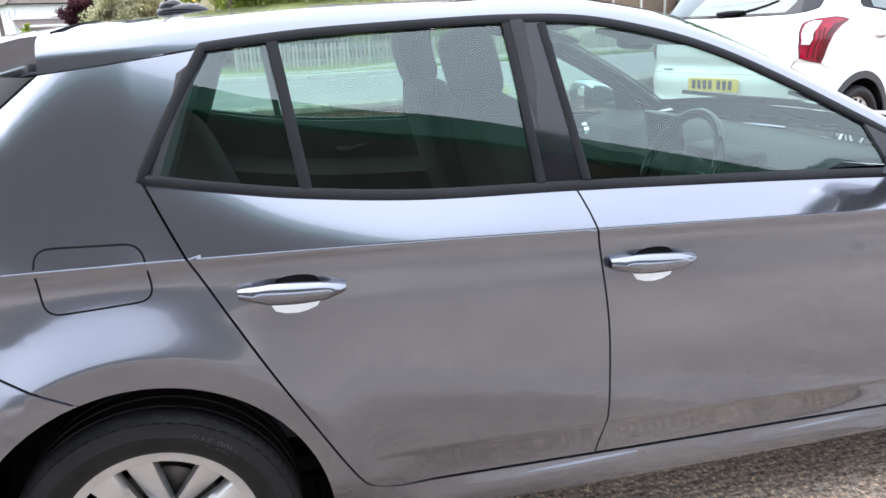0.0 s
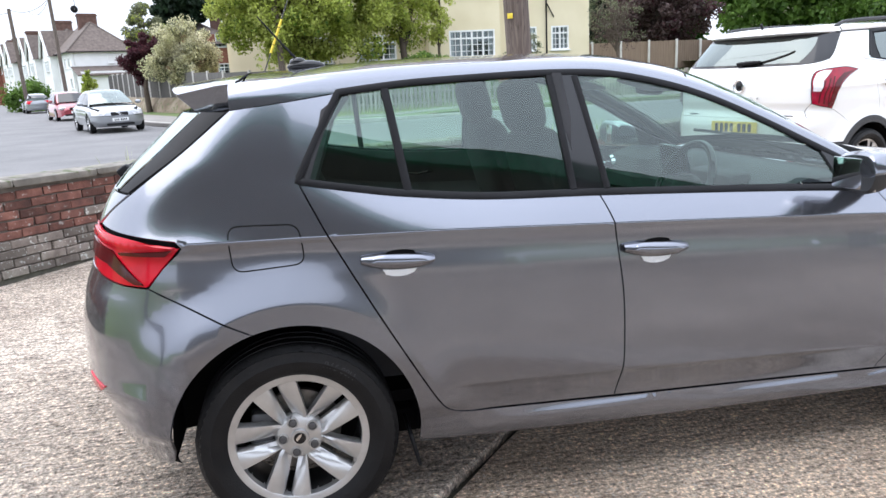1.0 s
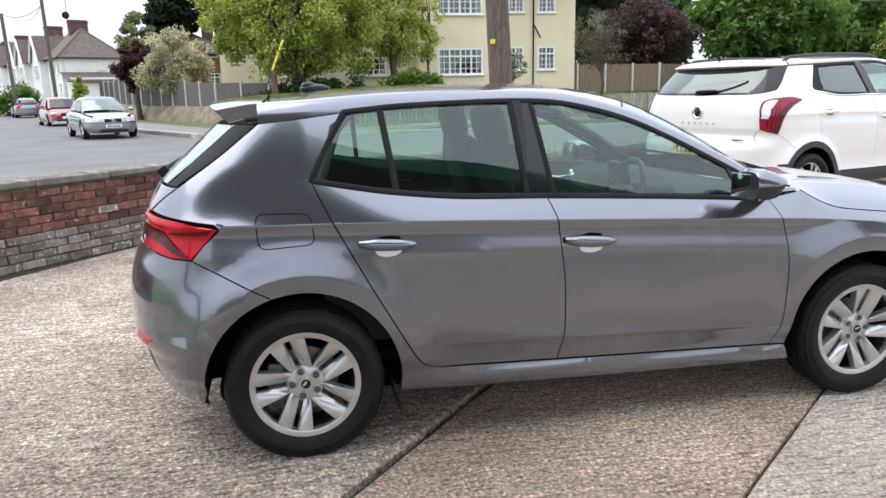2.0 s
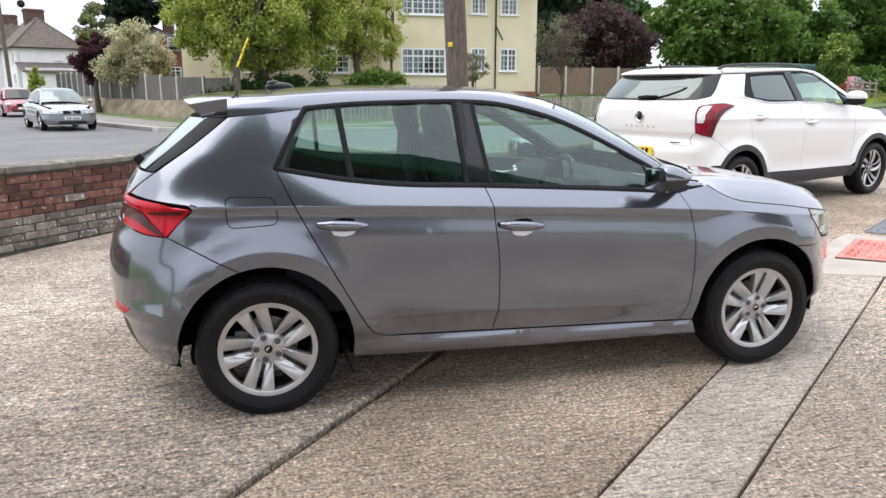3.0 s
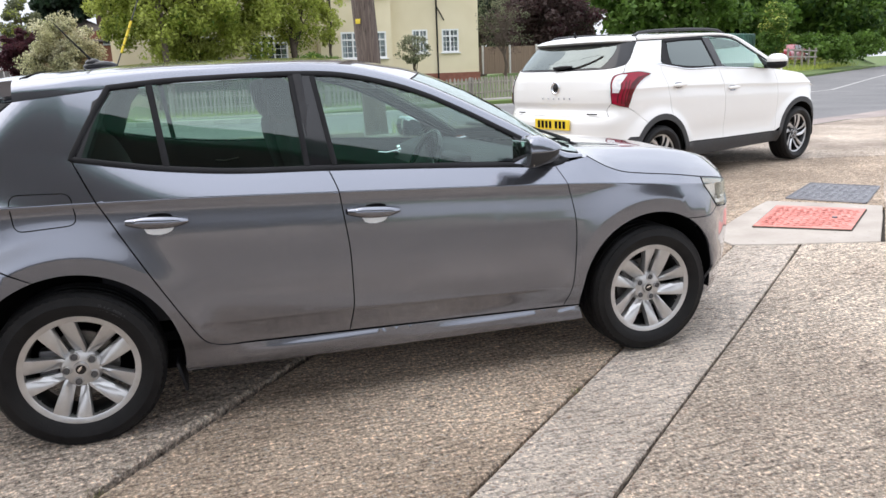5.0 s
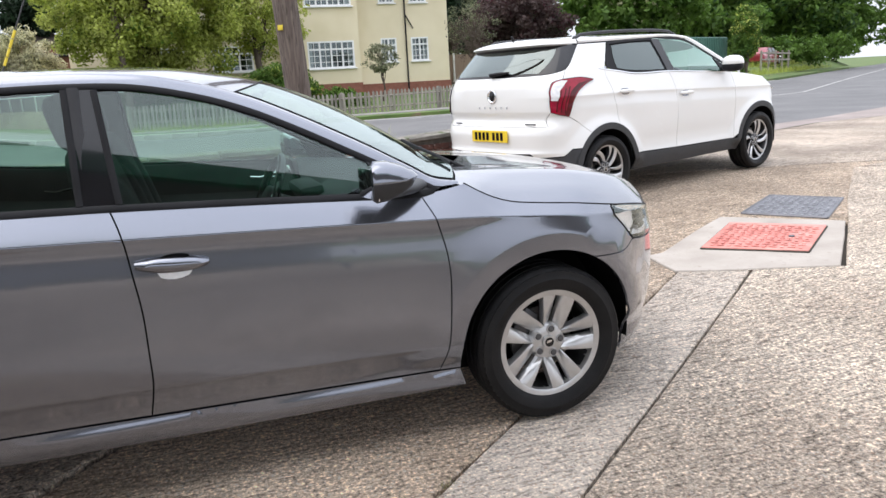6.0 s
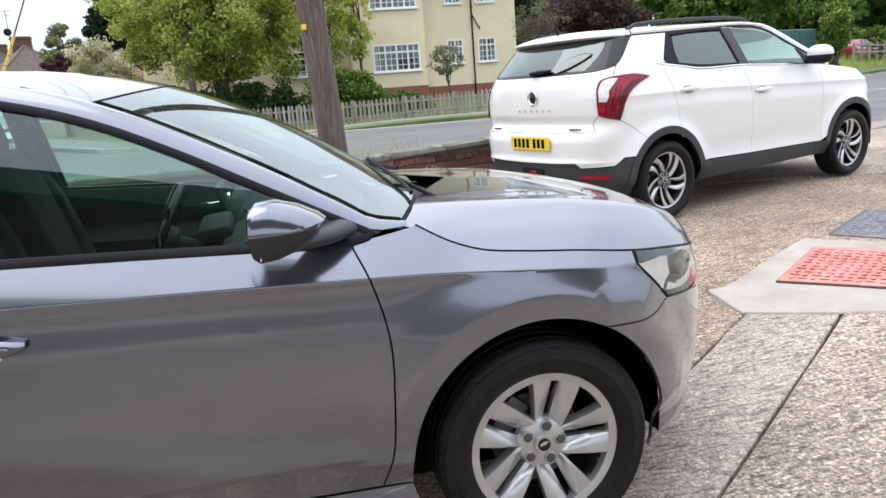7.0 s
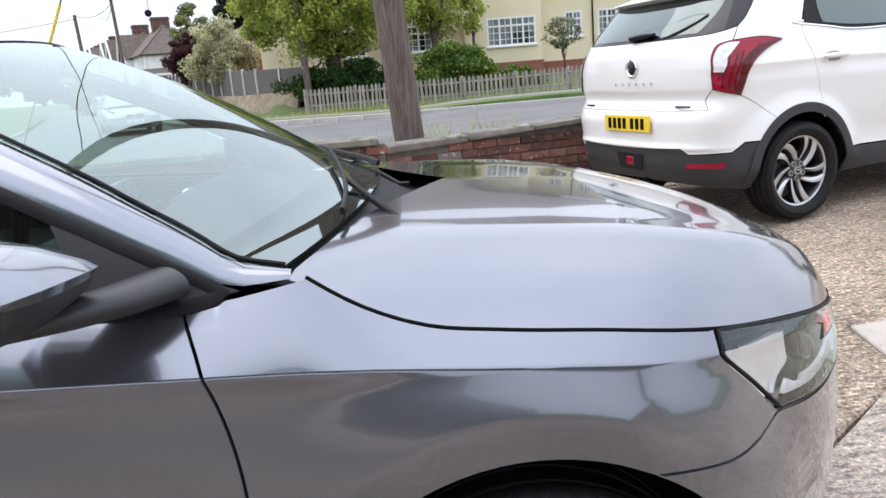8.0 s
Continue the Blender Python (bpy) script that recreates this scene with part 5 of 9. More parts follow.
# roads, pavements and verges
ROAD_FAR = [(-60, 33), (-34, 27), (-16, 23.5), (-10.3, 24.3), (-14, 35), (-24, 62), (-50, 120), (-43, 122), (-16.5, 62), (-10.3, 39.5), (-5.0, 27.2), (-2.8, 23.0), (2.0, 21.3), (9.0, 21.2), (16, 22.0), (24, 25.5), (38, 35), (70, 58), (130, 100)]
ROAD_NEAR = [(140, 88), (72, 45), (40, 24), (24, 12.2), (14, 8.5), (9, 7.2), (0, 7.0), (-8, 8.5), (-20, 12), (-60, 20)]
tagged(plot("road", ROAD_FAR + ROAD_NEAR, ASPHALT, -0.012, 0, 2.0), kind="structure")
tagged(plot("pavement", [(-8, 8.45), (0, 6.95), (9, 7.15), (13.5, 8.2), (13, 7.75), (4.6, 5.12), (-1.35, 4.85), (-3.2, 2.6), (-12, 3), (-20, 11.9)], PAVING, 0.06, 0.12, 0.8, follow=False), kind="structure")
tagged(plot("pavement_crossing", [(6.2, 5.36), (9.0, 6.33), (12.9, 7.80), (22.0, 8.45), (24.1, -4.0), (60, 20), (72, 45.2), (40, 24.2), (24, 12.4), (14, 8.7), (9.0, 7.4), (6.2, 7.15)], PINK_TARMAC, -0.004, 0, 1.0), kind="structure")
tagged(plot("verge_far", [(-2.7, 23.2), (2.0, 21.5), (9.0, 21.4), (16, 22.2), (24, 25.7), (38, 35.3), (70, 58.3), (70, 75), (30, 60), (-2, 60), (-12, 60), (-9.6, 39.5), (-4.7, 27.5)], GRASS_EARTH, 0.12, 0.2, 1.2), kind="structure")
tagged(plot("pavement_far", [(-2.4, 24.2), (2.0, 22.6), (9.0, 22.3), (16, 23.2), (24, 26.8), (38, 36.5), (38, 38), (24, 28.4), (16, 24.8), (9.0, 23.5), (2.0, 23.9), (-2.2, 25.4)], PAVING, 0.14, 0.1, 1.0), kind="structure")
tagged(plot("pavement_side", [(-3.1, 23.5), (-5.3, 27.6), (-10.6, 39.8), (-17.5, 62), (-15.5, 62.4), (-8.6, 40.5), (-3.6, 29.2), (-1.8, 25.6)], PAVING, 0.13, 0.12, 1.2), kind="structure")
tagged(plot("corner_island", [(-10.6, 24.4), (-17, 22.9), (-36, 26.5), (-38, 60), (-24.6, 62), (-14.3, 35)], GRASS_EARTH, 0.08, 0.12, 1.5), kind="structure")


def kerb_run(name, line, z):
    k = thing(name, "pale concrete kerb stones along the road", "kerb", kind="structure")
    for a, b in zip(line, line[1:]):
        l = math.hypot(b[0] - a[0], b[1] - a[1])
        m = max(1, round(l / 0.92))
        for i in range(m):
            p = np.array(a) + (np.array(b) - np.array(a)) * (i + 0.5) / m
            bm = bmesh.new()
            block(bm, (0, 0, 0), (l / m - 0.012, 0.13, 0.26), bevel=0.018, segments=1)
            part("kerb_stone", bm, KERB, k, loc=pose(p[0], p[1], z, 0, 0, math.degrees(math.atan2(b[1] - a[1], b[0] - a[0]))))


kerb_run("kerb_far", [(-10.35, 39.6), (-5.05, 27.3), (-2.8, 23.1), (2.0, 21.4), (9.0, 21.3), (16, 22.1), (24, 25.6), (38, 35.1)], 0.02)
kerb_run("kerb_corner", [(-15, 23.2), (-10.5, 24.3), (-12.2, 29.6), (-14.2, 35)], 0.0)
for pts, w in (([(-8.0, 18.2), (-9.0, 20.5), (-12.5, 22.6)], 0.09), ([(-7.7, 18.0), (-8.7, 20.2), (-12.3, 22.2)], 0.09), ([(-2.6, 21.9), (2, 20.6), (9, 20.5), (15, 21.2)], 0.08), ([(14, 15.2), (24, 19), (38, 29.5), (66, 50)], 0.1)):
    bm = bmesh.new()
    d = [np.array(p) for p in pts]
    rows = []
    for i, p in enumerate(d):
        t = d[min(i + 1, len(d) - 1)] - d[max(i - 1, 0)]
        o = np.array([-t[1], t[0]]) / np.linalg.norm(t) * w / 2
        rows.append([(*(p - o), rise(p[0]) - 0.007), (*(p + o), rise(p[0]) - 0.007)])
    sheet(bm, rows, flip=True)
    tagged(part("road_line", bm, WHITE_LINE), "worn pale line painted on the road", "road marking", kind="structure")

# ---- brick boundary wall ----
BRICK_RED = surface("weathered_red_brick", [(0.075, 0.034, 0.027), (0.14, 0.058, 0.043), (0.215, 0.10, 0.075)], 0.9, scale=11, bump=0.7, bump_scale=60, spots=(0.34, 0.31, 0.28), spot_scale=26, spot_at=0.655, island=0.45)
BRICK_GREY = surface("lichened_grey_brick", [(0.13, 0.10, 0.085), (0.20, 0.165, 0.14), (0.27, 0.23, 0.195)], 0.95, scale=8, bump=0.7, bump_scale=50, spots=(0.50, 0.49, 0.45), spot_scale=30, spot_at=0.62, island=0.35)
MORTAR = surface("old_mortar", [(0.10, 0.088, 0.075), (0.19, 0.17, 0.145)], 0.95, scale=12, bump=0.5)
COPING = surface("mossy_coping", [(0.10, 0.092, 0.08), (0.19, 0.175, 0.15), (0.28, 0.255, 0.22)], 0.95, scale=5, bump=0.6, bump_scale=40, spots=(0.09, 0.105, 0.05), spot_scale=9, spot_at=0.6)


def brick_mesh(name, size, mat, seed):
    rng = random.Random(seed)
    bm = bmesh.new()
    block(bm, (0, 0, 0), size, bevel=0.006, segments=1)
    for v in bm.verts:
        v.co += Vector([rng.uniform(-0.0025, 0.0025) for _ in range(3)])
    me = bpy.data.meshes.new(name)
    bm.to_mesh(me)
    bm.free()
    me.materials.append(mat)
    return me


def brick_wall(name, a, b, z0, top_a, top_b, grey, seed, label):
    """A garden wall of single bricks on a mortar core, under a row of coping stones; its face looks to the right of a to b."""
    rng = random.Random(seed)
    l = math.hypot(b[0] - a[0], b[1] - a[1])
    w = thing(name, label, "wall", pose(a[0], a[1], 0, 0, 0, math.degrees(math.atan2(b[1] - a[1], b[0] - a[0]))), kind="structure")
    bm = bmesh.new()
    top = min(top_a, top_b)
    vs = block(bm, (l / 2, 0.11, (z0 - 0.15 + top) / 2), (l, 0.19, top - z0 + 0.15))
    for v in vs:
        if v.co.z > 0.3:
            v.co.z = top_a + (top_b - top_a) * v.co.x / l - 0.002
    part("mortar_core", bm, MORTAR, w, smooth=False)
    red = [brick_mesh("brick", (0.215, 0.03, 0.066), BRICK_RED, k) for k in range(4)]
    gry = [brick_mesh("brick", (0.215, 0.034, 0.068), BRICK_GREY, k + 9) for k in range(4)]
    rows = int((max(top_a, top_b) - z0) / 0.0765)
    count = 0
    for r in range(rows):
        z = z0 + 0.04 + r * 0.0765
        x = 0.11 - (0.112 if r % 2 else 0)
        while x < l - 0.05:
            if z + 0.03 < top_a + (top_b - top_a) * x / l and x > 0.06 and count < 298:
                ob = new("brick", (gry if r < grey or rng.random() < 0.06 else red)[rng.randrange(4)])
                ob.parent = w
                ob.location = (x + rng.uniform(-0.003, 0.003), 0.012 + rng.uniform(-0.004, 0.004), z + rng.uniform(-0.003, 0.003))
                ob.rotation_euler = (rng.uniform(-0.02, 0.02), rng.uniform(-0.012, 0.012), rng.uniform(-0.02, 0.02))
                count += 1
            x += 0.225
    x = 0.0
    while x < l - 0.1:
        n = min(l - x, rng.uniform(0.55, 0.75))
        bm = bmesh.new()
        vs = block(bm, (0, 0, 0), (n - 0.012, 0.31, 0.058), bevel=0.010, segments=1)
        for v in bm.verts:
            v.co += Vector([rng.uniform(-0.005, 0.005) for _ in range(3)])
        part("coping_stone", bm, COPING, w, loc=pose(x + n / 2, 0.11, top_a + (top_b - top_a) * (x + n / 2) / l + 0.030, rng.uniform(-1, 1), -math.degrees(math.atan2(top_b - top_a, l)) + rng.uniform(-0.7, 0.7), 0))
        x += n
    return w


brick_wall("wall_west", (-4.4, 0.85), (-1.12, 4.52), -0.02, 0.715, 0.70, 4, 5, "weathered red brick wall with lichened grey lower courses")
brick_wall("wall_north", (-1.12, 4.52), (2.42, 4.60), -0.02, 0.69, 0.69, 3, 6, "low weathered red brick wall with a mossy coping")
brick_wall("wall_north_east", (2.43, 4.62), (5.6, 5.15), 0.02, 0.605, 0.75, 0, 7, "low red brick wall with a weathered coping")

# ---- poles and wires ----
POLE_WOOD = surface("weathered_pole_timber", [(0.075, 0.055, 0.045), (0.13, 0.10, 0.085), (0.19, 0.155, 0.13)], 0.9, scale=5, bump=0.8, bump_scale=22, stretch=(9, 9, 0.5), spots=(0.05, 0.04, 0.032), spot_scale=8, spot_at=0.62)
YELLOW = surface("yellow_plastic", [(0.62, 0.47, 0.03), (0.72, 0.56, 0.05)], 0.5, scale=20)
WIRE = surface("dark_wire", [(0.02, 0.02, 0.022), (0.04, 0.04, 0.042)], 0.6)


def telegraph_pole(base, top, r0, r1, tag_z=None, label="weathered wooden telegraph pole beside a brick wall"):
    p = thing("telegraph_pole", label, "pole", pose(*base))
    d = Vector(top) - Vector(base)
    bm = bmesh.new()
    pts = [d * (i / 24) for i in range(25)]
    tube(bm, pts, [r0 + (r1 - r0) * i / 24 for i in range(25)], 20)
    for v in bm.verts:
        a = math.atan2(v.co.y, v.co.x)
        v.co.x += 0.004 * noise.noise((a * 3, v.co.z * 0.8, 2.0))
    part("pole_shaft", bm, POLE_WOOD, p)
    if tag_z:
        q = d * (tag_z / d.z)
        bm = bmesh.new()
        block(bm, (q.x - r0 * 0.72, q.y - r0 * 0.70, tag_z), (0.062, 0.006, 0.055), (0, 0, -42), 0.002)
        part("number_tag", bm, YELLOW, p, "small yellow tag")
    return p


def wire(name, a, b, sag, r, label):
    a, b = Vector(a), Vector(b)
    bm = bmesh.new()
    tube(bm, [a.lerp(b, i / 20) - Vector((0, 0, sag * 4 * (i / 20) * (1 - i / 20))) for i in range(21)], r, 6)
    return tagged(part(name, bm, WIRE), label, "wire")


telegraph_pole((2.70, 5.20, 0.04), (2.14, 4.72, 8.4), 0.145, 0.11, 1.95)
bm = bmesh.new()
STAY_A, STAY_B = Vector((-0.77, 4.15, 0.05)), Vector((2.34, 4.85, 7.4))
stay = thing("stay_wire", "steel stay wire with a yellow and black guard", "wire", pose(*STAY_A))
tube(bm, [(0, 0, 0), STAY_B - STAY_A], 0.006, 6)
part("cable", bm, WIRE, stay)
for k in range(4):
    bm = bmesh.new()
    d = STAY_B - STAY_A
    tube(bm, [d * (0.222 + 0.0105 * k), d * (0.2315 + 0.0105 * k)], 0.012, 8)
    part("guard_sleeve", bm, YELLOW, stay)
telegraph_pole((-19.8, 60, -0.05), (-20.0, 60, 7.7), 0.15, 0.12, None, "slender wooden telegraph pole by the side road")
telegraph_pole((-16.9, 60, -0.05), (-17.1, 60, 8.7), 0.15, 0.12, None, "slender wooden telegraph pole by the side road")
telegraph_pole((-0.1, 27.6, 0.05), (-0.35, 27.6, 7.0), 0.14, 0.11, 1.75, "wooden pole with yellow tags among the trees")
bm = bmesh.new()
wire("overhead_wire", (-17.0, 60, 8.5), (2.2, 4.8, 8.2), 0.5, 0.012, "thin dark overhead wire between poles")
wire("overhead_wire", (-17.0, 60, 8.6), (-24, 78, 9.2), 0.8, 0.02, "thin dark overhead wire between poles")
wire("overhead_wire", (-19.9, 60, 7.6), (-17.05, 60, 8.4), 0.5, 0.02, "thin dark overhead wire between poles")
wire("overhead_wire", (-19.9, 60, 7.4), (-48, 66, 7.0), 0.5, 0.02, "thin dark overhead wire between poles")

# ---- canopy and garage behind the camera ----
CANOPY_GREEN = surface("dark_green_fascia", [(0.008, 0.13, 0.06), (0.012, 0.17, 0.08)], 0.4, scale=4)
SOFFIT = surface("dark_soffit_panels", [(0.13, 0.132, 0.135), (0.17, 0.172, 0.175)], 0.7, scale=3)
RENDERED = surface("grey_cladding", [(0.18, 0.18, 0.18), (0.24, 0.24, 0.235)], 0.7, scale=2)
can = thing("forecourt_canopy", "flat forecourt canopy with a dark green fascia", "canopy", pose(0, 0, 0, 0, 0, -18), kind="structure")
bm = bmesh.new()
block(bm, (3.5, -4.4, 3.83), (19.0, 3.4, 0.16))
part("canopy_deck", bm, SOFFIT, can)
for c, s in (((3.5, -2.68, 3.85), (19.0, 0.06, 0.34)), ((13.03, -4.4, 3.85), (0.06, 3.4, 0.34)), ((-6.03, -4.4, 3.85), (0.06, 3.4, 0.34))):
    bm = bmesh.new()
    block(bm, c, s)
    part("fascia", bm, CANOPY_GREEN, can)
for x in (-5.0, 11.0):
    bm = bmesh.new()
    block(bm, (x, -5.4, 1.85), (0.3, 0.3, 3.9), bevel=0.02)
    part("canopy_post", bm, RENDERED, can)
bm = bmesh.new()
block(bm, (3.0, -16.4, 1.4), (16, 0.3, 3.0))
part("garage_wall", bm, RENDERED, can)


# ---- houses ----
RENDER_YELLOW = surface("pale_yellow_render", [(0.67, 0.58, 0.39), (0.72, 0.63, 0.44), (0.76, 0.67, 0.48)], 0.85, scale=0.7, bump=0.15, bump_scale=30)
RENDER_WHITE = surface("white_render", [(0.70, 0.70, 0.69), (0.80, 0.80, 0.79)], 0.85, scale=0.7)
ROOF_TILE = surface("brown_roof_tiles", [(0.07, 0.053, 0.045), (0.105, 0.082, 0.07), (0.14, 0.112, 0.098)], 0.85, scale=3, bump=0.4, bump_scale=20, island=0.15)
HOUSE_BRICK = surface("house_brick", [(0.20, 0.075, 0.05), (0.28, 0.115, 0.08)], 0.9, scale=5, bump=0.3, bump_scale=40)
UPVC = surface("white_window_frame", [(0.74, 0.74, 0.73), (0.82, 0.82, 0.81)], 0.4, scale=3)
# near-black tones that paint the dimness of rooms
ROOM_DARK = surface("painted_dim_room", [(0.018, 0.022, 0.028), (0.05, 0.06, 0.07)], 0.5, scale=1.2)
HOUSE_GLASS = pane("house_window_glass", (0.8, 0.84, 0.85), 0.08)
CURTAIN = surface("pale_curtain", [(0.45, 0.45, 0.44), (0.6, 0.6, 0.58)], 0.9, scale=6, stretch=(8, 8, 0.5))


def house_window(parent, x0, x1, z0, z1, y, lights, bars, top_lights=True, turn=0.0, at=(0, 0)):
    """A casement window: outer frame, mullions, glazing bars and one pane for each light."""
    loc = pose(at[0], at[1], 0, 0, 0, turn) if turn else None
    bm = bmesh.new()
    t = 0.075
    zt = z0 + (z1 - z0) * 0.70
    gaps = []
    for k in range(lights):
        a, b = x0 + t / 2 + (x1 - x0 - t) * k / lights + t / 2, x0 + t / 2 + (x1 - x0 - t) * (k + 1) / lights - t / 2
        gaps += [(a, b, z0 + t, zt - t / 2), (a, b, zt + t / 2, z1 - t)] if top_lights else [(a, b, z0 + t, z1 - t)]
    wall_holes(bm, x0, x1, z0, z1, y - 0.055, 0.11, gaps)
    w = part("window", bm, UPVC, parent, "white casement window with small panes", smooth=False, loc=loc)
    bm = bmesh.new()
    block(bm, ((x0 + x1) / 2, y - 0.07, z0 - 0.03), (x1 - x0 + 0.14, 0.20, 0.06), bevel=0.01, segments=1)
    part("sill", bm, UPVC, w, smooth=False)
    lw = (x1 - x0 - t) / lights
    for k in range(lights):
        c = x0 + t / 2 + lw * (k + 0.5)
        bm = bmesh.new()
        for b in range(1, bars + 1):
            block(bm, (c - lw / 2 + lw * b / (bars + 1), y + 0.004, (z0 + z1) / 2), (0.026, 0.05, z1 - z0 - 2 * t))
        for b in (1, 2):
            block(bm, (c, y + 0.006, z0 + (zt - z0) * b / 3), (lw - t, 0.05, 0.026))
        part("glazing_grid", bm, UPVC, w, smooth=False)
        bm = bmesh.new()
        block(bm, (c, y + 0.03, (z0 + z1) / 2), (lw - t, 0.008, z1 - z0 - 2 * t))
        part("pane", bm, HOUSE_GLASS, w, smooth=False)
    # no room is built: a flat dark panel paints the unlit inside
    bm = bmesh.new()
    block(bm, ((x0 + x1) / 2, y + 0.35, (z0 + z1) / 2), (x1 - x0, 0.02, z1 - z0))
    part("dim_room_panel", bm, ROOM_DARK, w, smooth=False)
    for s in (-1, 1):
        bm = bmesh.new()
        rows = []
        cx = x0 + 0.14 if s < 0 else x1 - 0.14
        for i in range(11):
            xx = cx - 0.12 + 0.024 * i
            rows.append([(xx, y + 0.16 + 0.02 * math.sin(i * 2.1), z0 + 0.05), (xx, y + 0.16 + 0.02 * math.sin(i * 2.1 + 0.6), z1 - 0.05)])
        sheet(bm, rows)
        part("curtain", bm, CURTAIN, w)
    return w


def wall_holes(bm, x0, x1, z0, z1, y, thick, holes):
    """A wall along x with rectangular openings through it."""
    xs = sorted({x0, x1, *[h[0] for h in holes], *[h[1] for h in holes]})
    zs = sorted({z0, z1, *[h[2] for h in holes], *[h[3] for h in holes]})
    for a, b in zip(xs, xs[1:]):
        for c, d in zip(zs, zs[1:]):
            mx, mz = (a + b) / 2, (c + d) / 2
            if not any(h[0] < mx < h[1] and h[2] < mz < h[3] for h in holes):
                block(bm, (mx, y + thick / 2, mz), (b - a, thick, d - c))
    bmesh.ops.remove_doubles(bm, verts=bm.verts, dist=0.0005)
    seen = {}
    for f in bm.faces:
        seen.setdefault(tuple(round(c, 3) for c in f.calc_center_median()), []).append(f)
    bmesh.ops.delete(bm, geom=[f for fs in seen.values() if len(fs) > 1 for f in fs], context="FACES_ONLY")


def yellow_house():
    h = thing("yellow_house", "pale yellow rendered house with white casement windows and a brick plinth", "house")
    g = 0.55
    # bay to the left, main front to the right, set back
    lo, up = (7.75, 10.02, 2.15, 3.42), (7.75, 10.02, 5.02, 6.3)
    bm = bmesh.new()
    wall_holes(bm, 6.75, 10.30, g + 0.85, 7.4, 33.0, 0.3, [lo, up])
    part("bay_wall", bm, RENDER_YELLOW, h, smooth=False)
    for xa in (6.75, 10.0):
        bm = bmesh.new()
        block(bm, (xa + 0.15, 33.75, (g + 0.85 + 7.4) / 2), (0.3, 0.9, 7.4 - g - 0.85))
        part("bay_return", bm, RENDER_YELLOW, h, smooth=False)
    r1, r2 = (11.62, 12.45, 2.35, 3.52), (13.22, 14.15, 2.35, 3.52)
    u1, u2 = (11.62, 12.45, 5.2, 6.3), (13.22, 14.15, 5.2, 6.3)
    bm = bmesh.new()
    wall_holes(bm, 10.32, 15.25, g + 0.75, 7.4, 33.9, 0.3, [r1, r2, u1, u2])
    part("front_wall", bm, RENDER_YELLOW, h, smooth=False)
    bm = bmesh.new()
    wall_holes(bm, -2.5, 6.73, g + 0.75, 7.4, 33.9, 0.3, [(3.4, 5.3, 2.2, 3.4), (0.2, 2.2, 2.2, 3.4)])
    part("front_wall", bm, RENDER_YELLOW, h, smooth=False)
    house_window(h, 3.4, 5.3, 2.2, 3.4, 33.95, 3, 1)
    house_window(h, 0.2, 2.2, 2.2, 3.4, 33.95, 3, 1)
    for xa in (-2.5, 15.1):
        bm = bmesh.new()
        block(bm, (xa, 38.0, (g + 7.4) / 2), (0.3, 8, 7.4 - g))
        part("gable_wall", bm, RENDER_YELLOW, h, smooth=False)
    bm = bmesh.new()
    block(bm, (8.525, 33.16, g + 0.42), (3.62, 0.36, 0.9))
    part("brick_plinth", bm, HOUSE_BRICK, h, smooth=False)
    for c, w in ((12.8, 5.0), (2.1, 9.3)):
        bm = bmesh.new()
        block(bm, (c, 34.03, g + 0.36), (w, 0.34, 0.8))
        part("brick_plinth", bm, HOUSE_BRICK, h, smooth=False)
    house_window(h, *lo, 33.05, 4, 1)
    house_window(h, *up, 33.05, 4, 1)
    house_window(h, *r1, 33.95, 2, 1)
    house_window(h, *r2, 33.95, 2, 1)
    house_window(h, *u1, 33.95, 2, 1)
    house_window(h, *u2, 33.95, 2, 1)
    bm = bmesh.new()
    tube(bm, [(12.95, 33.82, g), (12.95, 33.82, 7.3)], 0.04, 10)
    tube(bm, [(12.98, 33.82, 4.6), (13.35, 33.84, 3.95)], 0.03, 8)
    part("downpipe", bm, BLACK_TRIM, h)
    bm = bmesh.new()
    tube(bm, [(7.02, 33.9 - 1.0, 7.3), (7.02, 32.93, 4.2)], 0.035, 8)
    part("downpipe", bm, BLACK_TRIM, h)
    bm = bmesh.new()
    sheet(bm, [[(-3.0, 32.5, 7.35), (15.7, 32.5, 7.35)], [(-1.0, 37.8, 10.8), (13.0, 37.8, 10.8)], [(-3.0, 43.0, 7.35), (15.7, 43.0, 7.35)]])
    part("roof", bm, ROOF_TILE, h, smooth=False)
    bm = bmesh.new()
    block(bm, (6.3, 32.48, 7.33), (18.6, 0.12, 0.14))
    part("gutter", bm, BLACK_TRIM, h, smooth=False)


yellow_house()


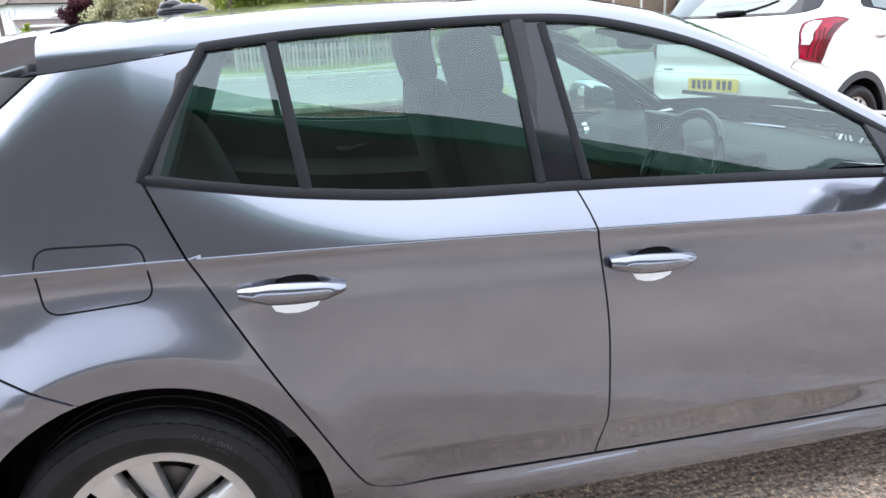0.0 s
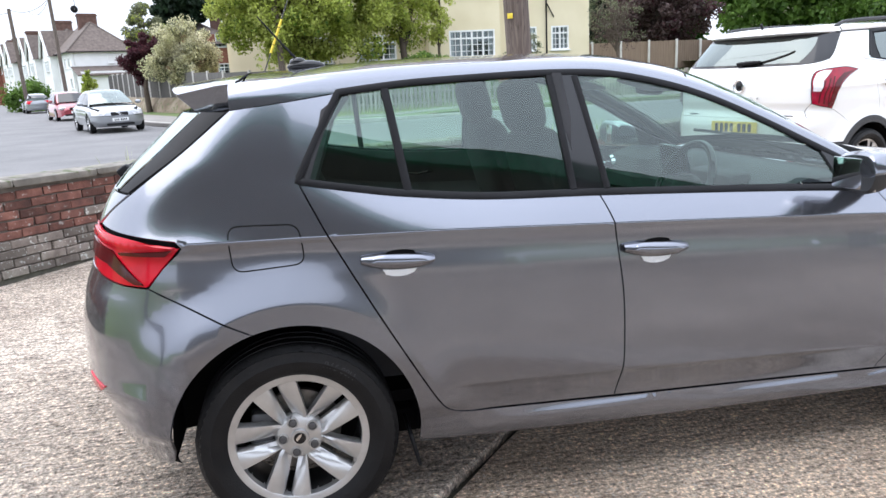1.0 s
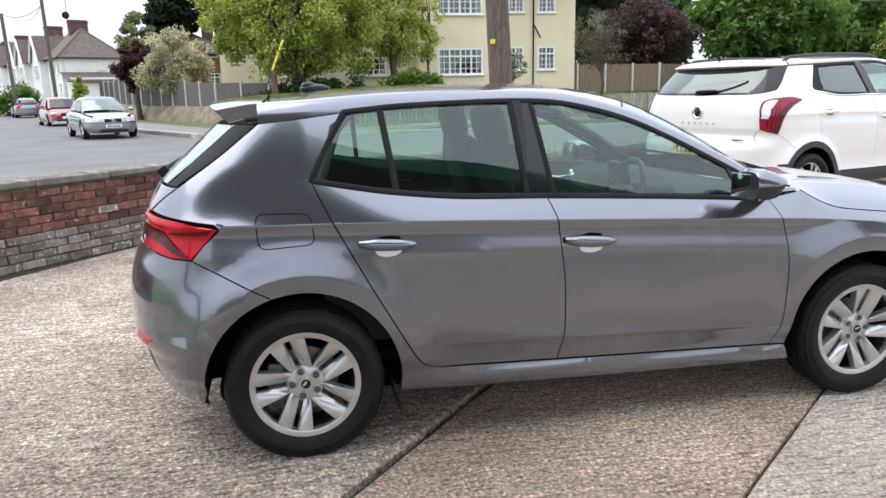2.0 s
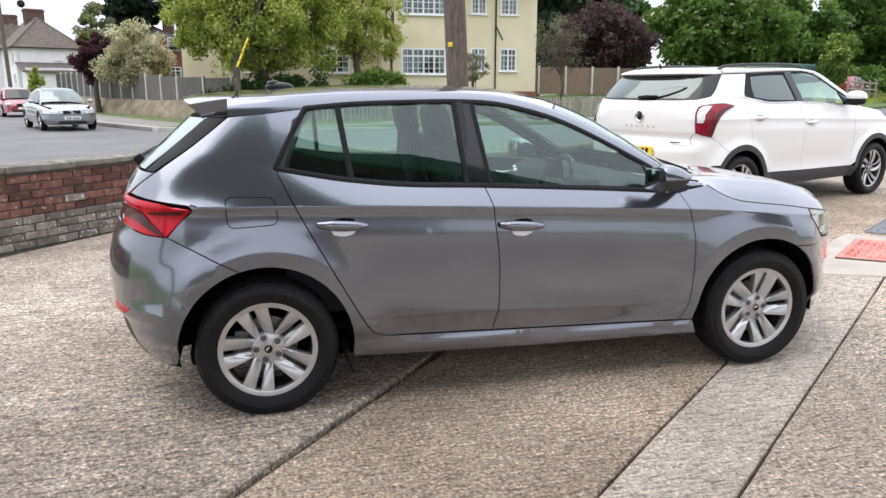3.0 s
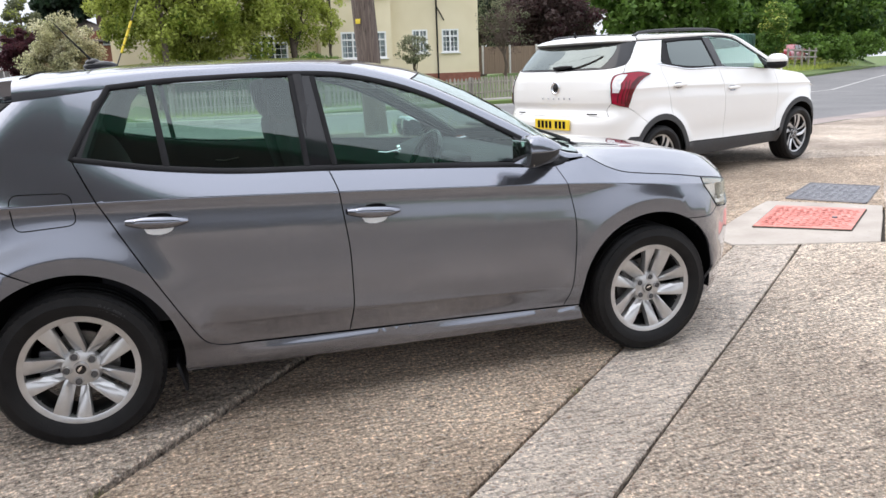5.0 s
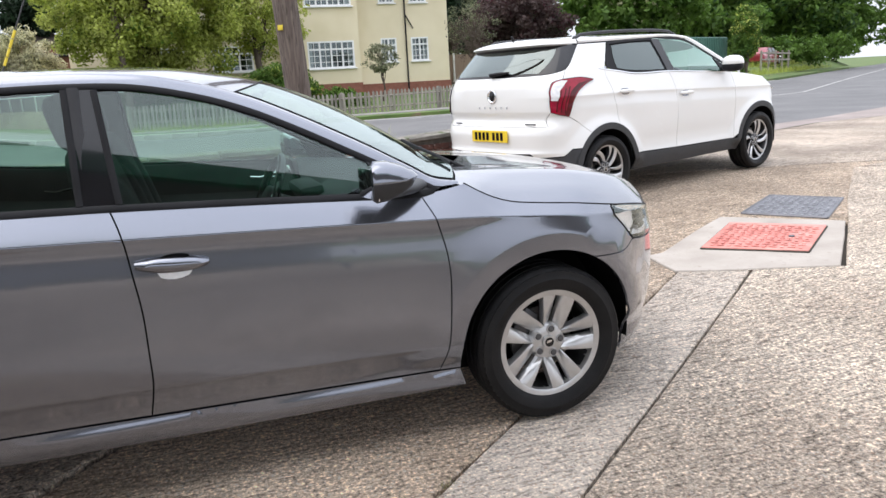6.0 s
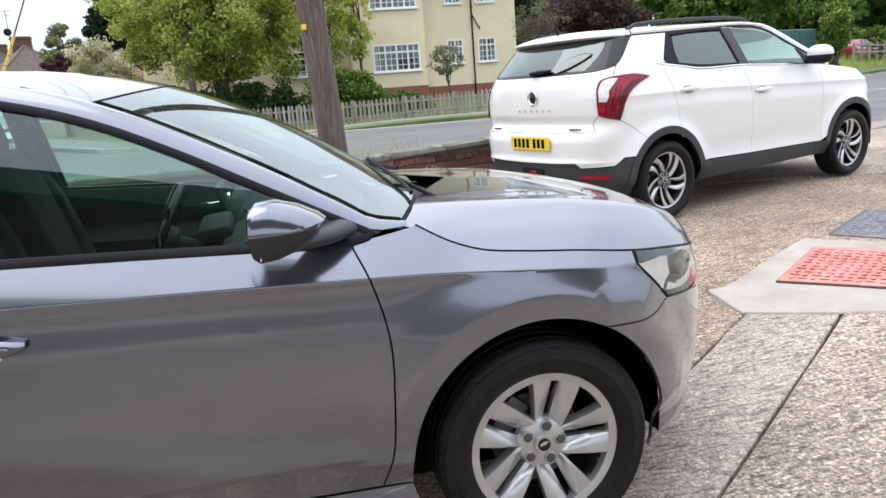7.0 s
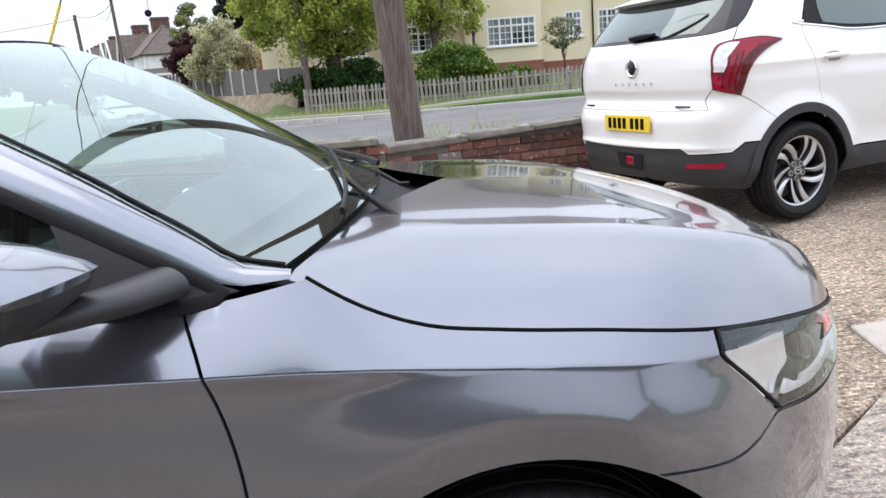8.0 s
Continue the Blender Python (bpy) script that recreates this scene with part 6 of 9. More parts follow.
def terrace_house(at, turn, w, d, eaves, ridge, wall, label, hip=True, chimneys=((0.0, 0.0),), windows=((0.3, 3.9), (0.3, 1.2)), gables=(), lean_to=False, mast=False):
    """A house with its front along x: walls with openings, roof, gutters, chimneys, gabled bays and, at its near end, a lean-to."""
    h = thing("house", label, "house", pose(at[0], at[1], at[2], 0, 0, turn))
    bm = bmesh.new()
    wall_holes(bm, -w / 2, w / 2, -1.5, eaves, 0, 0.3, [(x * w - 0.55, x * w + 0.55, z, z + 1.2) for x, z in windows])
    part("front_wall", bm, wall, h, smooth=False)
    for name, c, size in (("side_wall", (-w / 2 + 0.15, d / 2 + 0.2), (0.3, d - 0.3)), ("side_wall", (w / 2 - 0.15, d / 2 + 0.2), (0.3, d - 0.3)), ("back_wall", (0, d), (w, 0.3))):
        bm = bmesh.new()
        block(bm, (*c, eaves / 2 - 0.75), (*size, eaves + 1.5))
        part(name, bm, wall, h, smooth=False)
    for x, z in windows:
        house_window(h, x * w - 0.55, x * w + 0.55, z, z + 1.2, 0.06, 2, 0)
    o = 0.4
    a = d * 0.5 if hip else 0.0
    bm = bmesh.new()
    p = [bm.verts.new(q) for q in ((-w / 2 - o, -o, eaves), (w / 2 + o, -o, eaves), (w / 2 + o, d + o, eaves), (-w / 2 - o, d + o, eaves), (-w / 2 + a - (0 if hip else o), d / 2, ridge), (w / 2 - a + (0 if hip else o), d / 2, ridge))]
    for f in ((0, 1, 5, 4), (2, 3, 4, 5), (1, 2, 5), (3, 0, 4), (0, 3, 2, 1)):
        bm.faces.new([p[i] for i in f])
    roof = part("roof", bm, ROOF_TILE, h, smooth=False)
    bm = bmesh.new()
    block(bm, (0, -o, eaves - 0.06), (w + 2 * o, 0.1, 0.12))
    block(bm, (w / 2 + o, d / 2, eaves - 0.06), (0.1, d + 2 * o, 0.12))
    part("gutter", bm, BLACK_TRIM, h, smooth=False)
    bm = bmesh.new()
    ends = [(p0, p1) for p0, p1 in (((w / 2 + o, -o, eaves), (w / 2 - a, d / 2, ridge)), ((w / 2 + o, d + o, eaves), (w / 2 - a, d / 2, ridge)), ((-w / 2 + a, d / 2, ridge), (w / 2 - a, d / 2, ridge)))]
    for p0, p1 in ends:
        tube(bm, [p0, p1], 0.10, 6)
    part("ridge_tiles", bm, ROOF_TILE, roof, smooth=False)
    for gx in gables:
        gw, out, top = 4.2, 0.9, ridge - 0.5
        bm = bmesh.new()
        block(bm, (gx, -out / 2 + 0.1, eaves / 2 - 0.75), (gw, out, eaves + 1.5))
        vs = [bm.verts.new(q) for q in ((gx - gw / 2, -out + 0.1, eaves), (gx + gw / 2, -out + 0.1, eaves), (gx, -out + 0.1, top - 0.15))]
        bm.faces.new(vs)
        bay = part("gabled_bay", bm, wall, h, smooth=False)
        bm = bmesh.new()
        sheet(bm, [[(gx - gw / 2 - 0.3, y, eaves - 0.2), (gx, y, top), (gx + gw / 2 + 0.3, y, eaves - 0.2)] for y in (-out - 0.15, d / 2)])
        part("bay_roof", bm, ROOF_TILE, bay, smooth=False)
        bm = bmesh.new()
        for s in (-1, 1):
            rod(bm, (gx + s * (gw / 2 + 0.3), -out - 0.17, eaves - 0.22), (gx, -out - 0.17, top - 0.02), 0.13, 0.13, 4)
        part("barge_board", bm, UPVC, bay, smooth=False)
        house_window(h, gx - 1.0, gx + 1.0, eaves - 1.9, eaves - 0.6, -out + 0.05, 3, 0)
    if lean_to:
        bm = bmesh.new()
        block(bm, (w / 2 + 1.3, d / 2, 0.6), (2.6, d * 0.9, 4.2))
        ext = part("lean_to", bm, wall, h, smooth=False)
        bm = bmesh.new()
        vs = sheet(bm, [[(w / 2 + 0.02, -0.2, 3.35), (w / 2 + 0.02, d + 0.4, 3.35)], [(w / 2 + 3.0, -0.2, 2.35), (w / 2 + 3.0, d + 0.4, 2.35)], [(w / 2 + 3.0, -0.2, 2.2), (w / 2 + 3.0, d + 0.4, 2.2)]])
        part("lean_to_roof", bm, ROOF_TILE, ext, smooth=False)
        house_window(h, -0.42, 0.42, 3.65, 4.65, -0.02, 1, 0, turn=90, at=(w / 2, d * 0.62))
    for cx, cy in chimneys:
        bm = bmesh.new()
        block(bm, (cx, d / 2 + cy, ridge + 0.1), (0.95, 2.1, 2.0))
        block(bm, (cx, d / 2 + cy, ridge + 1.02), (1.1, 2.3, 0.16))
        block(bm, (cx, d / 2 + cy, ridge + 1.17), (0.9, 2.05, 0.14))
        part("chimney", bm, CHIMNEY_BRICK, h, smooth=False)
    if mast:
        cx, cy = chimneys[0]
        bm = bmesh.new()
        tube(bm, [(cx, d / 2 + cy - 1.1, ridge), (cx, d / 2 + cy - 1.1, ridge + 4.2)], 0.035, 6)
        for k, l in ((4.1, 0.7), (3.6, 0.4)):
            tube(bm, [(cx - 0.05, d / 2 + cy - 1.1 - l, ridge + k), (cx, d / 2 + cy - 1.1 + l, ridge + k + 0.06)], 0.025, 5)
        lathe(bm, [(0.02, 0.0), (0.3, -0.05), (0.42, -0.14), (0.43, -0.12), (0.3, -0.02)], 16, axis="x", centre=(cx + 0.3, d / 2 + cy - 1.25, ridge + 1.75))
        part("aerial", bm, BLACK_TRIM, h)
    return h


CHIMNEY_BRICK = surface("sooty_chimney_brick", [(0.075, 0.04, 0.033), (0.12, 0.066, 0.052), (0.15, 0.088, 0.07)], 0.9, scale=3, bump=0.3, bump_scale=40)
terrace_house((-26.9, 95.85, 0.9), -63.5, 13, 7, 5.0, 8.45, RENDER_WHITE, "white rendered house with a brown hipped roof and brick chimneys", True, ((0.2, 0.3),), ((0.40, 3.2), (0.25, 3.2), (0.40, 0.9)), (-2.6,), True, True)
terrace_house((-33.6, 109.3, 1.0), -63.5, 12, 7, 5.0, 8.5, RENDER_WHITE, "white rendered terraced house with a brown tiled roof", False, ((3.5, 0),), gables=(-2.5, 2.8))
terrace_house((-41.4, 125.0, 1.0), -63.5, 12, 7, 5.2, 8.7, RENDER_WHITE, "white and brick terraced house with a brown tiled roof", True, ((0.0, 0),), gables=(-2.5, 2.5))
terrace_house((-48.2, 138.5, 1.0), -63.5, 12, 7, 5.2, 8.5, HOUSE_BRICK, "brick terraced house with a brown tiled roof", False, ((3.0, 0), (-3.0, 0)), gables=(0.0,))
terrace_house((-8.6, 72, 1.0), 0, 9, 9, 4.2, 6.6, HOUSE_BRICK, "brick house with a brown roof behind trees", True, ((2.0, 0),))

# ---- fences and bank ----
OLD_WOOD = surface("silvered_fence_timber", [(0.17, 0.15, 0.125), (0.26, 0.235, 0.20), (0.33, 0.305, 0.265)], 0.9, scale=4, bump=0.5, bump_scale=25, stretch=(6, 6, 0.5), island=0.22)
GREY_BOARD = surface("grey_closeboard", [(0.105, 0.10, 0.095), (0.17, 0.162, 0.15)], 0.9, scale=3, bump=0.4, stretch=(12, 12, 0.4), island=0.2)
BROWN_BOARD = surface("brown_closeboard", [(0.15, 0.105, 0.075), (0.22, 0.16, 0.115)], 0.9, scale=3, stretch=(12, 12, 0.4), island=0.2)
POST_CONCRETE = surface("concrete_post", [(0.48, 0.46, 0.43), (0.60, 0.58, 0.55)], 0.85, scale=4)


def picket_fence(line):
    f = thing("picket_fence", "weathered grey wooden picket fence on a grass verge", "fence")
    bm = bmesh.new()
    s = 0.045
    solid(bm, [(-s, 0, 0), (s, 0, 0), (s, 0, 0.80), (0, 0, 0.87), (-s, 0, 0.80)], 0.022, (0, 1, 0))
    me = bpy.data.meshes.new("picket")
    bm.to_mesh(me)
    bm.free()
    me.materials.append(OLD_WOOD)
    rng = random.Random(3)
    for a, b in zip(line, line[1:]):
        l = math.hypot(b[0] - a[0], b[1] - a[1])
        turn = math.degrees(math.atan2(b[1] - a[1], b[0] - a[0]))
        m = int(l / 0.155)
        for i in range(m):
            p = np.array(a) + (np.array(b) - np.array(a)) * (i + 0.5) / m
            ob = new("picket", me)
            ob.parent = f
            ob.matrix_basis = pose(p[0], p[1], p[2] + 0.06 + rng.uniform(-0.015, 0.015), 0, rng.uniform(-2.0, 2.0), turn + rng.uniform(-4, 4))
        for z in (0.25, 0.65):
            bm = bmesh.new()
            rod(bm, (a[0], a[1] + 0.05, a[2] + 0.06 + z), (b[0], b[1] + 0.05, b[2] + 0.06 + z), 0.04, 0.04, 4)
            part("rail", bm, OLD_WOOD, f, smooth=False)
        for i in range(max(1, int(l / 1.9)) + 1):
            p = np.array(a) + (np.array(b) - np.array(a)) * i / max(1, int(l / 1.9))
            bm = bmesh.new()
            block(bm, (p[0], p[1] + 0.10, p[2] + 0.46), (0.09, 0.09, 0.95), (0, 0, turn), 0.01, 1)
            part("post", bm, OLD_WOOD, f)


picket_fence([(-0.2, 26.4, 0.08), (5.5, 24.8, 0.10), (11.2, 24.4, 0.18), (16.5, 26.2, 0.25)])


def panel_fence(name, line, height, board, post, bay, label, posts_front=True):
    f = thing(name, label, "fence")
    for a, b in zip(line, line[1:]):
        l = math.hypot(b[0] - a[0], b[1] - a[1])
        turn = math.degrees(math.atan2(b[1] - a[1], b[0] - a[0]))
        m = max(1, round(l / bay))
        for i in range(m):
            p0 = np.array(a) + (np.array(b) - np.array(a)) * i / m
            p = np.array(a) + (np.array(b) - np.array(a)) * (i + 0.5) / m
            bm = bmesh.new()
            n = 11
            wd = (l / m) / n
            prof = []
            for k in range(n):
                x = (k - n / 2) * wd
                prof += [(x, 0.0), (x + wd * 0.88, 0.006), (x + wd * 0.90, 0.022), (x + wd * 0.999, 0.022)]
            sheet(bm, [[(x, y, 0.0) for x, y in prof], [(x, y, height) for x, y in prof], [(x, y + 0.03, height) for x, y in prof], [(x, y + 0.03, 0.0) for x, y in prof]])
            part("panel", bm, board, f, smooth=False, loc=pose(p[0], p[1], p[2], 0, 0, turn))
            bm = bmesh.new()
            block(bm, (0, 0, 0), (0.10, 0.12, height + 0.08), bevel=0.01, segments=1)
            part("post", bm, post, f, loc=pose(p0[0], p0[1] - (0.06 if posts_front else 0), p0[2] + height / 2 + 0.03, 0, 0, turn))


BANK = [(-1.2, 29.6), (-3.3, 32.2), (-6.2, 38.0), (-9.3, 45.0), (-13.0, 55.0)]
panel_fence("board_fence", [(-0.4, 30.2, 0.46), (-2.9, 33.4, 0.55), (-5.5, 38.5, 0.74), (-8.7, 45.2, 0.92), (-12.6, 55, 1.02)], 1.42, GREY_BOARD, POST_CONCRETE, 1.85, "grey close-board fence with pale concrete posts on a bank")
panel_fence("board_fence", [(14.8, 36.5, 1.15), (21.5, 36.5, 1.15), (25, 37.5, 1.1)], 1.5, BROWN_BOARD, POST_CONCRETE, 1.9, "brown close-board fence beside the yellow house")
bm = bmesh.new()
rows = []
for k, (x, y) in enumerate(np.array(line_through([(*p,) for p in BANK] + [(-13.0, 55.0, 1)], 0.5))[:70]):
    w = 0.12 * noise.noise((x, y, 0.3))
    rows.append([(x + 0.15 + w, y - 0.12, 0.05), (x + 0.22 + w, y + 0.05, 0.5 + 0.1 * noise.noise((x * 2, y, 1))), (x + 0.45 + w, y + 0.3, 0.88 + 0.08 * noise.noise((x * 2, y, 4))), (x + 2.2, y + 1.2, 0.95), (x + 5, y + 3, 0.9)])
sheet(bm, rows)
bmesh.ops.recalc_face_normals(bm, faces=bm.faces)
tagged(part("earth_bank", bm, SOIL), "bare brown earth bank under a fence", "bank", kind="structure")
bm = bmesh.new()
sheet(bm, [[(x, y0 + 0.0, 0.12), (x + 0.3, y0 + 2.2, 0.45), (x + 0.3, y0 + 9.5, g)] for x, y0, g in ((-2, 27.5, 0.6), (3, 25.6, 0.6), (8, 25.0, 0.6), (12, 25.0, 0.8), (17, 27.0, 1.1), (26, 30.5, 1.3), (34, 36.0, 1.5))])
tagged(part("front_garden", bm, GRASS_EARTH), "rough front garden lawn rising to the house", "lawn", kind="structure")
bm = bmesh.new()
sheet(bm, [[(x, y, 0.14), (x - 0.8, y + 1.6, 0.9), (x - 3, y + 5, 1.45), (x - 6, y + 14, 1.6)] for x, y in ((26, 28.5), (34, 34.0), (44, 41.5), (60, 53), (90, 76))])
tagged(part("grass_bank", bm, GRASS_EARTH), "grassy roadside bank", "bank", kind="structure")

rails = thing("rail_fence", "low weathered timber rail fence on a grassy bank", "fence", pose(44.0, 42.9, 0.7, 0, 0, 32.2))
for k in range(5):
    bm = bmesh.new()
    block(bm, (2.05 * k, 0, 0.72), (0.13, 0.13, 1.5), bevel=0.01, segments=1)
    part("post", bm, OLD_WOOD, rails, smooth=False)
for z in (0.75, 1.25):
    bm = bmesh.new()
    block(bm, (4.1, -0.09, z), (8.6, 0.05, 0.12), (0, 0.6, 0), 0.01, 1)
    part("rail", bm, OLD_WOOD, rails, smooth=False)

# ---- trees and shrubs ----
BARK = surface("brown_bark", [(0.06, 0.045, 0.033), (0.11, 0.085, 0.065)], 0.95, scale=6, bump=0.8, bump_scale=20, stretch=(4, 4, 0.8))


def leaves(name, a, b, c, spread=0.35):
    m = surface(name, [a, b, c], 0.6, scale=0.9, island=spread, specular=0.35)
    n, l = m.node_tree.nodes, m.node_tree.links
    p = n["Principled BSDF"]
    tl = n.new("ShaderNodeBsdfTranslucent")
    l.new(p.inputs["Base Color"].links[0].from_socket, tl.inputs["Color"])
    mx = n.new("ShaderNodeMixShader")
    mx.inputs[0].default_value = 0.5
    l.new(p.outputs[0], mx.inputs[1])
    l.new(tl.outputs[0], mx.inputs[2])
    l.new(mx.outputs[0], n["Material Output"].inputs["Surface"])
    return m


LEAF_FRESH = leaves("fresh_green_leaves", (0.24, 0.30, 0.045), (0.38, 0.43, 0.09), (0.54, 0.57, 0.19))
LEAF_MID = leaves("mid_green_leaves", (0.055, 0.12, 0.02), (0.10, 0.18, 0.03), (0.15, 0.24, 0.05))
LEAF_DEEP = leaves("deep_green_leaves", (0.018, 0.05, 0.012), (0.035, 0.085, 0.018), (0.06, 0.12, 0.025))
LEAF_PURPLE = leaves("dark_purple_leaves", (0.035, 0.012, 0.018), (0.07, 0.022, 0.03), (0.11, 0.04, 0.045))
LEAF_PINKISH = leaves("reddish_brown_leaves", (0.05, 0.03, 0.028), (0.085, 0.055, 0.05), (0.12, 0.085, 0.075))
BLOSSOM = leaves("cream_blossom", (0.42, 0.42, 0.22), (0.55, 0.53, 0.34), (0.70, 0.67, 0.52))
LEAF_OLIVE = leaves("olive_green_leaves", (0.12, 0.14, 0.08), (0.19, 0.205, 0.12), (0.27, 0.28, 0.18))
CONIFER = leaves("dark_conifer_needles", (0.010, 0.025, 0.013), (0.02, 0.04, 0.02), (0.035, 0.06, 0.03))


def leaf_cloud(name, parent, material, clumps, per, leaf, seed, squash=0.8):
    """A crown of single leaves, gathered round the given clump centres (x, y, z, radius)."""
    rng = np.random.default_rng(seed)
    vs, fs = [], []
    cl = np.array(clumps)
    n = len(cl) * per
    which = np.repeat(np.arange(len(cl)), per)
    off = rng.normal(size=(n, 3))
    off /= np.linalg.norm(off, axis=1)[:, None]
    off *= (rng.random(n) ** 0.45)[:, None]
    off[:, 2] *= squash
    pos = cl[which, :3] + off * cl[which, 3][:, None]
    a = rng.normal(size=(n, 3)) + off * 0.8 + np.array([0, 0, 0.5])
    a /= np.linalg.norm(a, axis=1)[:, None]
    t = np.cross(a, rng.normal(size=(n, 3)))
    t /= np.linalg.norm(t, axis=1)[:, None]
    u = np.cross(a, t)
    s = leaf * (0.6 + 0.8 * rng.random(n))[:, None]
    quad = np.stack([pos - t * s * 0.9, pos + u * s * 0.5 + a * s * 0.12, pos + t * s * 0.9, pos - u * s * 0.5 + a * s * 0.12], 1).reshape(-1, 3)
    me = bpy.data.meshes.new(name)
    me.vertices.add(len(quad))
    me.vertices.foreach_set("co", quad.astype(np.float32).ravel())
    me.loops.add(len(quad))
    me.loops.foreach_set("vertex_index", np.arange(len(quad), dtype=np.int32))
    me.polygons.add(n)
    me.polygons.foreach_set("loop_start", np.arange(0, len(quad), 4, dtype=np.int32))
    me.update(calc_edges=True)
    me.validate()
    me.materials.append(material)
    ob = new(name, me)
    ob.parent = parent
    return ob


def tree(name, base, height, crown_z, radii, trunk, material, leaf, clumps, per, seed, label, category="tree", lump=0.26, lean=(0, 0), hollow=0.35, limbs=14, second=None):
    """A tapered trunk, limbs that reach to leaf clumps, and an uneven crown with gaps."""
    rng = random.Random(seed)
    t = thing(name, label, category, pose(*base))
    cs = []
    while len(cs) < clumps:
        v = Vector([rng.uniform(-1, 1) for _ in range(3)])
        if not hollow < v.length < 1:
            continue
        k = 0.80 + 0.34 * noise.noise(v * 2.3 + Vector((seed, 0, 0)))
        p = Vector((v.x * radii[0] * k + lean[0] * max(0, v.z), v.y * radii[1] * k, crown_z + v.z * radii[2] * k))
        cs.append((*p, lump * min(radii) * rng.uniform(0.6, 1.25)))
    if trunk:
        bm = bmesh.new()
        pts = [Vector((0.06 * math.sin(i * 1.3 + seed), 0.06 * math.cos(i * 1.7), (crown_z + radii[2] * 0.35) * i / 8 - (1.1 if i == 0 else 0))) for i in range(9)]
        tube(bm, pts, [trunk * (1.25 - 0.95 * i / 8) + (0.25 * trunk if i == 0 else 0) for i in range(9)], 10)
        part("trunk", bm, BARK, t)
        for k in range(limbs):
            c = Vector(cs[k * max(1, len(cs) // limbs) % len(cs)][:3])
            s = pts[3 + k % 5]
            m = s.lerp(c, 0.5) + Vector((0, 0, 0.12 * (c - s).length))
            bm = bmesh.new()
            tube(bm, [s, s.lerp(m, 0.5) + Vector((0.03, 0, 0.02)), m, m.lerp(c, 0.6), c], [trunk * 0.42, trunk * 0.32, trunk * 0.22, trunk * 0.13, trunk * 0.05], 6)
            part("limb", bm, BARK, t)
    crown = leaf_cloud("crown", t, material, cs, per, leaf, seed)
    if second:
        leaf_cloud("blossom" if second[0] is BLOSSOM else "young_leaves", t, second[0], cs[:: 2], second[1], leaf * 0.9, seed + 50)
    return t


tree("maple_tree", (0.9, 28.8, 0.3), 8, 4.3, (4.6, 3.2, 3.1), 0.30, LEAF_FRESH, 0.080, 230, 300, 1, "broad fresh green maple tree behind a picket fence", limbs=18, hollow=0.42, lump=0.21, second=(LEAF_MID, 50))
tree("maple_tree", (5.1, 30.2, 0.4), 8, 4.5, (2.2, 2.0, 3.0), 0.16, LEAF_FRESH, 0.075, 62, 150, 12, "smaller fresh green tree beside the yellow house", second=(LEAF_MID, 16))
tree("slender_tree", (6.9, 31.0, 0.5), 6, 4.2, (0.9, 0.9, 2.6), 0.07, LEAF_FRESH, 0.10, 34, 45, 13, "thin young tree in light leaf against a yellow wall", lump=0.4)
tree("hedge_shrub", (1.8, 28.2, 0.2), 2, 0.8, (3.3, 1.0, 0.95), 0, LEAF_DEEP, 0.08, 120, 170, 14, "dark green overgrown hedge behind a fence", "hedge", lump=0.5, hollow=0.0)
tree("hedge_shrub", (5.6, 27.4, 0.25), 2.4, 0.95, (1.9, 1.1, 1.2), 0, LEAF_MID, 0.075, 100, 200, 15, "thick green garden shrub behind a fence", "shrub", lump=0.4, hollow=0.0, second=(LEAF_FRESH, 40))
tree("hedge_shrub", (8.1, 27.8, 0.3), 1.2, 0.45, (1.3, 0.7, 0.6), 0, LEAF_MID, 0.08, 40, 80, 16, "low green garden shrub", "shrub", lump=0.5, hollow=0.0)
tree("blossom_tree", (-5.3, 38.6, 0.85), 4, 2.15, (2.25, 1.7, 2.0), 0.14, BLOSSOM, 0.075, 110, 180, 2, "cream flowering hawthorn over a grey fence", second=(LEAF_OLIVE, 90), hollow=0.15)
tree("purple_tree", (-7.7, 41.2, 0.85), 4, 2.35, (1.4, 1.2, 1.45), 0.12, LEAF_PURPLE, 0.09, 70, 150, 3, "dark purple-leaved shrub tree", hollow=0.1)
tree("pale_tree", (-8.1, 45.0, 0.85), 7, 3.95, (1.35, 1.2, 1.75), 0.11, LEAF_OLIVE, 0.09, 50, 120, 4, "thin olive green tree behind the fence", hollow=0.2, second=(LEAF_FRESH, 60))
tree("conifer_tree", (-9.8, 76, 0.9), 14, 8.6, (3.2, 2.6, 4.2), 0.3, CONIFER, 0.28, 90, 120, 5, "tall dark conifer behind houses")
tree("conifer_tree", (-2.5, 70, 0.9), 14, 7.0, (4.2, 3, 4.4), 0.3, LEAF_DEEP, 0.28, 90, 110, 17, "tall dark green tree behind houses")
tree("plum_tree", (22.0, 39.5, 1.2), 7, 3.4, (3.9, 2.6, 2.7), 0.2, LEAF_PINKISH, 0.13, 110, 110, 6, "dark reddish plum tree with bare twigs", second=(LEAF_PURPLE, 60), limbs=20)
tree("chestnut_tree", (33.0, 43.5, 1.3), 10, 4.4, (6.2, 4, 3.9), 0.35, LEAF_MID, 0.24, 170, 110, 7, "large green horse chestnut tree in blossom", second=(BLOSSOM, 9))
tree("chestnut_tree", (46.0, 54, 1.3), 10, 4.8, (8.5, 5, 4.4), 0.35, LEAF_MID, 0.28, 150, 100, 8, "large green roadside tree", second=(LEAF_DEEP, 80))
tree("roadside_tree", (62.0, 58, 1.3), 12, 6.4, (10, 5, 6.2), 0.35, LEAF_MID, 0.30, 170, 100, 29, "tall broad green roadside tree", second=(LEAF_DEEP, 60))
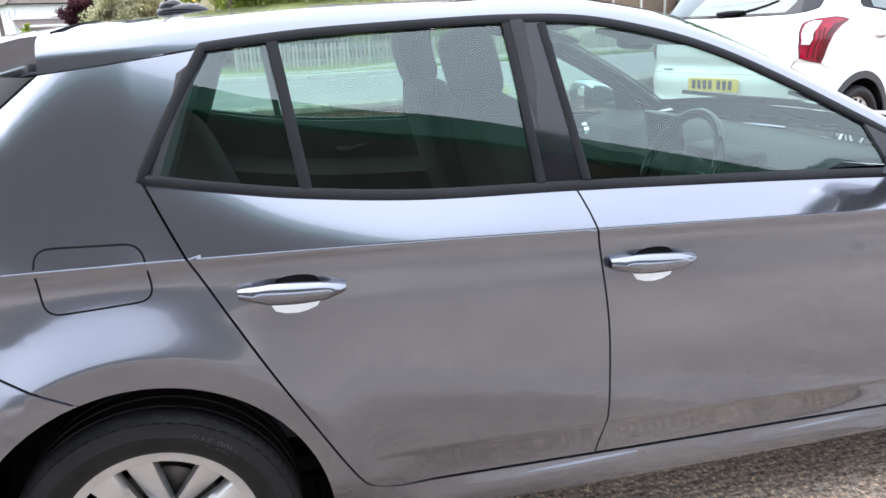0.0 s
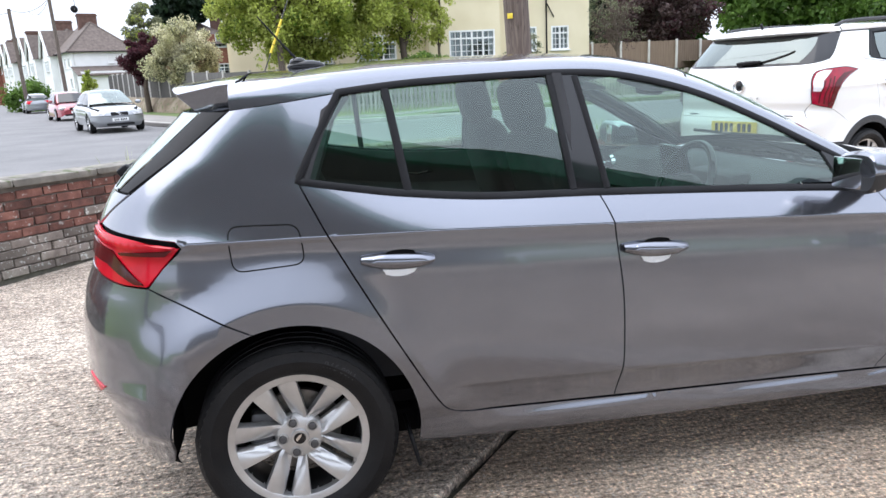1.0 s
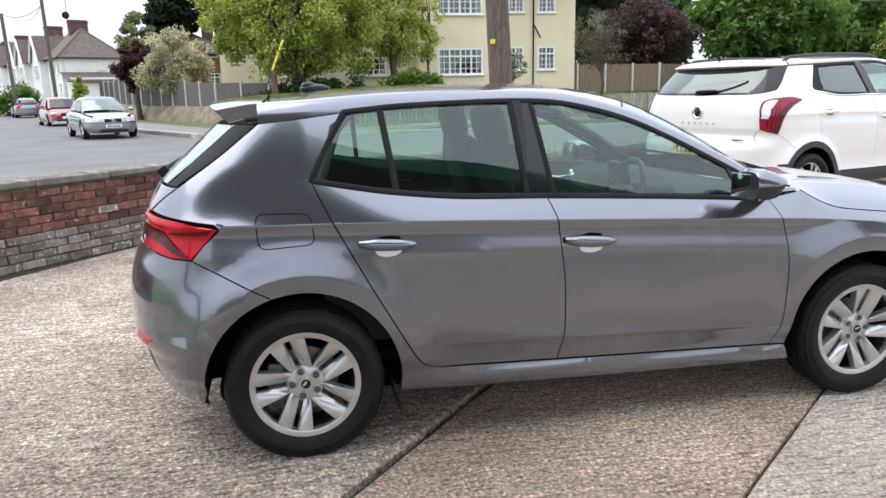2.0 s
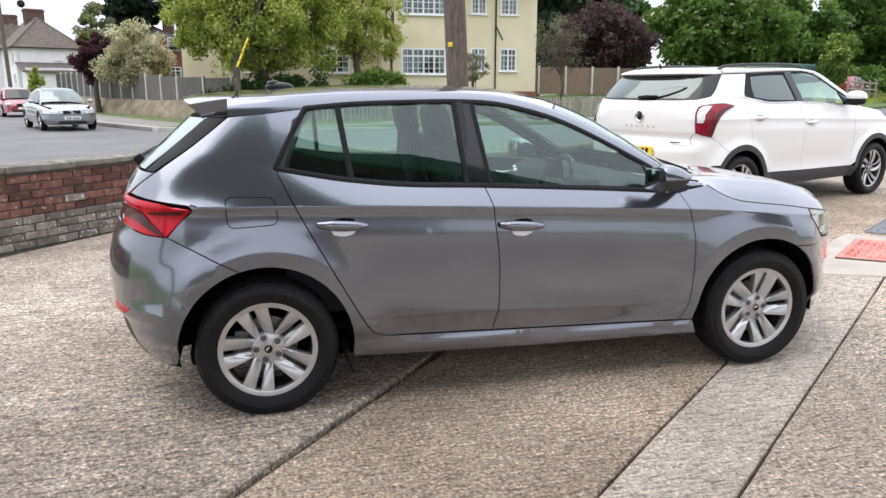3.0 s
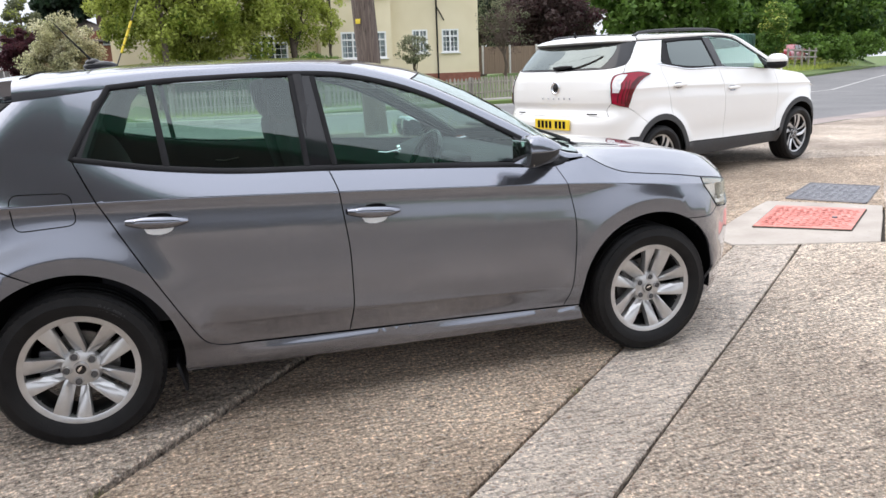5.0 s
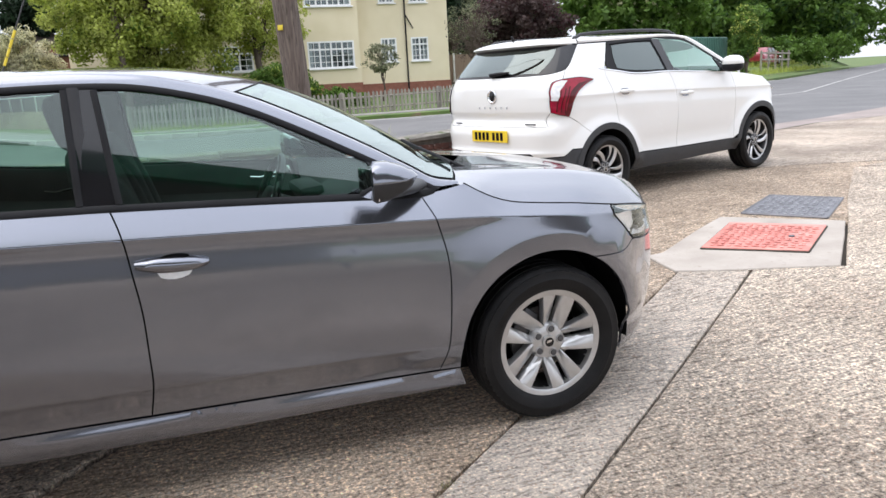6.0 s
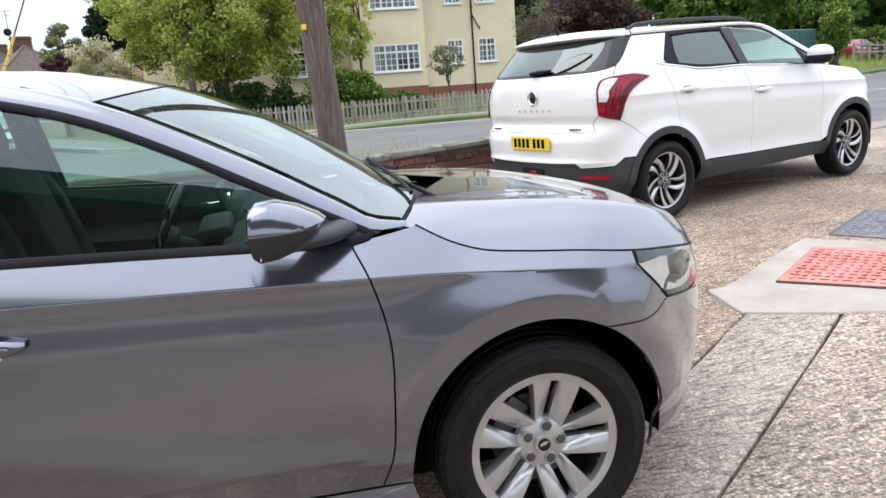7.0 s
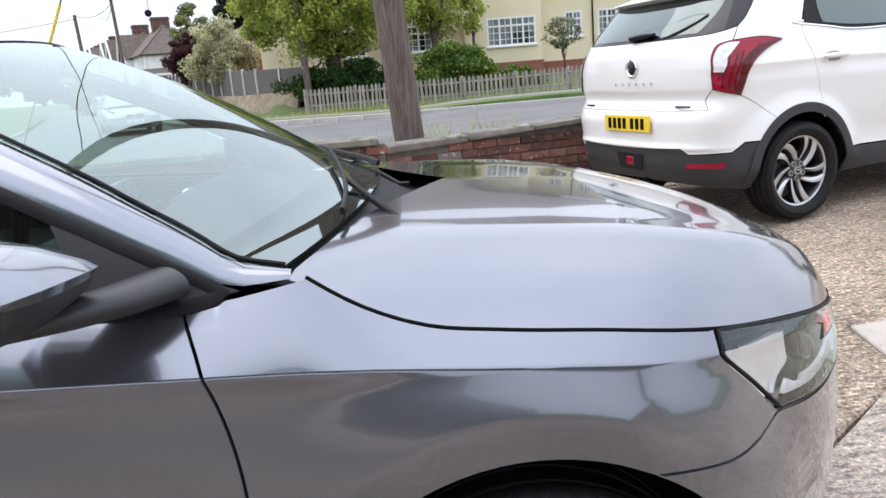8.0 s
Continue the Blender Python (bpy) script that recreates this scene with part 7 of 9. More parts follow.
tree("roadside_tree", (66.0, 70, 1.3), 10, 4.8, (11, 6, 4.6), 0.35, LEAF_MID, 0.34, 150, 100, 9, "broad green roadside trees", second=(LEAF_FRESH, 40))
tree("ivy_column", (31.6, 30.6, 0.7), 5, 2.2, (0.75, 0.7, 2.3), 0.12, LEAF_MID, 0.10, 60, 110, 10, "ivy-covered post like a green column", hollow=0.0, lump=0.6, second=(LEAF_FRESH, 50))
tree("olive_tree", (10.3, 29.2, 0.55), 2.4, 1.75, (0.85, 0.7, 0.95), 0.05, LEAF_OLIVE, 0.05, 46, 50, 11, "small airy olive tree in a front garden", lump=0.30, hollow=0.2)
tree("bare_tree", (15.5, 31.0, 0.75), 4.4, 2.7, (1.7, 1.4, 1.7), 0.07, LEAF_PINKISH, 0.045, 50, 26, 18, "small almost leafless garden tree", limbs=46, lump=0.3, hollow=0.3)
tree("bare_tree", (18.2, 37.5, 1.1), 5, 3.0, (2.2, 1.6, 1.9), 0.08, LEAF_OLIVE, 0.06, 50, 60, 19, "sparse olive green tree behind a garden", limbs=30, hollow=0.3)
tree("hedge_shrub", (27.0, 35.5, 1.0), 1.5, 0.6, (1.5, 0.9, 0.8), 0, LEAF_FRESH, 0.09, 36, 80, 20, "yellowish green shrub by a driveway", "shrub", lump=0.5, hollow=0)
tree("hedge_shrub", (52, 50, 1.4), 2, 0.9, (12, 2, 1.2), 0, LEAF_MID, 0.2, 110, 80, 21, "long green roadside hedge", "hedge", lump=0.7, hollow=0)
tree("hedge_shrub", (-12.9, 50, 0.1), 2.2, 1.35, (0.6, 0.5, 1.5), 0, LEAF_FRESH, 0.09, 30, 90, 22, "light green climber on a fence", "shrub", lump=0.5, hollow=0)
tree("hedge_shrub", (-21.5, 66, 0.0), 2.5, 1.2, (2.6, 1.4, 1.6), 0, LEAF_MID, 0.14, 60, 80, 23, "green garden hedge by the side road", "hedge", lump=0.5, hollow=0)
tree("far_trees", (-52, 140, 0), 10, 5, (16, 6, 5), 0.4, LEAF_DEEP, 0.5, 120, 80, 24, "distant dark green trees", limbs=6)
tree("far_trees", (8, 62, 1), 10, 6.5, (12, 4, 4.5), 0.4, LEAF_DEEP, 0.35, 160, 90, 25, "tall dark green trees behind the houses", limbs=8)
tree("far_trees", (24, 56, 1), 10, 6.5, (9, 4, 5), 0.4, CONIFER, 0.35, 140, 90, 26, "tall dark trees behind the gardens", limbs=8)

tree("far_trees", (32, 62, 1), 10, 5.0, (8, 4, 5), 0.4, LEAF_DEEP, 0.35, 140, 90, 27, "tall dark green trees behind the gardens", limbs=8)

tree("far_trees", (84, 76, 1), 10, 5.5, (15, 5, 6), 0.4, LEAF_MID, 0.4, 150, 100, 28, "broad green trees along the road", limbs=6)

# green shed, grass tufts
bm = bmesh.new()
GREEN_SHEET = surface("faded_green_sheet_metal", [(0.045, 0.12, 0.09), (0.065, 0.16, 0.12)], 0.5, scale=1.5)
block(bm, (0, 0, 0.9), (4.6, 2.4, 2.0), bevel=0.03, segments=1)
shed = thing("green_container", "faded green metal storage container", "container", pose(28.6, 31.8, 0.9, 0, 0, 25))
part("body", bm, GREEN_SHEET, shed)
for k in range(22):
    bm = bmesh.new()
    block(bm, (-2.2 + k * 0.21, -1.215, 0.9), (0.08, 0.03, 1.9), bevel=0.008, segments=1)
    part("rib", bm, GREEN_SHEET, shed)


def tufts(name, spots, n, size, seed, label):
    rng = np.random.default_rng(seed)
    vs, fs = [], []
    for x, y, z, r in spots:
        for _ in range(n):
            a, d = rng.random() * 6.28, r * rng.random() ** 0.5
            p = np.array([x + d * math.cos(a), y + d * math.sin(a), z])
            h = size * (0.5 + rng.random())
            b = rng.random() * 6.28
            side = np.array([math.cos(b), math.sin(b), 0]) * 0.004 * (size / 0.2)
            tip = p + np.array([0.35 * h * math.cos(b * 1.7), 0.35 * h * math.sin(b * 1.7), h])
            k = len(vs)
            vs += [tuple(p - side), tuple(p + side), tuple((p + tip) / 2 + side * 0.7 + [0, 0, h * 0.08]), tuple((p + tip) / 2 - side * 0.7 + [0, 0, h * 0.08]), tuple(tip)]
            fs += [(k, k + 1, k + 2, k + 3), (k + 3, k + 2, k + 4)]
    me = bpy.data.meshes.new(name)
    me.from_pydata(vs, [], fs)
    me.materials.append(LEAF_FRESH)
    return tagged(new(name, me), label, "grass", kind="stuff")


tufts("grass_tuft", [(-0.9, 4.95, 0.06, 0.12), (-1.5, 4.7, 0.06, 0.1), (-2.6, 3.4, 0.06, 0.1), (3.1, 5.35, 0.06, 0.15), (3.6, 5.5, 0.06, 0.25), (3.0, 5.6, 0.06, 0.3), (2.4, 5.3, 0.06, 0.2)], 60, 0.55, 1, "tall green grass tufts behind a brick wall")
tufts("verge_grass", [(x, 23.6 + 0.04 * (x - 6) ** 2 * 0.1, 0.14, 0.9) for x in np.arange(-1.5, 15, 0.8)] + [(x, 25.2, 0.12, 0.8) for x in np.arange(0.5, 15, 0.9)], 90, 0.16, 2, "rough grass on the roadside verge")
tufts("bank_grass", [(x + dx, y + dy, z, 1.6) for x, y in zip(np.arange(26, 62, 1.3), np.interp(np.arange(26, 62, 1.3), [26, 34, 44, 60], [28.5, 34.0, 41.5, 53])) for dx, dy, z in ((-0.4, 0.8, 0.45), (-1.2, 2.2, 0.95), (-2.2, 4.0, 1.25))], 130, 0.42, 4, "long rough grass on the roadside bank")
tufts("joint_weed", [(0.05, -1.27, -0.01, 0.03), (1.98, -1.17, -0.01, 0.03), (-0.9, -2.32, -0.01, 0.03)], 14, 0.03, 3, "tiny weeds growing in the concrete joints")


# ---- inside the hatchback ----
def cushion(bm, centre, size, rot=(0, 0, 0), power=0.55):
    return ball(bm, centre, size, rot, 20, 12, power)


def cabin():
    for y in (-0.37, 0.37):
        s = bmesh.new()
        cushion(s, (1.33, y, 0.58), (0.52, 0.52, 0.20), (0, -8, 0))
        seat = part("front_seat", s, FABRIC, CAR, "dark cloth front seat")
        s = bmesh.new()
        cushion(s, (1.02, y, 0.90), (0.17, 0.50, 0.64), (0, -17, 0))
        cushion(s, (1.06, y - 0.21, 0.86), (0.16, 0.10, 0.50), (0, -17, 0))
        cushion(s, (1.06, y + 0.21, 0.86), (0.16, 0.10, 0.50), (0, -17, 0))
        part("backrest", s, FABRIC, seat)
        s = bmesh.new()
        cushion(s, (0.90, y, 1.285), (0.12, 0.28, 0.20), (0, -14, 0))
        part("headrest", s, FABRIC, seat)
        for k in (-0.06, 0.06):
            s = bmesh.new()
            rod(s, (0.90, y + k, 1.22), (0.93, y + k, 1.12), 0.007, 0.007, 8)
            part("headrest_bar", s, CHROME, seat)
    s = bmesh.new()
    cushion(s, (0.42, 0, 0.60), (0.48, 1.25, 0.20), (0, -6, 0))
    bench = part("rear_bench", s, FABRIC, CAR, "dark cloth rear bench")
    s = bmesh.new()
    cushion(s, (0.14, 0, 0.88), (0.16, 1.26, 0.58), (0, -20, 0))
    part("backrest", s, FABRIC, bench)
    for y in (-0.40, 0.0, 0.40):
        s = bmesh.new()
        cushion(s, (0.02, y, 1.17), (0.10, 0.25, 0.13), (0, -14, 0))
        part("headrest", s, FABRIC, bench)
    s = bmesh.new()
    rows = []
    for x, z in ((1.74, 0.78), (1.70, 0.86), (1.745, 0.945), (1.86, 0.985), (2.05, 0.972), (2.22, 0.945)):
        rows.append([(x + (0.05 if abs(v) < 5 else 0) * (x < 1.8), v * 0.072, z + 0.012 * math.cos(v / 9)) for v in range(-10, 11)])
    sheet(s, rows)
    bmesh.ops.recalc_face_normals(s, faces=s.faces)
    dash = part("dashboard", s, CABIN, CAR, "dark moulded dashboard")
    s = bmesh.new()
    block(s, (1.735, 0.02, 0.985), (0.02, 0.23, 0.145), (0, -10, 0), 0.008)
    part("touch_screen", s, PIANO, dash, "upright black touch screen")
    s = bmesh.new()
    block(s, (1.72, -0.37, 0.965), (0.10, 0.30, 0.05), (0, -6, 0), 0.02)
    part("instrument_hood", s, CABIN, dash)
    for y in (-0.68, 0.68):
        s = bmesh.new()
        rod(s, (1.73, y, 0.90), (1.71, y, 0.90), 0.05, 0.045, 20)
        part("air_vent", s, CHROME, dash)
    # steering wheel
    s = bmesh.new()
    ring = [Vector((0, 0.178 * math.cos(a), 0.178 * math.sin(a))) for a in (2 * math.pi * i / 40 for i in range(41))]
    tube(s, ring, 0.0155, 10, caps=False)
    m = pose(1.56, -0.37, 0.935, 0, 24, 0)
    s.transform(m)
    wheel = part("steering_wheel", s, PIANO, CAR, "black two-spoke steering wheel")
    s = bmesh.new()
    cushion(s, (0.015, 0, -0.01), (0.06, 0.15, 0.13))
    block(s, (0.01, 0, -0.01), (0.02, 0.33, 0.035), bevel=0.008)
    block(s, (0.01, 0, -0.09), (0.02, 0.05, 0.15), bevel=0.008)
    s.transform(m)
    part("wheel_boss", s, CABIN, wheel)
    s = bmesh.new()
    tube(s, [(1.58, -0.37, 0.93), (1.78, -0.37, 0.85)], 0.035, 10)
    part("steering_column", s, CABIN, wheel)
    for side in (1, -1):
        s = bmesh.new()
        rows = []
        for x in np.arange(0.10, 2.05, 0.05):
            zb = curve_at(FAB.belt, x)
            w = FAB.wide(float(x), zb - 0.01)
            rows.append([(x, -(w - 0.02) * side, zb - 0.004), (x, -(w - 0.055) * side, zb - 0.002), (x, -(w - 0.075) * side, zb - 0.05), (x, -(w - 0.06) * side, zb - 0.16), (x, -(w - 0.12) * side, zb - 0.22), (x, -(w - 0.10) * side, 0.42)])
        sheet(s, rows)
        lin = part("door_lining", s, CABIN, CAR, "dark door lining")
        for x in (0.62, 1.60):
            s = bmesh.new()
            tube(s, [(x, -0.70 * side, 0.94 - 0.02 * x), (x + 0.05, -0.685 * side, 0.935 - 0.02 * x), (x + 0.13, -0.70 * side, 0.945 - 0.02 * x)], 0.008, 8)
            part("inner_handle", s, CHROME, lin)
        # pillar trims and seat belt
        for pts, r in (([(0.98, -0.755 * side, 1.03), (0.97, -0.66 * side, 1.24), (0.965, -0.585 * side, 1.385)], 0.045), ([(0.06, -0.72 * side, 1.10), (0.14, -0.62 * side, 1.30), (0.2, -0.56 * side, 1.37)], 0.075), ([(2.12, -0.72 * side, 0.985), (1.85, -0.635 * side, 1.15), (1.55, -0.56 * side, 1.30), (1.3, -0.53 * side, 1.39)], 0.03)):
            s = bmesh.new()
            tube(s, pts, r, 10, flat=0.6)
            part("pillar_trim", s, CABIN, CAR)
        s = bmesh.new()
        sheet(s, [[(0.975, -0.61 * side, 1.30), (1.02, -0.61 * side, 1.30)], [(1.00, -0.66 * side, 1.05), (1.045, -0.66 * side, 1.05)], [(1.02, -0.68 * side, 0.75), (1.065, -0.68 * side, 0.75)]])
        part("seat_belt", s, GREY_TRIM, CAR)
    # rear quarter insides, parcel shelf, headlining, mirror
    s = bmesh.new()
    block(s, (-0.22, 0, 1.03), (0.46, 1.20, 0.03), bevel=0.01)
    part("parcel_shelf", s, CABIN, CAR)
    s = bmesh.new()
    sheet(s, [[roof_at(float(x), v / 12) * Vector((1, 0.97, 1)) - Vector((0, 0, 0.035)) for v in range(-12, 13)] for x in np.linspace(-0.02, 1.42, 20)])
    part("headlining", s, CABIN_LIGHT, CAR)
    s = bmesh.new()
    cushion(s, (1.60, 0, 1.315), (0.035, 0.24, 0.065), (0, 10, 0))
    rod(s, (1.62, 0, 1.33), (1.66, 0, 1.385), 0.012, 0.012, 8)
    part("rear_view_mirror", s, CABIN, CAR)
    for y in (-0.37, 0.37):
        s = bmesh.new()
        block(s, (1.42, y, 1.335), (0.14, 0.34, 0.014), (0, 18, 0), 0.006)
        part("sun_visor", s, CABIN_LIGHT, CAR)
    s = bmesh.new()
    block(s, (1.45, 0, 0.50), (1.0, 0.22, 0.30), bevel=0.03)
    rod(s, (1.62, -0.02, 0.65), (1.60, -0.02, 0.76), 0.012, 0.02, 10)
    part("centre_console", s, CABIN, CAR)
    s = bmesh.new()
    block(s, (1.0, 0, 0.36), (2.3, 1.45, 0.04))
    part("cabin_floor", s, VOID, CAR)


cabin()


# ---- the white crossover ----
SUV = thing("white_crossover", "white crossover car with black cladding and alloy wheels", "car", pose(4.865, 3.62, 0.108, 0, -1.1, 17))
SH, SW = 0.325, 2.60
TIV = Shell(
    crease=[(-0.7, 1.05), (0.3, 1.035), (1.2, 1.0), (2.2, 0.955), (3.2, 0.92)],
    belt=[(-0.5, 1.25), (0.3, 1.22), (0.94, 1.185), (1.6, 1.15), (2.1, 1.125), (2.6, 1.07), (3.2, 0.97)],
    belt_width=[(-0.6, 0.83), (0.5, 0.835), (1.5, 0.84), (2.4, 0.82), (3.2, 0.78)],
    lower=[(0.16, 0.80), (0.25, 0.845), (0.40, 0.868), (0.47, 0.862), (0.60, 0.872), (0.75, 0.882)],
    crease_width=0.882,
    taper=[(-0.7, 0.965), (0.0, 0.99), (1.2, 1.0), (2.4, 0.995), (3.2, 0.96)],
    rear=[(0.2, -0.62), (0.35, -0.71), (0.44, -0.745), (0.51, -0.75), (0.54, -0.765), (0.58, -0.75), (0.70, -0.755), (0.76, -0.74), (0.82, -0.695), (0.85, -0.68), (0.88, -0.682), (0.91, -0.70), (1.0, -0.705), (1.14, -0.70), (1.18, -0.685), (1.25, -0.65), (1.5, -0.45), (1.6, -0.37)],
    rear_turn=[(0.2, -0.26), (1.0, -0.28), (1.2, -0.22), (1.6, 0.02)], rear_power=[(0.2, 3.2), (1.0, 3.4), (1.6, 3.0)],
    front=[(0.2, 3.30), (0.5, 3.42), (0.8, 3.40), (1.0, 3.25), (1.1, 3.1)],
    front_turn=2.75, front_power=2.2, wheels=[(0, SH), (SW, SH)], flare=(0.905, 0.44, 0.35), glass_slope=0.47, swells=((-0.25, 1.03, 0.40, 0.09, 0.012), (0.3, 0.93, 0.5, 0.10, 0.006), (1.1, 0.55, 0.9, 0.07, -0.006)))


def suv_roof(x, v):
    z = curve_at([(-0.50, 1.50), (-0.40, 1.535), (0.3, 1.565), (1.0, 1.565), (1.5, 1.535), (2.0, 1.31), (2.5, 1.06)], x)
    w = abs(TIV.on(max(-0.2, min(x, 2.2)), min(z - 0.045, 1.5)).y) - 0.035
    bow = 0.14 * max(0.0, min(1.0, (x - 0.9) / 0.7))
    k = 1 - v * v
    return Vector((x + bow * k - 0.07 * k * (x < 0.0) * (-x) / 0.5, -w * v, z + 0.035 * k))


def build_suv():
    C = 1
    r = 0.385
    top = [(-0.16, 1.512), (0.22, 1.517), (0.7, 1.527), (1.2, 1.533), (1.48, 1.508), (1.75, 1.385), (2.0, 1.25), (2.22, 1.135)]
    door_rear = [(0.06, 1.272, C), (0.046, 1.2), (0.08, 1.11), (0.135, 0.9), (0.165, 0.734, C)]
    b_gap = [(1.0, 1.186, C), (1.03, 1.10), (1.08, 0.91), (1.098, 0.6), (1.098, 0.416, C)]
    f_gap = [(2.10, 1.127, C), (2.13, 0.9), (2.13, 0.62), (2.10, 0.398, C)]
    belt_rear, belt_front = [(0.06, 1.272, C), (0.30, 1.218), (0.52, 1.192), (1.0, 1.186, C)], [(1.0, 1.186, C), (1.5, 1.155), (2.10, 1.127, C)]
    lamp_front = [(-0.14, 1.18, C), (-0.28, 1.13), (-0.40, 1.055), (-0.45, 0.95), (-0.475, 0.868, C)]
    lamp_top = [(-0.14, 1.18, C), (-0.30, 1.207), (-0.48, 1.20, C)]
    lamp_rear = [(-0.48, 1.20, C), (-0.56, 1.175), (-0.598, 1.10), (-0.605, 1.0), (-0.60, 0.915, C)]
    lamp_foot = [(-0.60, 0.915, C), (-0.55, 0.893), (-0.475, 0.868, C)]
    seam = [(-0.475, 0.868, C), (-0.35, 0.79), (-0.2333, 0.698, C)]
    hatch = [(-0.60, 0.915, C), (-0.612, 0.85), (-0.625, 0.787, C)]
    glass_side = [(-0.165, 1.508, C), (-0.24, 1.44), (-0.34, 1.345), (-0.42, 1.285, C)]
    glass_foot = [(-0.42, 1.285, C), (-0.50, 1.264), (-0.57, 1.25), (-0.63, 1.245, C)]

    def back(line):
        return line[::-1]
    for side in (1, -1):
        body = TIV.skin("rear_wing", [*door_rear, *arc(0, SH, 0.44, 68, 122)[1:-1], *back(seam), *back(lamp_front)[1:], *lamp_top[1:], *back(glass_side), (0.225, 1.512, C), (0.14, 1.39)], WHITE_PAINT, SUV, side)
        rd = TIV.skin("rear_door", [*belt_rear, *b_gap[1:], (0.43, 0.435, C), *arc(0, SH, 0.44, 14, 68)[1:-1], *back(door_rear)[:-1]], WHITE_PAINT, SUV, side)
        fd = TIV.skin("front_door", [*belt_front, *f_gap[1:], *back(b_gap)[:-1]], WHITE_PAINT, SUV, side)
        TIV.skin("front_wing", [(2.10, 1.127, C), (2.5, 1.08), (3.0, 1.0), (3.15, 0.93, C), (3.02, 0.78), (3.05, 0.55, C), *arc(SW, SH, 0.44, 35, 165), *back(f_gap)[:-1]], WHITE_PAINT, SUV, side)
        TIV.skin("rear_bumper", [*seam, *arc(0, SH, 0.44, 122, 146)[1:], (-0.46, 0.572, C), (-0.53, 0.512, C), (-0.69, 0.502, C), (-0.72, 0.542, C), (-9, 0.53, C), (-9, 0.785, C), *back(hatch), *lamp_foot[1:-1]], WHITE_PAINT, SUV, side)
        TIV.skin("bumper_cladding", [*arc(0, SH, r, 187, 148), (-0.37, 0.568, C), (-0.46, 0.568, C), (-0.53, 0.508, C), (-0.69, 0.498, C), (-0.72, 0.538, C), (-9, 0.526, C), (-9, 0.30, C), (-0.60, 0.285, C), (-0.5, 0.265), (-0.39, 0.27, C)], GREY_TRIM, SUV, side, label="black plastic lower bumper")
        TIV.skin("bumper_reflector", [(-0.56, 0.445, C), (-0.69, 0.442, C), (-0.69, 0.412, C), (-0.56, 0.412, C)], CRIMSON_LENS, SUV, side, lift=0.004, gap=0)
        TIV.skin("arch_cladding", [*arc(0, SH, 0.445, -8, 188), *arc(0, SH, r, 188, -8)], GREY_TRIM, SUV, side, gap=0, lift=0.006, label="black plastic wheel arch trim")
        TIV.skin("arch_cladding", [*arc(SW, SH, 0.445, -8, 188), *arc(SW, SH, r, 188, -8)], GREY_TRIM, SUV, side, gap=0, lift=0.006, label="black plastic wheel arch trim")
        TIV.skin("side_skirt", [(0.40, 0.43, C), (1.2, 0.41), (2.18, 0.395, C), (2.22, 0.27, C), (0.38, 0.27, C)], GREY_TRIM, SUV, side, lift=0.004, label="black plastic side skirt")
        TIV.skin("front_bumper", [(3.06, 0.55, C), (3.03, 0.78), (3.16, 0.92, C), (9, 0.92, C), (9, 0.22, C), (2.98, 0.25, C), *arc(SW, SH, 0.44, -6, 30)], WHITE_PAINT, SUV, side)
        TIV.skin("tailgate", [*lamp_rear, *hatch[1:], (-9, 0.787, C), (-9, 1.243, C), *back(glass_foot)], WHITE_PAINT, SUV, side)
        # tail lamp
        lamp = TIV.skin("tail_lamp", [*lamp_top, *lamp_rear[1:], *lamp_foot[1:], *back(lamp_front)[1:-1]], CRIMSON_LENS, SUV, side, lift=0.010, label="red tail lamp with a clear inner corner")
        TIV.skin("clear_corner", [(-0.50, 1.188, C), (-0.555, 1.165), (-0.59, 1.10), (-0.598, 1.02, C), (-0.555, 1.015, C), (-0.535, 1.10, C), (-0.45, 1.185, C)], CLEAR_LENS, lamp, side, lift=0.014, gap=0)
        TIV.skin("dark_edge", [(-0.17, 1.178, C), (-0.29, 1.138), (-0.41, 1.06), (-0.458, 0.95), (-0.48, 0.88, C), (-0.51, 0.885, C), (-0.49, 0.96), (-0.45, 1.08), (-0.34, 1.155, C)], DARK_RED_LENS, lamp, side, lift=0.014, gap=0)
        for k in range(3):
            TIV.strip("light_guide", [(-0.565 + 0.03 * k, 0.92 - 0.008 * k), (-0.560 + 0.03 * k, 1.0), (-0.52 + 0.04 * k, 1.10 + 0.015 * k)], 0.010, 0.004, DARK_RED_LENS, lamp, side, lift=0.012)
        TIV.strip("lamp_seal", [*lamp_top, *lamp_rear[1:], *lamp_foot[1:], *back(lamp_front)[1:-1]], 0.006, 0.010, BLACK_TRIM, lamp, side, closed=True)
        # windows
        screen = TIV.skin("rear_screen", [*glass_side, *glass_foot[1:], (-9, 1.243, C), (-9, 1.506, C)], PIANO, SUV, side, label="dark wraparound rear glass")
        TIV.skin("clear_pane", [(-0.36, 1.475, C), (-0.43, 1.40), (-0.52, 1.32), (-0.585, 1.262, C), (-9, 1.262, C), (-9, 1.482, C)], DARK_GLASS, screen, side, lift=0.002, depth=0.002)
        rear_dlo = [(0.09, 1.28, C), (0.33, 1.225), (0.54, 1.203), (0.985, 1.192, C), (0.93, 1.515, C), (0.6, 1.515), (0.245, 1.50, C), (0.16, 1.39)]
        TIV.skin("window_frame", rear_dlo, BLACK_TRIM, rd, side, gap=0.001, lift=-0.010, depth=0.002, label="black window surround")
        TIV.skin("rear_door_window", [(0.29, 1.253, C), (0.54, 1.226), (0.955, 1.214, C), (0.90, 1.495, C), (0.6, 1.495), (0.285, 1.482, C), (0.245, 1.36), (0.245, 1.262, C)], DARK_GLASS, rd, side, lift=-0.006, depth=0.002, label="dark tinted side window")
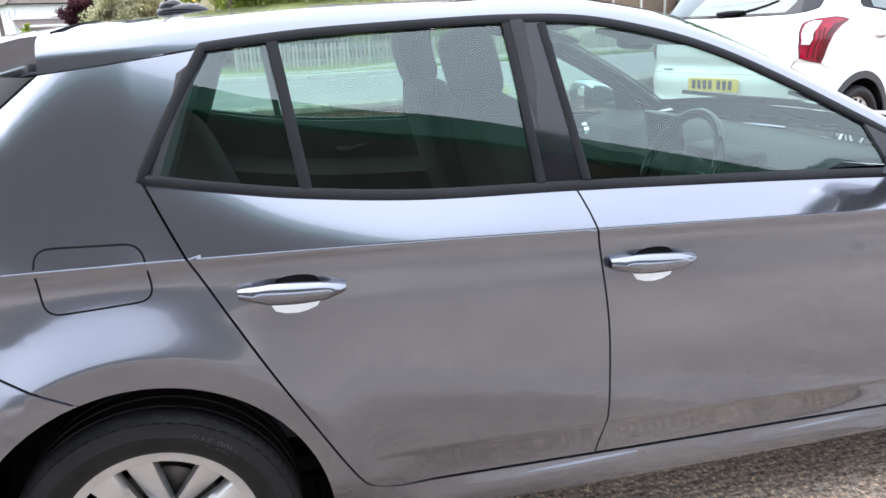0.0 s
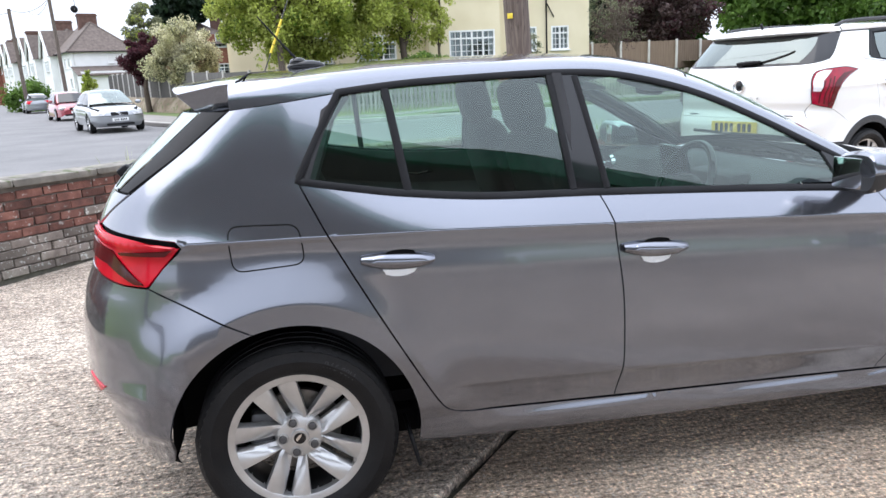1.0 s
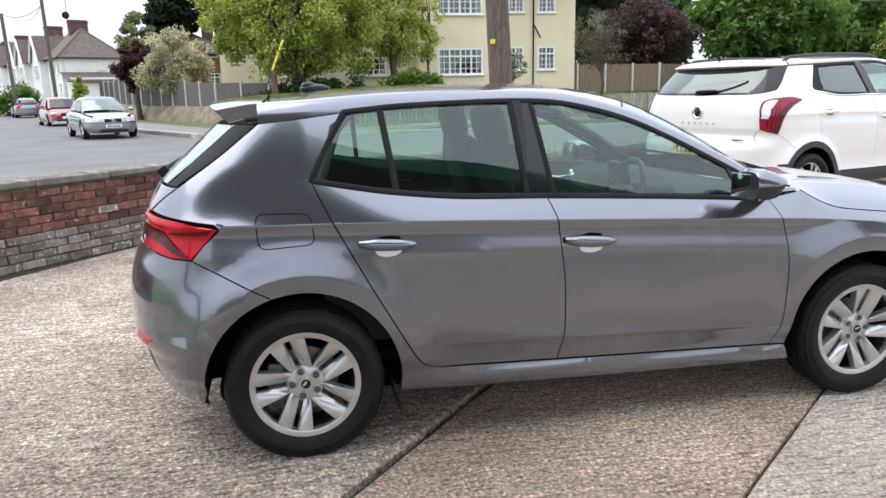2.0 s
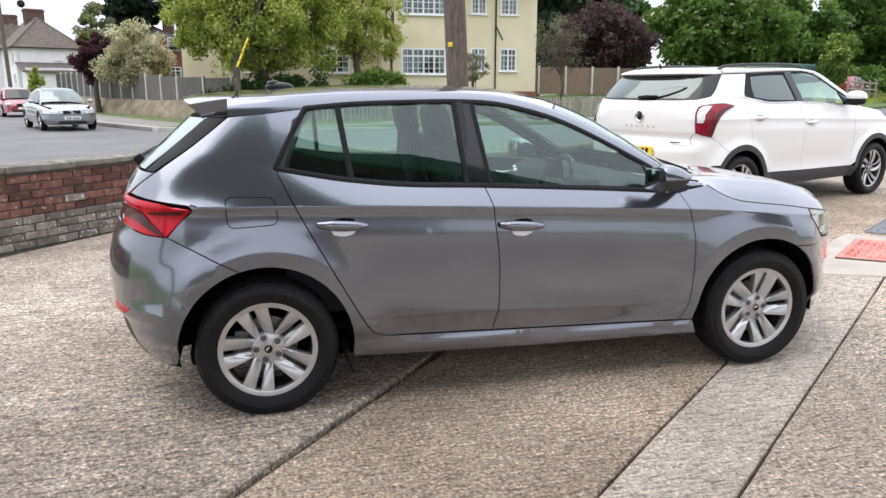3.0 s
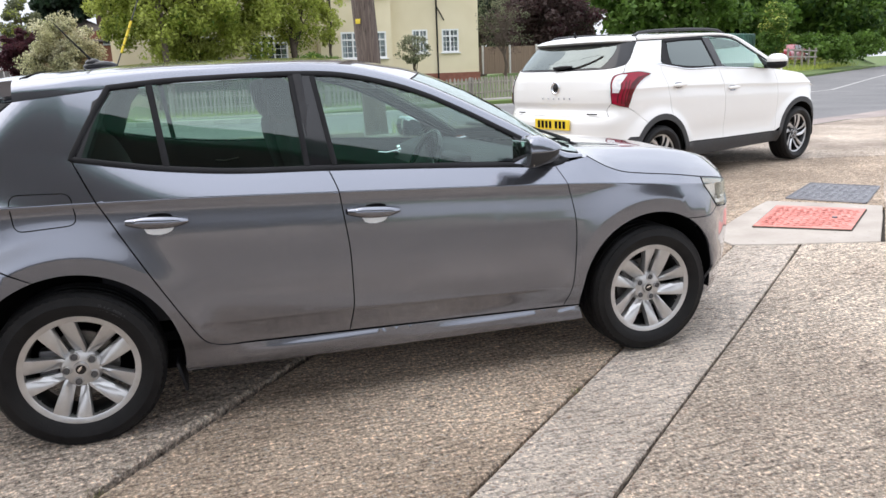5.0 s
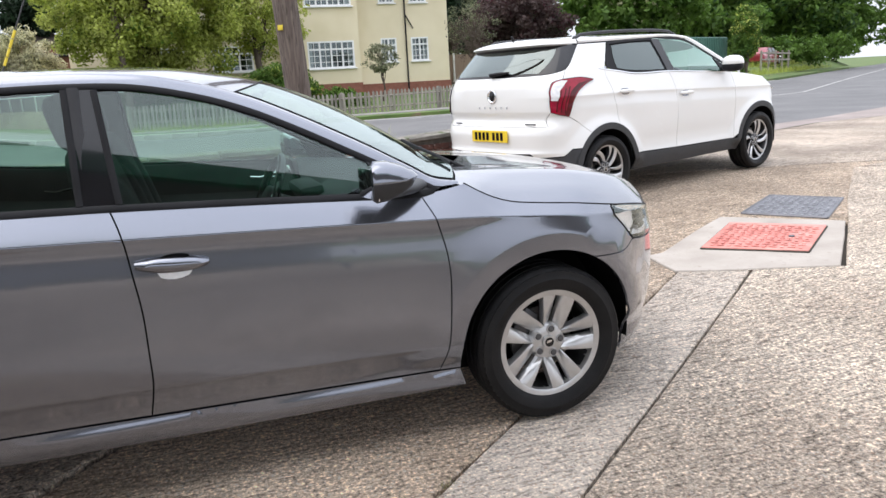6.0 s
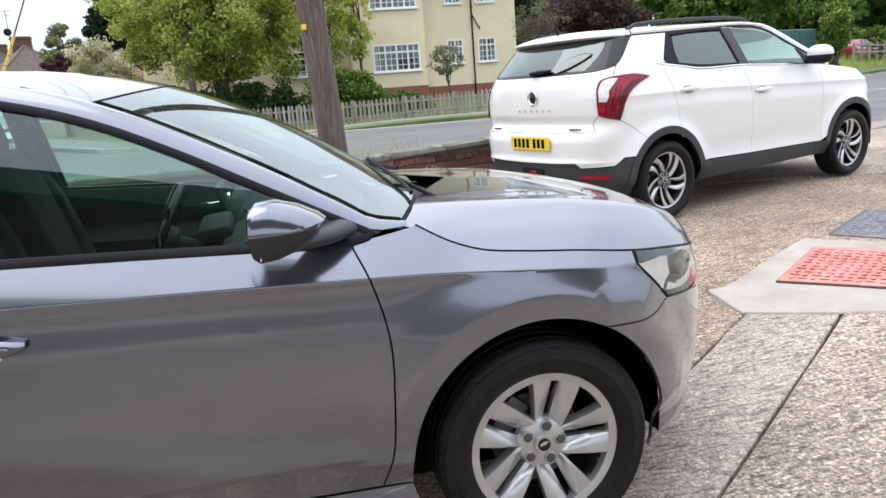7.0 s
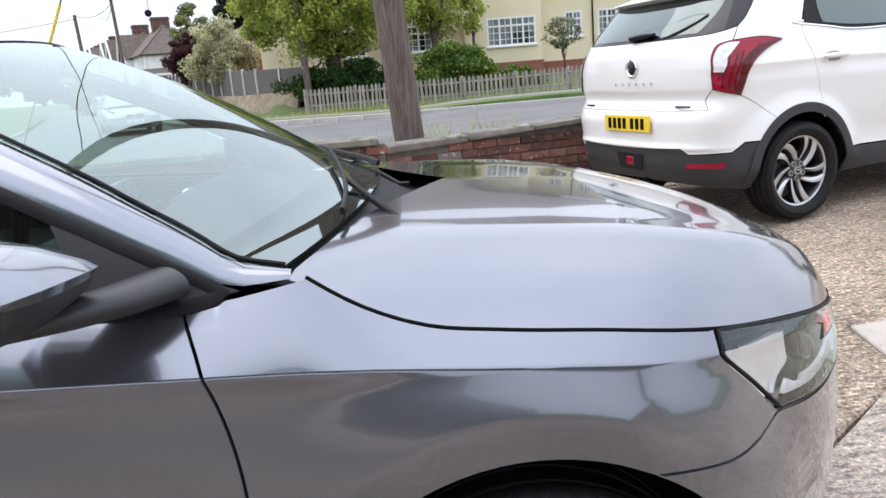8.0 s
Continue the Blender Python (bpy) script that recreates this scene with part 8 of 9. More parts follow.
        TIV.strip("window_surround", [(0.10, 1.290, C), (0.155, 1.39), (0.245, 1.498, C), (0.6, 1.515), (0.93, 1.518, C)], 0.022, 0.004, BLACK_TRIM, SUV, side)
        TIV.strip("window_surround", [(0.93, 1.518), (1.2, 1.52), (1.48, 1.492), (1.75, 1.365), (2.10, 1.155)], 0.022, 0.004, BLACK_TRIM, SUV, side)
        TIV.skin("front_door_window", [(1.05, 1.505, C), (1.3, 1.505), (1.47, 1.48), (1.75, 1.35), (1.95, 1.23, C), (1.95, 1.148, C), (1.10, 1.196, C)], SIDE_GLASS, fd, side, lift=-0.003, depth=0.003, label="tinted side window")
        TIV.skin("b_pillar", [(0.925, 1.517, C), (1.045, 1.517, C), (1.10, 1.190, C), (0.985, 1.194, C)], PIANO, SUV, side, lift=0.001, gap=0)
        TIV.strip("chrome_strip", [(0.075, 1.277), (0.30, 1.224), (0.52, 1.198), (1.0, 1.190), (1.5, 1.16), (2.08, 1.132)], 0.010, 0.008, CHROME, SUV, side)
        TIV.skin("mirror_sail", [(1.86, 1.285, C), (2.09, 1.155, C), (2.07, 1.135, C), (1.94, 1.142, C)], BLACK_TRIM, fd, side, lift=0.003, gap=0)
        TIV.strip("roof_gutter", [(-0.17, 1.513), (0.22, 1.522), (0.7, 1.533), (1.2, 1.538), (1.47, 1.513)], 0.022, 0.003, BLACK_TRIM, SUV, side)
        # cant rail
        rows = []
        for x in np.arange(-0.16, 2.33, 0.05):
            zt = curve_at([*top, (2.33, 1.07)], x)
            a, b = TIV.on(float(x), zt), suv_roof(float(x), 1.0)
            rows.append([Vector((p.x, p.y * side, p.z)) for p in (a, a.lerp(b, 0.35) + Vector((0, -0.012, 0.008)), a.lerp(b, 0.7) + Vector((0, -0.008, 0.010)), b)])
        bm = bmesh.new()
        sheet(bm, rows, flip=side < 0)
        part("cant_rail", bm, WHITE_PAINT, SUV)
        bm = bmesh.new()
        pts = [suv_roof(float(x), 0.93) + Vector((0, 0, 0.030 + 0.012 * math.sin(math.pi * (x + 0.1) / 1.5))) for x in np.linspace(-0.05, 1.30, 22)]
        pts = [suv_roof(-0.14, 0.93)] + pts + [suv_roof(1.42, 0.93)]
        tube(bm, [(p.x, p.y * side, p.z) for p in pts], 0.016, 8)
        part("roof_rail", bm, GREY_TRIM, SUV, "dark grey roof rail")
        # handles and mirror
        for x0, z0, d in ((0.27, 1.045, rd), (1.22, 0.962, fd)):
            bm = bmesh.new()
            a, b = TIV.on(x0 - 0.11, z0), TIV.on(x0 + 0.11, z0)
            ball(bm, (x0, (a.y - 0.022) * side, z0), (0.22, 0.035, 0.035), (0, 0, 0), 16, 8, 0.7)
            h = part("door_handle", bm, WHITE_PAINT, d)
            # grey patch on the white door, painted shade behind the handle
            TIV.skin("cup_shade", [(x0 - 0.06, z0 + 0.02), (x0 + 0.05, z0 + 0.02), (x0 + 0.05, z0 - 0.03), (x0 - 0.05, z0 - 0.03)], GREY_PAINT, h, side, lift=0.001, gap=0, depth=0, grain=0.02)
        bm = bmesh.new()
        ball(bm, (1.90, -0.985 * side, 1.215), (0.15, 0.23, 0.17), (0, 0, 8 * side), 20, 12, 0.8)
        for v in bm.verts:
            v.co.z = max(v.co.z, 1.21)
        cup = part("door_mirror", bm, WHITE_PAINT, fd, "white and black door mirror")
        bm = bmesh.new()
        ball(bm, (1.90, -0.98 * side, 1.185), (0.15, 0.228, 0.11), (0, 0, 8 * side), 16, 8, 0.8)
        tube(bm, [(1.92, -0.95 * side, 1.165), (1.98, -0.80 * side, 1.16)], 0.028, 8)
        part("mirror_foot", bm, BLACK_TRIM, cup)
        # liners and wheels
        for cx in (0, SW):
            bm = bmesh.new()
            sheet(bm, [[(cx + 0.40 * math.cos(radians(a)), -y * side, SH + 0.40 * math.sin(radians(a))) for y in (0.5, 0.86)] for a in range(-8, 190, 9)])
            sheet(bm, [[(cx + 0.40 * k * math.cos(radians(a)), -0.55 * side, SH + 0.40 * k * math.sin(radians(a))) for k in (0.02, 1)] for a in range(-8, 190, 9)])
            part("wheel_arch_liner", bm, VOID, SUV)
            m = pose(cx, -0.785 * side, SH, 0, 15 if cx else 40, 0 if side > 0 else 180)
            build_wheel("wheel", 0.325, 0.236, 0.215, lambda: alloy_face(0.222, 0.024, 0.018, 19.0, 0.062, 8.0, 0.025, 0.016, twist=14, split=True), [ALLOY, ALLOY_DARK], ALLOY_DARK, SUV, m, side)
        # near-black sheet added under the panels so that their gaps look shaded
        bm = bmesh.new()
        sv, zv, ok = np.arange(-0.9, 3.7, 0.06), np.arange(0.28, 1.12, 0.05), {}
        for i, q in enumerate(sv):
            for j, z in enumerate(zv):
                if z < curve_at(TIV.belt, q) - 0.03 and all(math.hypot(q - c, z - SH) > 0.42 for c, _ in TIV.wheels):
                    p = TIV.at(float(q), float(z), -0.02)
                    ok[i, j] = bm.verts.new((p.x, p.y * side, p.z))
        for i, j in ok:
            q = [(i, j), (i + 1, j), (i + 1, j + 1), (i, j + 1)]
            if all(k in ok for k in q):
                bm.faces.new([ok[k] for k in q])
        part("gap_shade_shell", bm, VOID, SUV)
    bm = bmesh.new()
    sheet(bm, [[suv_roof(float(x), v / 10) for v in range(-10, 11)] for x in np.linspace(-0.16, 1.46, 24)])
    # the rear edge of the roof follows the curve of the rear screen and turns down to it
    plan = [TIV.at(float(q), 1.506) for q in np.linspace(0.0, -1.2, 160)]
    rows = []
    for v in range(-20, 21):
        a = suv_roof(-0.16, v / 20)
        e = min(plan, key=lambda p: abs(abs(p.y) - min(abs(a.y) + 0.03 * abs(v / 20), 0.70)) + (0.3 if p.x > -0.155 else 0))
        k = 1 - abs(v / 20) ** 6
        tip = Vector((e.x - 0.055 * k, a.y * (abs(e.y) / max(abs(a.y), 1e-6) if abs(v) > 14 else 1.0), 1.522 + 0.012 * k))
        row = [a.lerp(tip, t) + Vector((0, 0, 0.02 * math.sin(math.pi * t) * k)) for t in (0, 0.2, 0.4, 0.6, 0.8, 0.93, 1)]
        rows.append(row + [tip + Vector((-0.004, 0, -0.012)), Vector((e.x + 0.02, tip.y, 1.497))])
    sheet(bm, rows, flip=True)
    bmesh.ops.remove_doubles(bm, verts=bm.verts, dist=0.0005)
    bmesh.ops.recalc_face_normals(bm, faces=bm.faces)
    part("roof", bm, WHITE_PAINT, SUV)
    bm = bmesh.new()
    sheet(bm, [[suv_roof(float(x), v / 10) for v in range(-10, 11)] for x in np.linspace(1.48, 2.30, 14)])
    part("windscreen", bm, SCREEN_GLASS, SUV)
    bm = bmesh.new()
    rows = []
    for x in np.linspace(2.25, 3.28, 16):
        z = curve_at([(2.2, 1.145), (2.6, 1.105), (3.0, 1.03), (3.2, 0.95), (3.3, 0.88)], x)
        e = TIV.on(float(min(x, 3.1)), min(z - 0.03, curve_at(TIV.belt, x)))
        rows.append([(x - 0.10 * abs(v / 8) ** 2, e.y * v / 8 * -1, z - 0.03 * abs(v / 8) ** 3) for v in range(-8, 9)])
    sheet(bm, rows, flip=True)
    bmesh.ops.recalc_face_normals(bm, faces=bm.faces)
    part("bonnet", bm, WHITE_PAINT, SUV)
    # number plate, badge, lettering, wiper, exhaust, rear fog lamp
    bm = bmesh.new()
    block(bm, (-0.768, -0.06, 0.70), (0.012, 0.52, 0.112), bevel=0.003, segments=1)
    plate = part("number_plate", bm, surface("yellow_reflective_plate", [(0.72, 0.50, 0.02), (0.80, 0.58, 0.04)], 0.35, scale=6), SUV, "yellow rear registration plate with black characters")
    for k in range(7):
        bm = bmesh.new()
        y = 0.135 - 0.058 * k - (0.03 if k > 3 else 0)
        block(bm, (-0.7755, y, 0.70), (0.003, 0.036, 0.075))
        part("character_bar", bm, PIANO, plate, smooth=False)
    bm = bmesh.new()
    lathe(bm, [(0.046, -0.0), (0.066, -0.004), (0.066, -0.014), (0.056, -0.018), (0.046, -0.012)], 28, axis="x", centre=(-0.702, -0.06, 1.075), close=True)
    badge = part("badge", bm, CHROME, SUV, "round chrome badge")
    bm = bmesh.new()
    ball(bm, (-0.712, -0.06, 1.075), (0.02, 0.07, 0.10), u=12, v=8)
    part("badge_centre", bm, PIANO, badge)
    for k in range(6):
        bm = bmesh.new()
        block(bm, (-0.712, 0.13 - 0.080 * k, 0.965), (0.008, 0.014, 0.02))
        part("lettering_bar", bm, CHROME, SUV)
    for y0, w in ((0.50, 0.10), (-0.56, 0.14)):
        bm = bmesh.new()
        block(bm, (-0.690, y0, 0.812), (0.008, w, 0.012))
        part("lettering_bar", bm, GREY_TRIM, SUV)
    bm = bmesh.new()
    block(bm, (-0.655, -0.03, 1.265), (0.05, 0.06, 0.03), bevel=0.008)
    tube(bm, [(-0.665, 0.0, 1.275), (-0.660, -0.12, 1.282), (-0.648, -0.24, 1.288)], [0.022, 0.026, 0.014], 8, flat=0.7)
    part("rear_wiper", bm, BLACK_TRIM, SUV)
    bm = bmesh.new()
    block(bm, (-0.742, -0.06, 0.435), (0.03, 0.10, 0.065), bevel=0.012)
    part("rear_fog_lamp", bm, CRIMSON_LENS, SUV)
    bm = bmesh.new()
    solid(bm, [(-0.744, 0.06, 0.375), (-0.748, 0.09, 0.485), (-0.748, -0.21, 0.485), (-0.744, -0.18, 0.375)], 0.006, (-1, 0, 0))
    part("lamp_recess", bm, BLACK_TRIM, SUV)
    bm = bmesh.new()
    block(bm, (-0.50, 0.0, 0.36), (0.3, 1.2, 0.12), bevel=0.03)
    block(bm, (1.3, 0, 0.30), (3.4, 1.5, 0.12), bevel=0.03)
    tube(bm, [(-0.70, -0.15, 0.28), (-0.2, -0.15, 0.26)], 0.03, 10)
    part("floor_pan", bm, VOID, SUV)
    for x, y in ((0.25, -0.36), (0.25, 0.36), (1.25, -0.38), (1.25, 0.38)):
        bm = bmesh.new()
        cushion(bm, (x, y, 0.95), (0.17, 0.50, 0.66), (0, -15, 0))
        cushion(bm, (x - 0.10, y, 1.34), (0.11, 0.27, 0.19), (0, -12, 0))
        part("seat_back", bm, FABRIC, SUV)
    bm = bmesh.new()
    block(bm, (2.05, 0, 0.98), (0.4, 1.4, 0.14), bevel=0.04)
    part("dashboard", bm, CABIN, SUV)
    bm = bmesh.new()
    ring = [Vector((1.72, -0.36 + 0.18 * math.cos(a), 1.02 + 0.18 * math.sin(a))) for a in (2 * math.pi * i / 24 for i in range(25))]
    tube(bm, ring, 0.015, 8, caps=False)
    part("steering_wheel", bm, CABIN, SUV)
    bm = bmesh.new()
    tube(bm, [suv_roof(-0.3, 0.0), suv_roof(-0.3, 0.0) + Vector((-0.02, 0, 0.05))], 0.012, 8)
    part("aerial", bm, BLACK_TRIM, SUV)


build_suv()


# ---- cars farther off ----
def far_car(name, m, paint_mat, label, length=4.5, width=1.78, height=1.45, wheel=0.32):
    """A saloon seen from the front quarter: body, cabin, glass, lamps, grille, plate, mirrors and wheels. x ahead from the middle."""
    c = thing(name, label, "car", m)
    L, W = length / 2, width / 2

    def ring(x, w, z0, z1, n=12):
        row = []
        for i in range(n + 1):
            a = math.pi * i / n
            y = -w * math.copysign(abs(math.cos(a)) ** 0.35, math.cos(a))
            z = z0 + (z1 - z0) * math.sin(a) ** 0.45
            row.append((x, y, z))
        return row
    bm = bmesh.new()
    prof = [(-L, 0.70, 0.35, 0.75), (-L + 0.05, 0.88, 0.22, 0.92), (-L + 0.5, 0.97, 0.2, 0.99), (-L + 1.2, 1.0, 0.2, 0.97), (0.0, 1.0, 0.2, 0.95), (0.8, 1.0, 0.2, 0.92), (1.4, 0.98, 0.2, 0.86), (L - 0.35, 0.93, 0.2, 0.76), (L - 0.08, 0.82, 0.22, 0.66), (L, 0.66, 0.30, 0.56)]
    rows = [ring(x, W * k, z0, z1) for x, k, z0, z1 in prof]
    sheet(bm, rows)
    for r in (rows[0], rows[-1]):
        bm.faces.new([bm.verts.new(p) for p in r])
    bmesh.ops.recalc_face_normals(bm, faces=bm.faces)
    part("body", bm, paint_mat, c)
    bm = bmesh.new()
    cab = [(-L + 0.55, 0.72, 0.97), (-L + 0.95, 0.68, height * 0.93), (-0.75, 0.64, height), (0.05, 0.64, height), (0.45, 0.67, height * 0.94), (1.15, 0.80, 0.90)]
    rows = [[(x, -W * k * 1.18 if i in (0,) else 0, 0) for i in range(1)] for x, k, z in cab]
    skin = []
    for x, k, z in cab:
        skin.append([(x, -W * 0.90, 0.90), (x, -W * (0.90 - (0.90 - k) * 0.9), 0.90 + (z - 0.90) * 0.88), (x, -W * k * 0.85, z), (x, 0, z + 0.02), (x, W * k * 0.85, z), (x, W * (0.90 - (0.90 - k) * 0.9), 0.90 + (z - 0.90) * 0.88), (x, W * 0.90, 0.90)])
    sheet(bm, skin)
    bmesh.ops.recalc_face_normals(bm, faces=bm.faces)
    cabin_ob = part("cabin", bm, paint_mat, c)
    for s in (-1, 1):
        for xa, xb, q in ((-L + 1.02, -0.32, 0.0), (-0.24, 0.62, 0.16)):
            bm = bmesh.new()
            y0, y1, z0, z1 = W * 0.895 * s, W * 0.715 * s, 0.96, 0.90 + (height - 0.90) * 0.86
            sheet(bm, [[(xa - q * 0, y0, z0), (xb + 0.18 * (xb > 0), y0, z0)], [(xa + 0.10, y1, z1), (xb - 0.30 * (xb > 0), y1, z1)]])
            ob = part("side_window", bm, PIANO, cabin_ob)
            ob.location = (0, 0.012 * s, 0.004)
        bm = bmesh.new()
        ball(bm, (0.62, W * 1.06 * s, 0.99), (0.12, 0.20, 0.13), u=10, v=8, power=0.7)
        part("door_mirror", bm, paint_mat, c)
        bm = bmesh.new()
        ball(bm, (L - 0.17, W * 0.70 * s, 0.63), (0.26, 0.40, 0.15), (0, 0, -28 * s), 14, 8, 0.7)
        part("headlamp", bm, CLEAR_LENS, c)
        for x in (-L + 0.85, L - 0.88):
            bm = bmesh.new()
            lathe(bm, [(wheel * 0.66, 0.06), (wheel * 0.7, -0.1), (wheel, -0.09), (wheel, 0.09)], 24)
            w = part("wheel", bm, RUBBER, c, loc=pose(x, W * 0.90 * s, wheel, 0, 0, 0 if s < 0 else 180))
            part("rim", alloy_spokes(wheel * 0.66, 0.04, 5, 0.01, 20, 14, 0.03, 0.06, 0.005), ALLOY, w, loc=pose(0, -0.10, 0))
            # the body has no arch opening: a near-black disc paints its shadow
            bm = bmesh.new()
            lathe(bm, [(wheel * 1.06, 0.02), (wheel * 1.10, -0.012), (wheel * 1.02, -0.014), (0.02, -0.004)], 24)
            part("arch_shadow_gap", bm, VOID, w, loc=pose(0, -0.02 + 0.0, 0.01))
    bm = bmesh.new()
    sheet(bm, [[(1.12, -W * 0.74, 0.915), (1.2, 0, 0.93), (1.12, W * 0.74, 0.915)], [(0.50, -W * 0.60, height * 0.93), (0.54, 0, height * 0.955), (0.50, W * 0.60, height * 0.93)]])
    ob = part("windscreen", bm, PIANO, cabin_ob)
    ob.location = (0.012, 0, 0.018)
    bm = bmesh.new()
    block(bm, (L - 0.015, 0, 0.60), (0.06, 0.62, 0.13), (0, -8, 0), 0.02)
    grille = part("grille", bm, BLACK_TRIM, c)
    bm = bmesh.new()
    block(bm, (L + 0.02, 0, 0.60), (0.012, 0.10, 0.09), (0, -8, 0), 0.004)
    part("grille_badge", bm, CHROME, grille)
    bm = bmesh.new()
    block(bm, (L + 0.012, 0, 0.43), (0.02, 0.52, 0.11), bevel=0.003)
    part("number_plate", bm, surface("white_plate_" + name, [(0.75, 0.75, 0.74), (0.8, 0.8, 0.79)], 0.4), c)
    bm = bmesh.new()
    block(bm, (L - 0.03, 0, 0.30), (0.08, 1.1, 0.09), bevel=0.02)
    part("lower_grille", bm, BLACK_TRIM, c)
    return c


SAL = Shell(
    crease=[(-1.0, 0.80), (1.3, 0.78), (3.6, 0.72)], belt=[(-1.0, 0.95), (0.3, 0.94), (1.5, 0.915), (2.3, 0.88), (2.8, 0.83), (3.4, 0.72)],
    belt_width=[(-0.9, 0.75), (0.5, 0.80), (1.5, 0.80), (2.3, 0.78), (3.3, 0.72)], lower=[(0.18, 0.80), (0.25, 0.85), (0.40, 0.87), (0.60, 0.88)],
    crease_width=0.88, taper=[(-0.95, 0.94), (0.0, 0.99), (1.3, 1.0), (2.6, 0.98), (3.55, 0.93)],
    rear=[(0.2, -0.84), (0.4, -0.92), (0.7, -0.92), (0.95, -0.86), (1.2, -0.8)], rear_turn=[(0.2, -0.5), (1.0, -0.5)], rear_power=[(0.2, 2.6), (1.0, 2.6)],
    front=[(0.2, 3.38), (0.35, 3.50), (0.58, 3.51), (0.72, 3.44), (0.85, 3.34), (1.0, 3.2)], front_turn=2.80, front_power=2.2,
    wheels=[(0, 0.32), (2.64, 0.32)], flare=(0.905, 0.40, 0.30), glass_slope=0.52)


def saloon_top(x, v):
    z = curve_at([(-0.80, 0.985), (-0.45, 1.10), (0.0, 1.31), (0.5, 1.41), (1.0, 1.435), (1.4, 1.405), (1.9, 1.20), (2.45, 0.915)], x)
    w = abs(SAL.on(max(-0.45, min(x, 2.3)), z - 0.04).y) - 0.03
    k = 1 - v * v
    return Vector((x + 0.12 * k * max(0.0, min(1.0, (x - 1.0) / 0.5)) - 0.10 * k * max(0.0, min(1.0, (0.3 - x) / 0.6)), -w * v, z + 0.03 * k))


